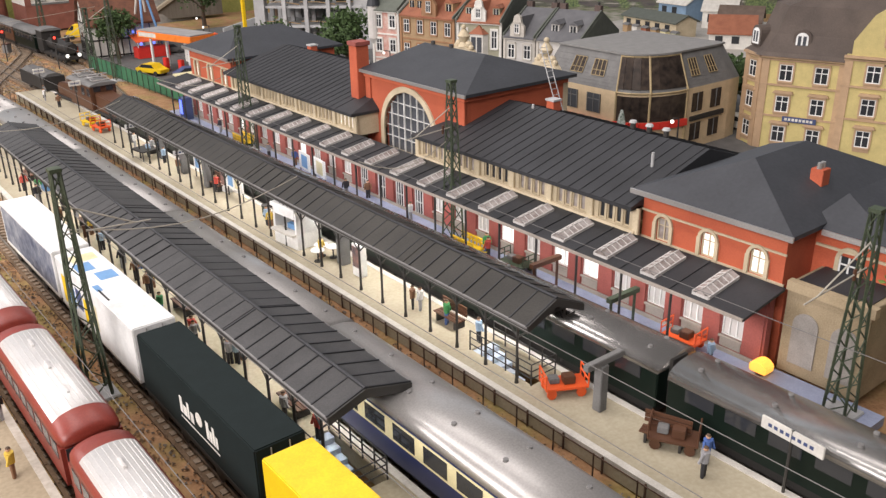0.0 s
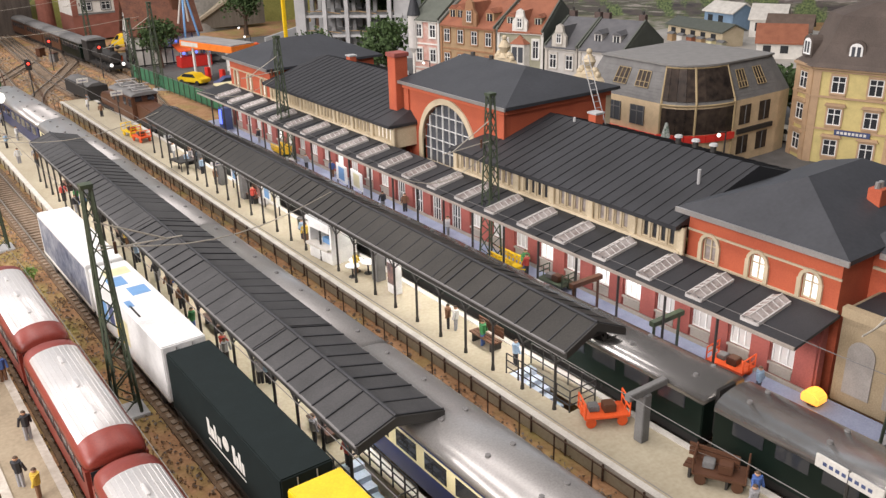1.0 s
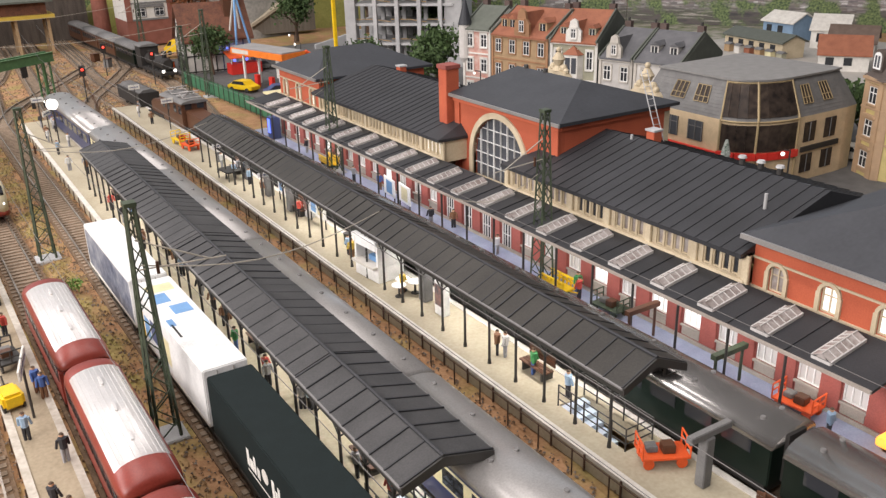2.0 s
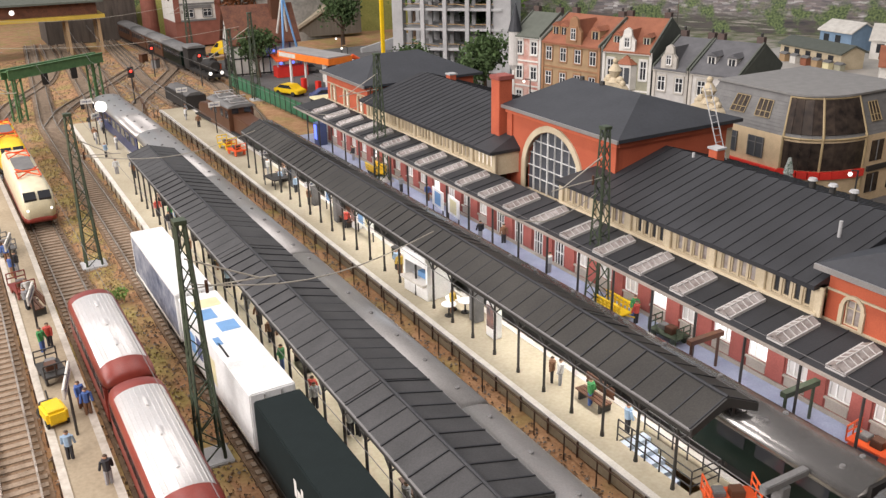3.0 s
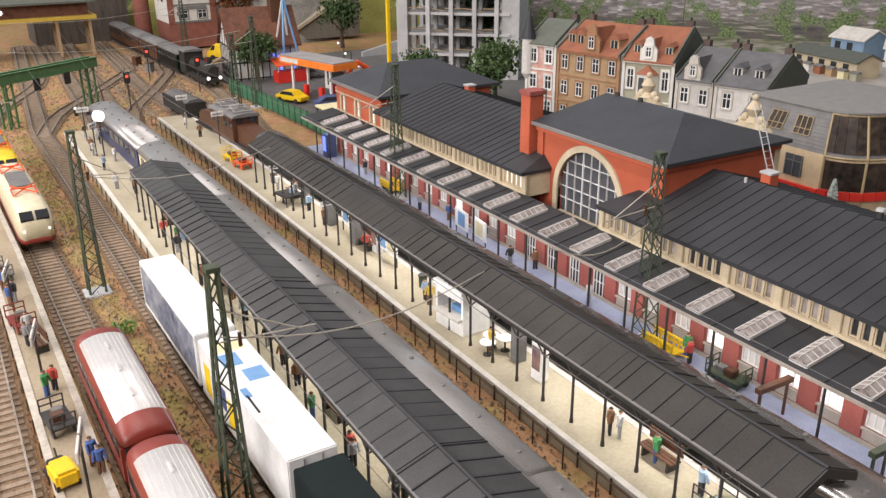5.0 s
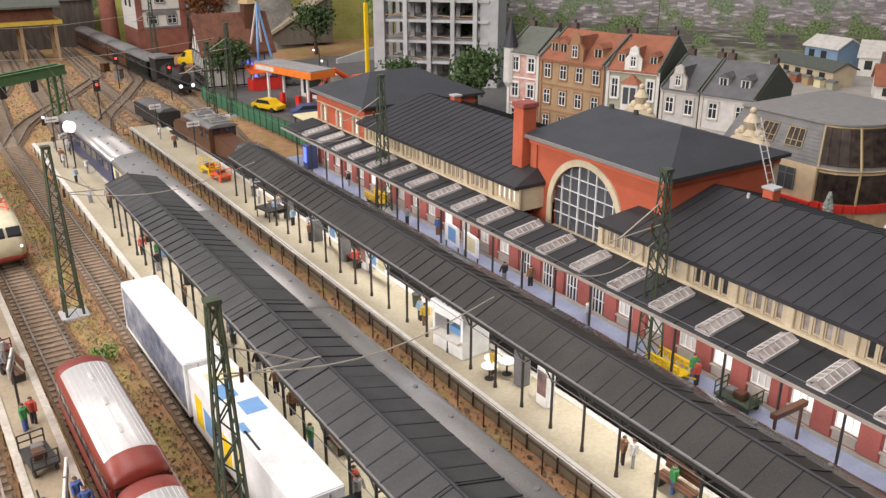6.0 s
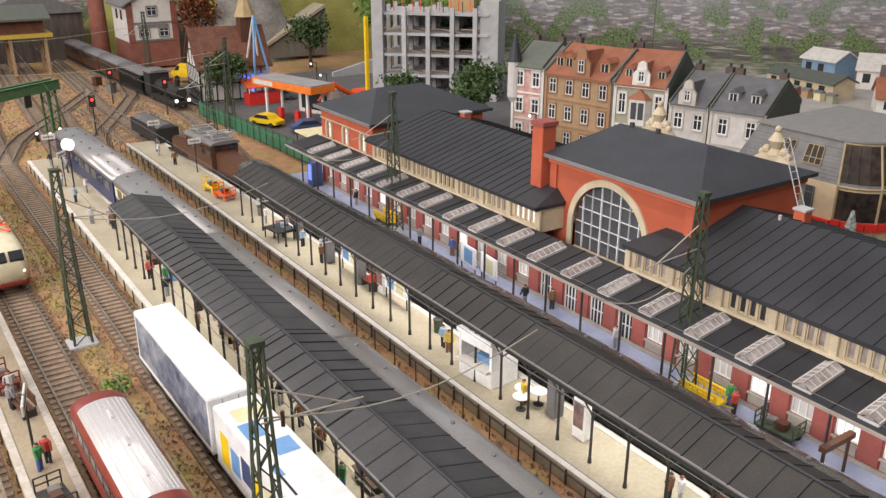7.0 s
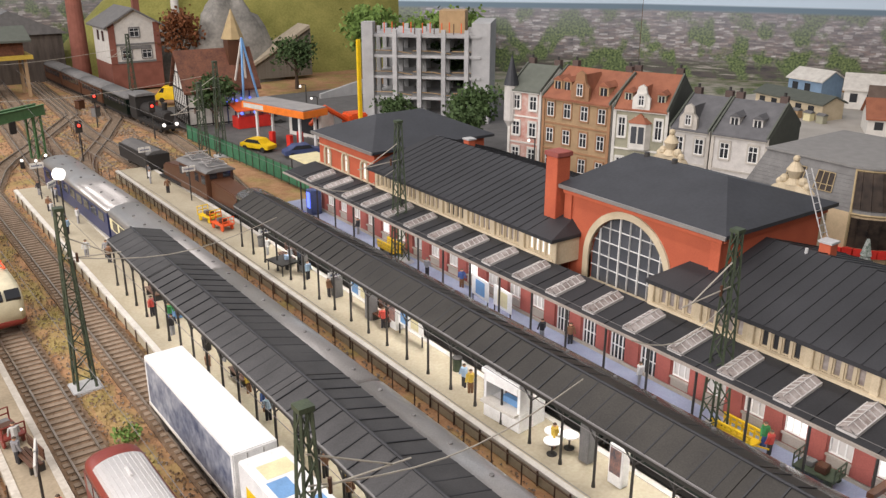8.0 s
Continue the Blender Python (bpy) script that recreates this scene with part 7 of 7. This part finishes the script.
for y in (6.5, 8.8):
    ad = thing("billboard", "white advertising board on the house platform", "billboard", (24.0, y + 0.4, 0.45), 84)
    part("board", box(B(), -1.0, -0.05, 0.5, 1.0, 0.05, 1.9), WHITEBOX, ad, bevel=0.02)
    part("picture", box(B(), -0.6, 0.052, 0.7, 0.5, 0.065, 1.7), SKYBLUE if y > 7 else CREAM, ad)
    for s in (-0.9, 0.9):
        part("leg", rod(B(), (s, 0, 0), (s, 0, 0.6), 0.05), IRON, ad)
bb = thing("blue_machine", "glowing blue drinks machine at the platform end", "vending machine", (24.4, 33.4, 0.45))
part("cabinet", box(B(), -0.5, -0.5, 0, 0.5, 0.5, 2.2), NAVYPRINT, bb, bevel=0.04)
part("front_panel", box(B(), -0.53, -0.3, 0.6, -0.502, 0.3, 2.0), GLOWBLUE, bb)
tent = thing("sun_awning", "flat cream awning beside the petrol station", "awning", (29.8, 43.8, 0.2))
part("cloth", box(B(), -1.6, -2.2, 2.2, 1.6, 2.2, 2.42), CREAM, tent, bevel=0.06)
for sx in (-1.4, 1.4):
    for sy in (-2, 2):
        part("pole", rod(B(), (sx, sy, 0), (sx, sy, 2.2), 0.06), IRON, tent)


def cafe_table(x, y, z, top_m, label, r=0.42, h=0.75):
    t_ = thing("standing_table", label, "table", (x, y, z), 0, "platform tables")
    part("tabletop", rod(B(), (0, 0, h - 0.05), (0, 0, h), r, n=14), top_m, t_)
    part("pedestal", rod(B(), (0, 0, 0.04), (0, 0, h - 0.05), 0.05, n=8), IRON, t_)
    part("foot", rod(B(), (0, 0, 0), (0, 0, 0.04), r * 0.6, n=12), IRON, t_)


for x, y in ((16.2, -6.3), (16.6, -7.0), (15.6, -6.9)):
    cafe_table(x, y, 0.8, WHITEBOX, "small round white snack table by the kiosk")
dt = thing("dark_stand", "low black square display stand under the canopy", "stand", (15.7, 21.5, 0.8), 8)
part("top", box(B(), -0.75, -1.0, 0.72, 0.75, 1.0, 0.82), CHASSIS, dt, bevel=0.02)
for sx in (-0.65, 0.65):
    for sy in (-0.9, 0.9):
        part("leg", rod(B(), (sx, sy, 0), (sx, sy, 0.72), 0.05), IRON, dt)
for y in (-3.0, 14.0, 24.6):
    hs = thing("hanging_sign", "small white sign hung under the canopy beam", "sign", (15.9, y, 0.8), 0, "hanging signs")
    part("board", box(B(), -0.55, -0.06, 1.95, 0.55, 0.06, 2.3), WHITEBOX, hs, bevel=0.02)
    for k in range(3):
        part("lettering_bar", box(B(), -0.4 + k * 0.27, -0.07, 2.06, -0.2 + k * 0.27, -0.061, 2.18), NAVYPRINT, hs)
    for sx in (-0.4, 0.4):
        part("hanger", rod(B(), (sx, 0, 2.3), (sx, 0, 2.95), 0.02), IRON, hs)
for x, y, c, n in ((16.6, 27.2, SHINGLE, "grey"), (6.6, 12.6, CHASSIS, "black"), (16.9, 2.2, MASTGREEN, "green")):
    lb = thing("litter_bin", n + " cylindrical litter bin on the platform", "litter bin", (x, y, 0.8), 0, "litter bins")
    part("drum", rod(B(), (0, 0, 0), (0, 0, 0.75), 0.24, 0.27, n=12), c, lb)
    part("rim", rod(B(), (0, 0, 0.75), (0, 0, 0.8), 0.3, n=12), IRON, lb)


# model figures: one plain mesh each
def figure_mesh(name, seat=False):
    bm = B()
    for s in (-0.11, 0.11):
        if seat:
            rod(bm, (s, 0, 0.5), (s, -0.4, 0.5), 0.1)
            rod(bm, (s, -0.4, 0.5), (s, -0.42, 0.05), 0.09)
        else:
            rod(bm, (s, 0, 0), (s * 0.9, 0, 0.86), 0.09, 0.12)
    z = 0.5 if seat else 0.84
    rod(bm, (0, 0, z), (0, 0, z + 0.62), 0.19, 0.23, n=8)
    for s in (-1, 1):
        rod(bm, (s * 0.26, 0, z + 0.58), (s * 0.33, -0.14, z + 0.05), 0.075)
    ball(bm, (0, 0, z + 0.8), 0.14, 8)
    return bm


DRESS = [tone("figure_" + n, c) for n, c in (("blue", (0.06, 0.12, 0.33)), ("grey", (0.3, 0.3, 0.31)), ("brown", (0.2, 0.1, 0.05)), ("white", (0.6, 0.6, 0.58)), ("green", (0.05, 0.25, 0.08)), ("red", (0.5, 0.07, 0.05)), ("black", (0.03, 0.03, 0.035)), ("pale_blue", (0.3, 0.42, 0.55)), ("yellow", (0.6, 0.42, 0.06)))]
SKIN, HAIR = tone("figure_skin", (0.55, 0.32, 0.2)), tone("figure_hair", (0.08, 0.05, 0.03))
STAND = []
for k, m in enumerate(DRESS):
    me = mesh_of("model_figure", figure_mesh("f"), m)
    me.materials.append(DRESS[(2, 6, 6, 1, 0, 6, 1, 6, 2)[k]])
    me.materials.append(SKIN)
    me.materials.append(HAIR)
    for p in me.polygons:
        z = p.center.z / U
        p.material_index = 1 if z < 0.8 else 3 if z > 1.68 else 2 if z > 1.47 else 0
    STAND.append(me)
WORDS = ("blue", "grey", "brown", "white", "green", "red", "black", "pale blue", "yellow")


def figure(x, y, z, k, rz=0):
    o = new("model_figure", STAND[k])
    o.matrix_world = at(x, y, z, rz) @ Matrix.Scale(0.78, 4)
    tagged(o, "small painted standing figurine in " + WORDS[k] + " clothes", "figurine", "model figures")


for x, y, k in ((-4.5, -10.2, 7), (-3.4, -12.8, 6), (-3.3, -7.0, 0), (-3.5, -6.2, 0), (-4.4, 0.6, 4), (-4.0, 1.0, 5), (-4.6, 6.6, 1), (-4.4, 8.0, 3), (-4.9, 12.4, 0), (-4.6, 13.0, 6), (-5.0, 15.2, 0), (-5.2, 19.5, 1), (-5.4, 22.4, 6), (-4.3, -16.0, 6), (-3.9, -17.2, 8), (-4.8, -21.8, 8)):
    figure(x, y, 0.8, k, rng.uniform(0, 360))
rg = random.Random(11)
for i in range(26):
    figure(5.5 + rg.uniform(0, 1.6), rg.uniform(-24, 25), 0.8, rg.choice((0, 1, 1, 2, 2, 3, 4, 7, 8, 5, 6)), rg.uniform(0, 360))
for i in range(10):
    figure(4.9 + rg.uniform(0, 1.8), rg.uniform(30, 53), 0.8, rg.choice((8, 1, 2, 6, 3, 7)), rg.uniform(0, 360))
for x, y, k in ((16.2, -15.6, 2), (16.4, -16.0, 3), (16.5, -18.1, 4), (16.5, -20.6, 7), (16.0, -0.2, 8), (16.1, 0.5, 7), (16.0, -6.6, 8), (16.5, 9.2, 5), (16.1, 15.4, 2), (16.4, 19.0, 7), (16.0, 21.5, 7), (16.2, -33.8, 1), (16.9, -33.4, 0), (16.7, 22.4, 1), (16.2, 25.2, 3), (15.7, 46.0, 2), (15.9, 52.3, 1), (15.4, 50.2, 3)):
    figure(x, y, 0.8, k, rg.uniform(0, 360))
for x, y, k in ((23.8, -12.8, 5), (24.2, -12.2, 4), (24.0, -4.6, 3), (24.4, 1.2, 2), (23.4, 2.6, 6), (24.4, 12.0, 0), (23.7, 15.2, 1), (23.4, -29.0, 7), (24.3, 26.0, 6)):
    figure(x + 0.4, y + 0.3, 0.45, k, rg.uniform(0, 360))
for i in range(18):
    figure(rg.uniform(40, 46), rg.uniform(-14, 34), 0.3, rg.randrange(9), rg.uniform(0, 360))

# catenary wires
def wire(points, label="thin grey catenary wire over the tracks", r=0.02, m_=None):
    bm = B()
    rings = [[bm.verts.new((x + dx * r, y + dy * r, z + dz * r)) for dx, dy, dz in ((0.7, 0.7, 1), (-0.7, -0.7, 1), (-0.7, -0.7, -1), (0.7, 0.7, -1))] for x, y, z in points]
    for a, b in zip(rings, rings[1:]):
        for i in range(4):
            bm.faces.new([a[i], a[(i + 1) % 4], b[(i + 1) % 4], b[i]])
    tagged(part("catenary_wire", bm, m_ or DARKTIN), label, "wire", "catenary wires")


for tr in (T_RED, T_BOX, T_SILVER, T_EMPTY, T_GREEN):
    wire([(polyline_x(tr, y), y, 6.3 + 0.05 * (i % 2)) for i, y in enumerate(range(-58, 110, 12))], r=0.012)
for y, xs, z in ((-12.1, (0.8, 11.9), 8.2), (13.6, (0, 11.9), 7.6), (-9.8, (23.2, 17.0), 7.4), (18.3, (23.2, 16.5), 7.8), (62, (-3.5, 25.8), 8.8), (92, (-3, 24.6), 8.8)):
    n = 9
    wire([(xs[0] + (xs[1] - xs[0]) * k / n, y, z - 1.6 * math.sin(math.pi * k / n) * 0.6) for k in range(n + 1)], "sagging cross-span wire between catenary masts", 0.022, PALEWIRE)

# roof details of the station
lad = thing("ladder", "pale metal ladder leaning on the hall roof", "ladder", (34.6, -7.2, 6.8))
for s in (-0.28, 0.28):
    part("stile", rod(B(), (s, -1.0, 0), (s, 1.0, 4.6), 0.035), CONCRETE, lad)
for k in range(12):
    part("rung", rod(B(), (-0.28, -1.0 + k * 0.17, 0.2 + k * 0.38), (0.28, -1.0 + k * 0.17, 0.2 + k * 0.38), 0.022), CONCRETE, lad)
for k in range(3):
    v = thing("roof_ventilator", "grey round roof ventilator with a pale cap", "ventilator", (33.2, -15.6 - k * 1.25, 7.6), 0, "roof ventilators")
    part("shaft", rod(B(), (0, 0, -0.4), (0, 0, 0.35), 0.17, n=10), IRON, v)
    part("cap", rod(B(), (0, 0, 0.35), (0, 0, 0.48), 0.26, 0.2, n=10), CONCRETE, v)
for x, y, h in ((31.5, -8.6, 1.2), (30.4, 8.2, 1.0), (29.0, -20.5, 0.9), (33, 13, 0.9)):
    c = thing("roof_pipe", "short pale vent pipe on the felt roof", "vent pipe", (x, y, 7.4), 0, "vent pipes")
    part("pipe", rod(B(), (0, 0, -0.4), (0, 0, h * 0.6), 0.09, n=8), CONCRETE, c)
for x, y in ((33.2, -8.8), (32.6, 21.8)):
    c = thing("brick_chimney", "small red chimney with a pale cap on the roof", "chimney", (x, y, 7.2), 0, "small chimneys")
    part("shaft", box(B(), -0.34, -0.34, -0.6, 0.34, 0.34, 0.95), BRICK, c, bevel=0.03)
    part("cap", box(B(), -0.4, -0.4, 0.95, 0.4, 0.4, 1.07), CONCRETE, c)
for x, y in ((37.4, 5.6), (37.6, -3.6)):
    u = thing("stone_urn", "cream carved stone urn over a curved pediment", "urn", (x, y, 8.9), 0, "stone urns")
    part("pediment", prism(B(), [(-1.9, 0)] + [(-1.9 * math.cos(math.pi * k / 10), 0.9 * math.sin(math.pi * k / 10)) for k in range(1, 10)] + [(1.9, 0)], "x", -0.4, 0.4), SAND, u)
    bm = B()
    rod(bm, (0, 0, 0.8), (0, 0, 1.3), 0.7, 0.35, n=12)
    rod(bm, (0, 0, 1.3), (0, 0, 2.0), 0.35, 0.72, n=12)
    rod(bm, (0, 0, 2.0), (0, 0, 2.7), 0.72, 0.25, n=12)
    ball(bm, (0, 0, 2.95), 0.3)
    for s in (-1, 1):
        ball(bm, (0, s * 0.85, 1.1), 0.42)
        ball(bm, (0, s * 1.25, 0.8), 0.34)
    part("urn", bm, SAND, u)
    u.scale = (0.72, 0.72, 0.72)


def street_lamp(x, y, z, h, label="black street lamp with a bright globe"):
    s = thing("street_lamp", label, "street lamp", (x, y, z), 0, "street lamps")
    part("pole", rod(B(), (0, 0, 0), (0, 0, h), 0.09, 0.06), IRON, s)
    part("arm", rod(B(), (0, 0, h), (-0.7, 0, h + 0.15), 0.05), IRON, s)
    part("globe", ball(B(), (-0.8, 0, h - 0.1), 0.15), GLOWWHITE, s)


for x, y in ((43.5, 72), (40.5, 63), (47.0, 30), (46.0, -9.6)):
    street_lamp(x, y, 0.3, 4.6)
xt = thing("fir_tree", "small snow-flecked fir tree before the glass house", "tree", (44.6, -5.2, 0.3))
part("trunk", rod(B(), (0, 0, 0), (0, 0, 1.0), 0.14), BARK, xt)
bm = B()
for k in range(5):
    rod(bm, (0, 0, 0.6 + k * 0.75), (0, 0, 1.7 + k * 0.75), 1.25 - k * 0.22, 0.1, n=9)
part("crown", bm, surface("frosted_needles", (0.03, 0.07, 0.04), (0.6, 0.62, 0.6), scale=4, rough=0.9), xt)
for k, (x, y) in enumerate(((0.2, 6.55), (0.4, -30))):
    tree(x, y, 0.75, 0.7, LEAFLIGHT, "small bright grass tuft beside the track", 60 + k, 160, 0.12, 0.0)

# annex with arches beside the end pavilion
OLDSAND = surface("weathered_sandstone", (0.24, 0.185, 0.11), (0.38, 0.30, 0.19), scale=0.8, rough=0.85)
an = thing("sandstone_annex", "low cream sandstone annex with shaded arch recesses as flat plates", "annex", (0, 0, 0.4))
part("wall", box(B(), 26.0, -34.6, 0, 33, -30.8, 4.4), OLDSAND, an, bevel=0.03)
part("flat_roof", box(B(), 26.3, -34.3, 4.4, 33, -31.0, 4.45), ROOFDARK, an)
part("coping", box(B(), 25.85, -34.8, 4.1, 26.25, -30.8, 4.55), OLDSAND, an)
# grey plates before the wall; their colour imitates the shade of arch recesses
for y in (-33.7, -31.9):
    bm = B()
    prism(bm, [(y - 0.6, 0.6)] + [(y - 0.6 * math.cos(math.pi * k / 10), 2.6 + 0.6 * math.sin(math.pi * k / 10)) for k in range(11)] + [(y + 0.6, 0.6)], "x", 25.93, 25.997)
    part("blind_arch", bm, PLATSIDE, an)

# made-up glowing tubes under the platform roofs, matching the added fill strips
for x, y0, y1, z in ((6.95, -24, 24, 3.8), (17.0, -23, 27, 3.8), (24.0, -29, 33, 4.12)):
    lt = thing("canopy_fill_row", "row of added glowing tubes for the fill light under the platform roof", "lamps", (x, 0, z))
    y = y0
    while y < y1:
        part("lamp_tube", box(B(), -0.05, y, 0, 0.05, y + 1.6, 0.06), GLOWWHITE, lt)
        y += 6.2


# loose stones and dry tufts
def scatter(name, label, material, count, seed, place, low, high, flat):
    rg_, pts, faces = random.Random(seed), [], []
    for _ in range(count):
        x, y, z = place(rg_)
        s_ = rg_.uniform(low, high)
        a = rg_.uniform(0, 6.28)
        base = len(pts)
        for k in range(3):
            pts.append(((x + s_ * math.cos(a + 2.1 * k)) * U, (y + s_ * math.sin(a + 2.1 * k)) * U, (z - 0.02) * U))
        pts.append(((x + rg_.uniform(-0.5, 0.5) * s_) * U, (y + rg_.uniform(-0.5, 0.5) * s_) * U, (z + s_ * flat) * U))
        faces += [(base, base + 1, base + 3), (base + 1, base + 2, base + 3), (base + 2, base, base + 3)]
    me = bpy.data.meshes.new(name)
    me.from_pydata(pts, [], faces)
    me.materials.append(material)
    return tagged(new(name, me), label, "gravel" if flat < 1 else "grass", kind="stuff")


STONE = surface("loose_stone", (0.12, 0.07, 0.038), (0.29, 0.195, 0.12), scale=3, rough=0.95)
STONEGREY = surface("grey_stone", (0.16, 0.13, 0.105), (0.36, 0.30, 0.24), scale=3, rough=0.95)
BEDS = [(T_LEFT, -60, 60), (T_RED, -60, 70), (T_BOX, -60, 70), (T_EMPTY, -60, 70)]


def bed_place(r):
    line, a, b = r.choice(BEDS)
    y = r.uniform(a, b) if r.random() < 0.4 else r.uniform(-30, 30)
    return polyline_x(line, y) + r.gauss(0, 1.15), y, 0.05


scatter("track_gravel", "brown loose gravel along the tracks", STONE, 16000, 3, bed_place, 0.05, 0.12, 0.7)
scatter("shoulder_gravel", "grey-brown loose gravel between tracks and platforms", STONEGREY, 9000, 4, lambda r: (r.choice((r.uniform(-1, 4.0), r.uniform(10.6, 14.0), r.uniform(-9, -4.6))), r.uniform(-40, 60), 0.04), 0.04, 0.11, 0.7)
scatter("dry_tufts", "dry yellow grass tufts between the tracks", GRASS, 2600, 5, lambda r: (0.35 + r.gauss(0, 0.55), r.uniform(-40, 60), 0.05), 0.03, 0.06, 1.8)
scatter("yard_gravel", "brown gravel in the station throat", STONE, 9000, 6, lambda r: (r.uniform(-8, 27), r.uniform(57, 112), -0.02), 0.06, 0.16, 0.7)
scatter("throat_rubble", "dark earth clods and scrap beside the throat tracks", SLEEPER, 2600, 8, lambda r: (r.choice((r.gauss(21.5, 0.7), r.gauss(-6.5, 1.6), r.gauss(14.5, 1.2), r.gauss(28.5, 0.9))), r.uniform(60, 112), -0.02), 0.1, 0.34, 0.6)
rk = random.Random(21)
for x, y, c in ((28.4, 88, BROWN), (29.2, 92, RED), (28.6, 98, SHINGLE), (27.6, 102, BROWN), (-7.6, 84, BROWN), (-6.4, 92, SHINGLE), (-8.0, 97, RED), (-7.2, 76, BROWN), (21.2, 92, SHINGLE), (20.8, 99, BROWN), (27.9, 84.5, ORANGE)):
    cr = thing("freight_crate", "weathered goods crate lying beside the tracks", "crate", (x, y, 0), rk.uniform(0, 90), "goods crates")
    w, h = rk.uniform(0.5, 1.1), rk.uniform(0.7, 1.3)
    part("crate_body", box(B(), -w, -w * 0.7, 0, w, w * 0.7, h), c, cr, bevel=0.04)
    part("crate_lid", box(B(), -w - 0.05, -w * 0.7 - 0.05, h, w + 0.05, w * 0.7 + 0.05, h + 0.08), BROWN, cr)
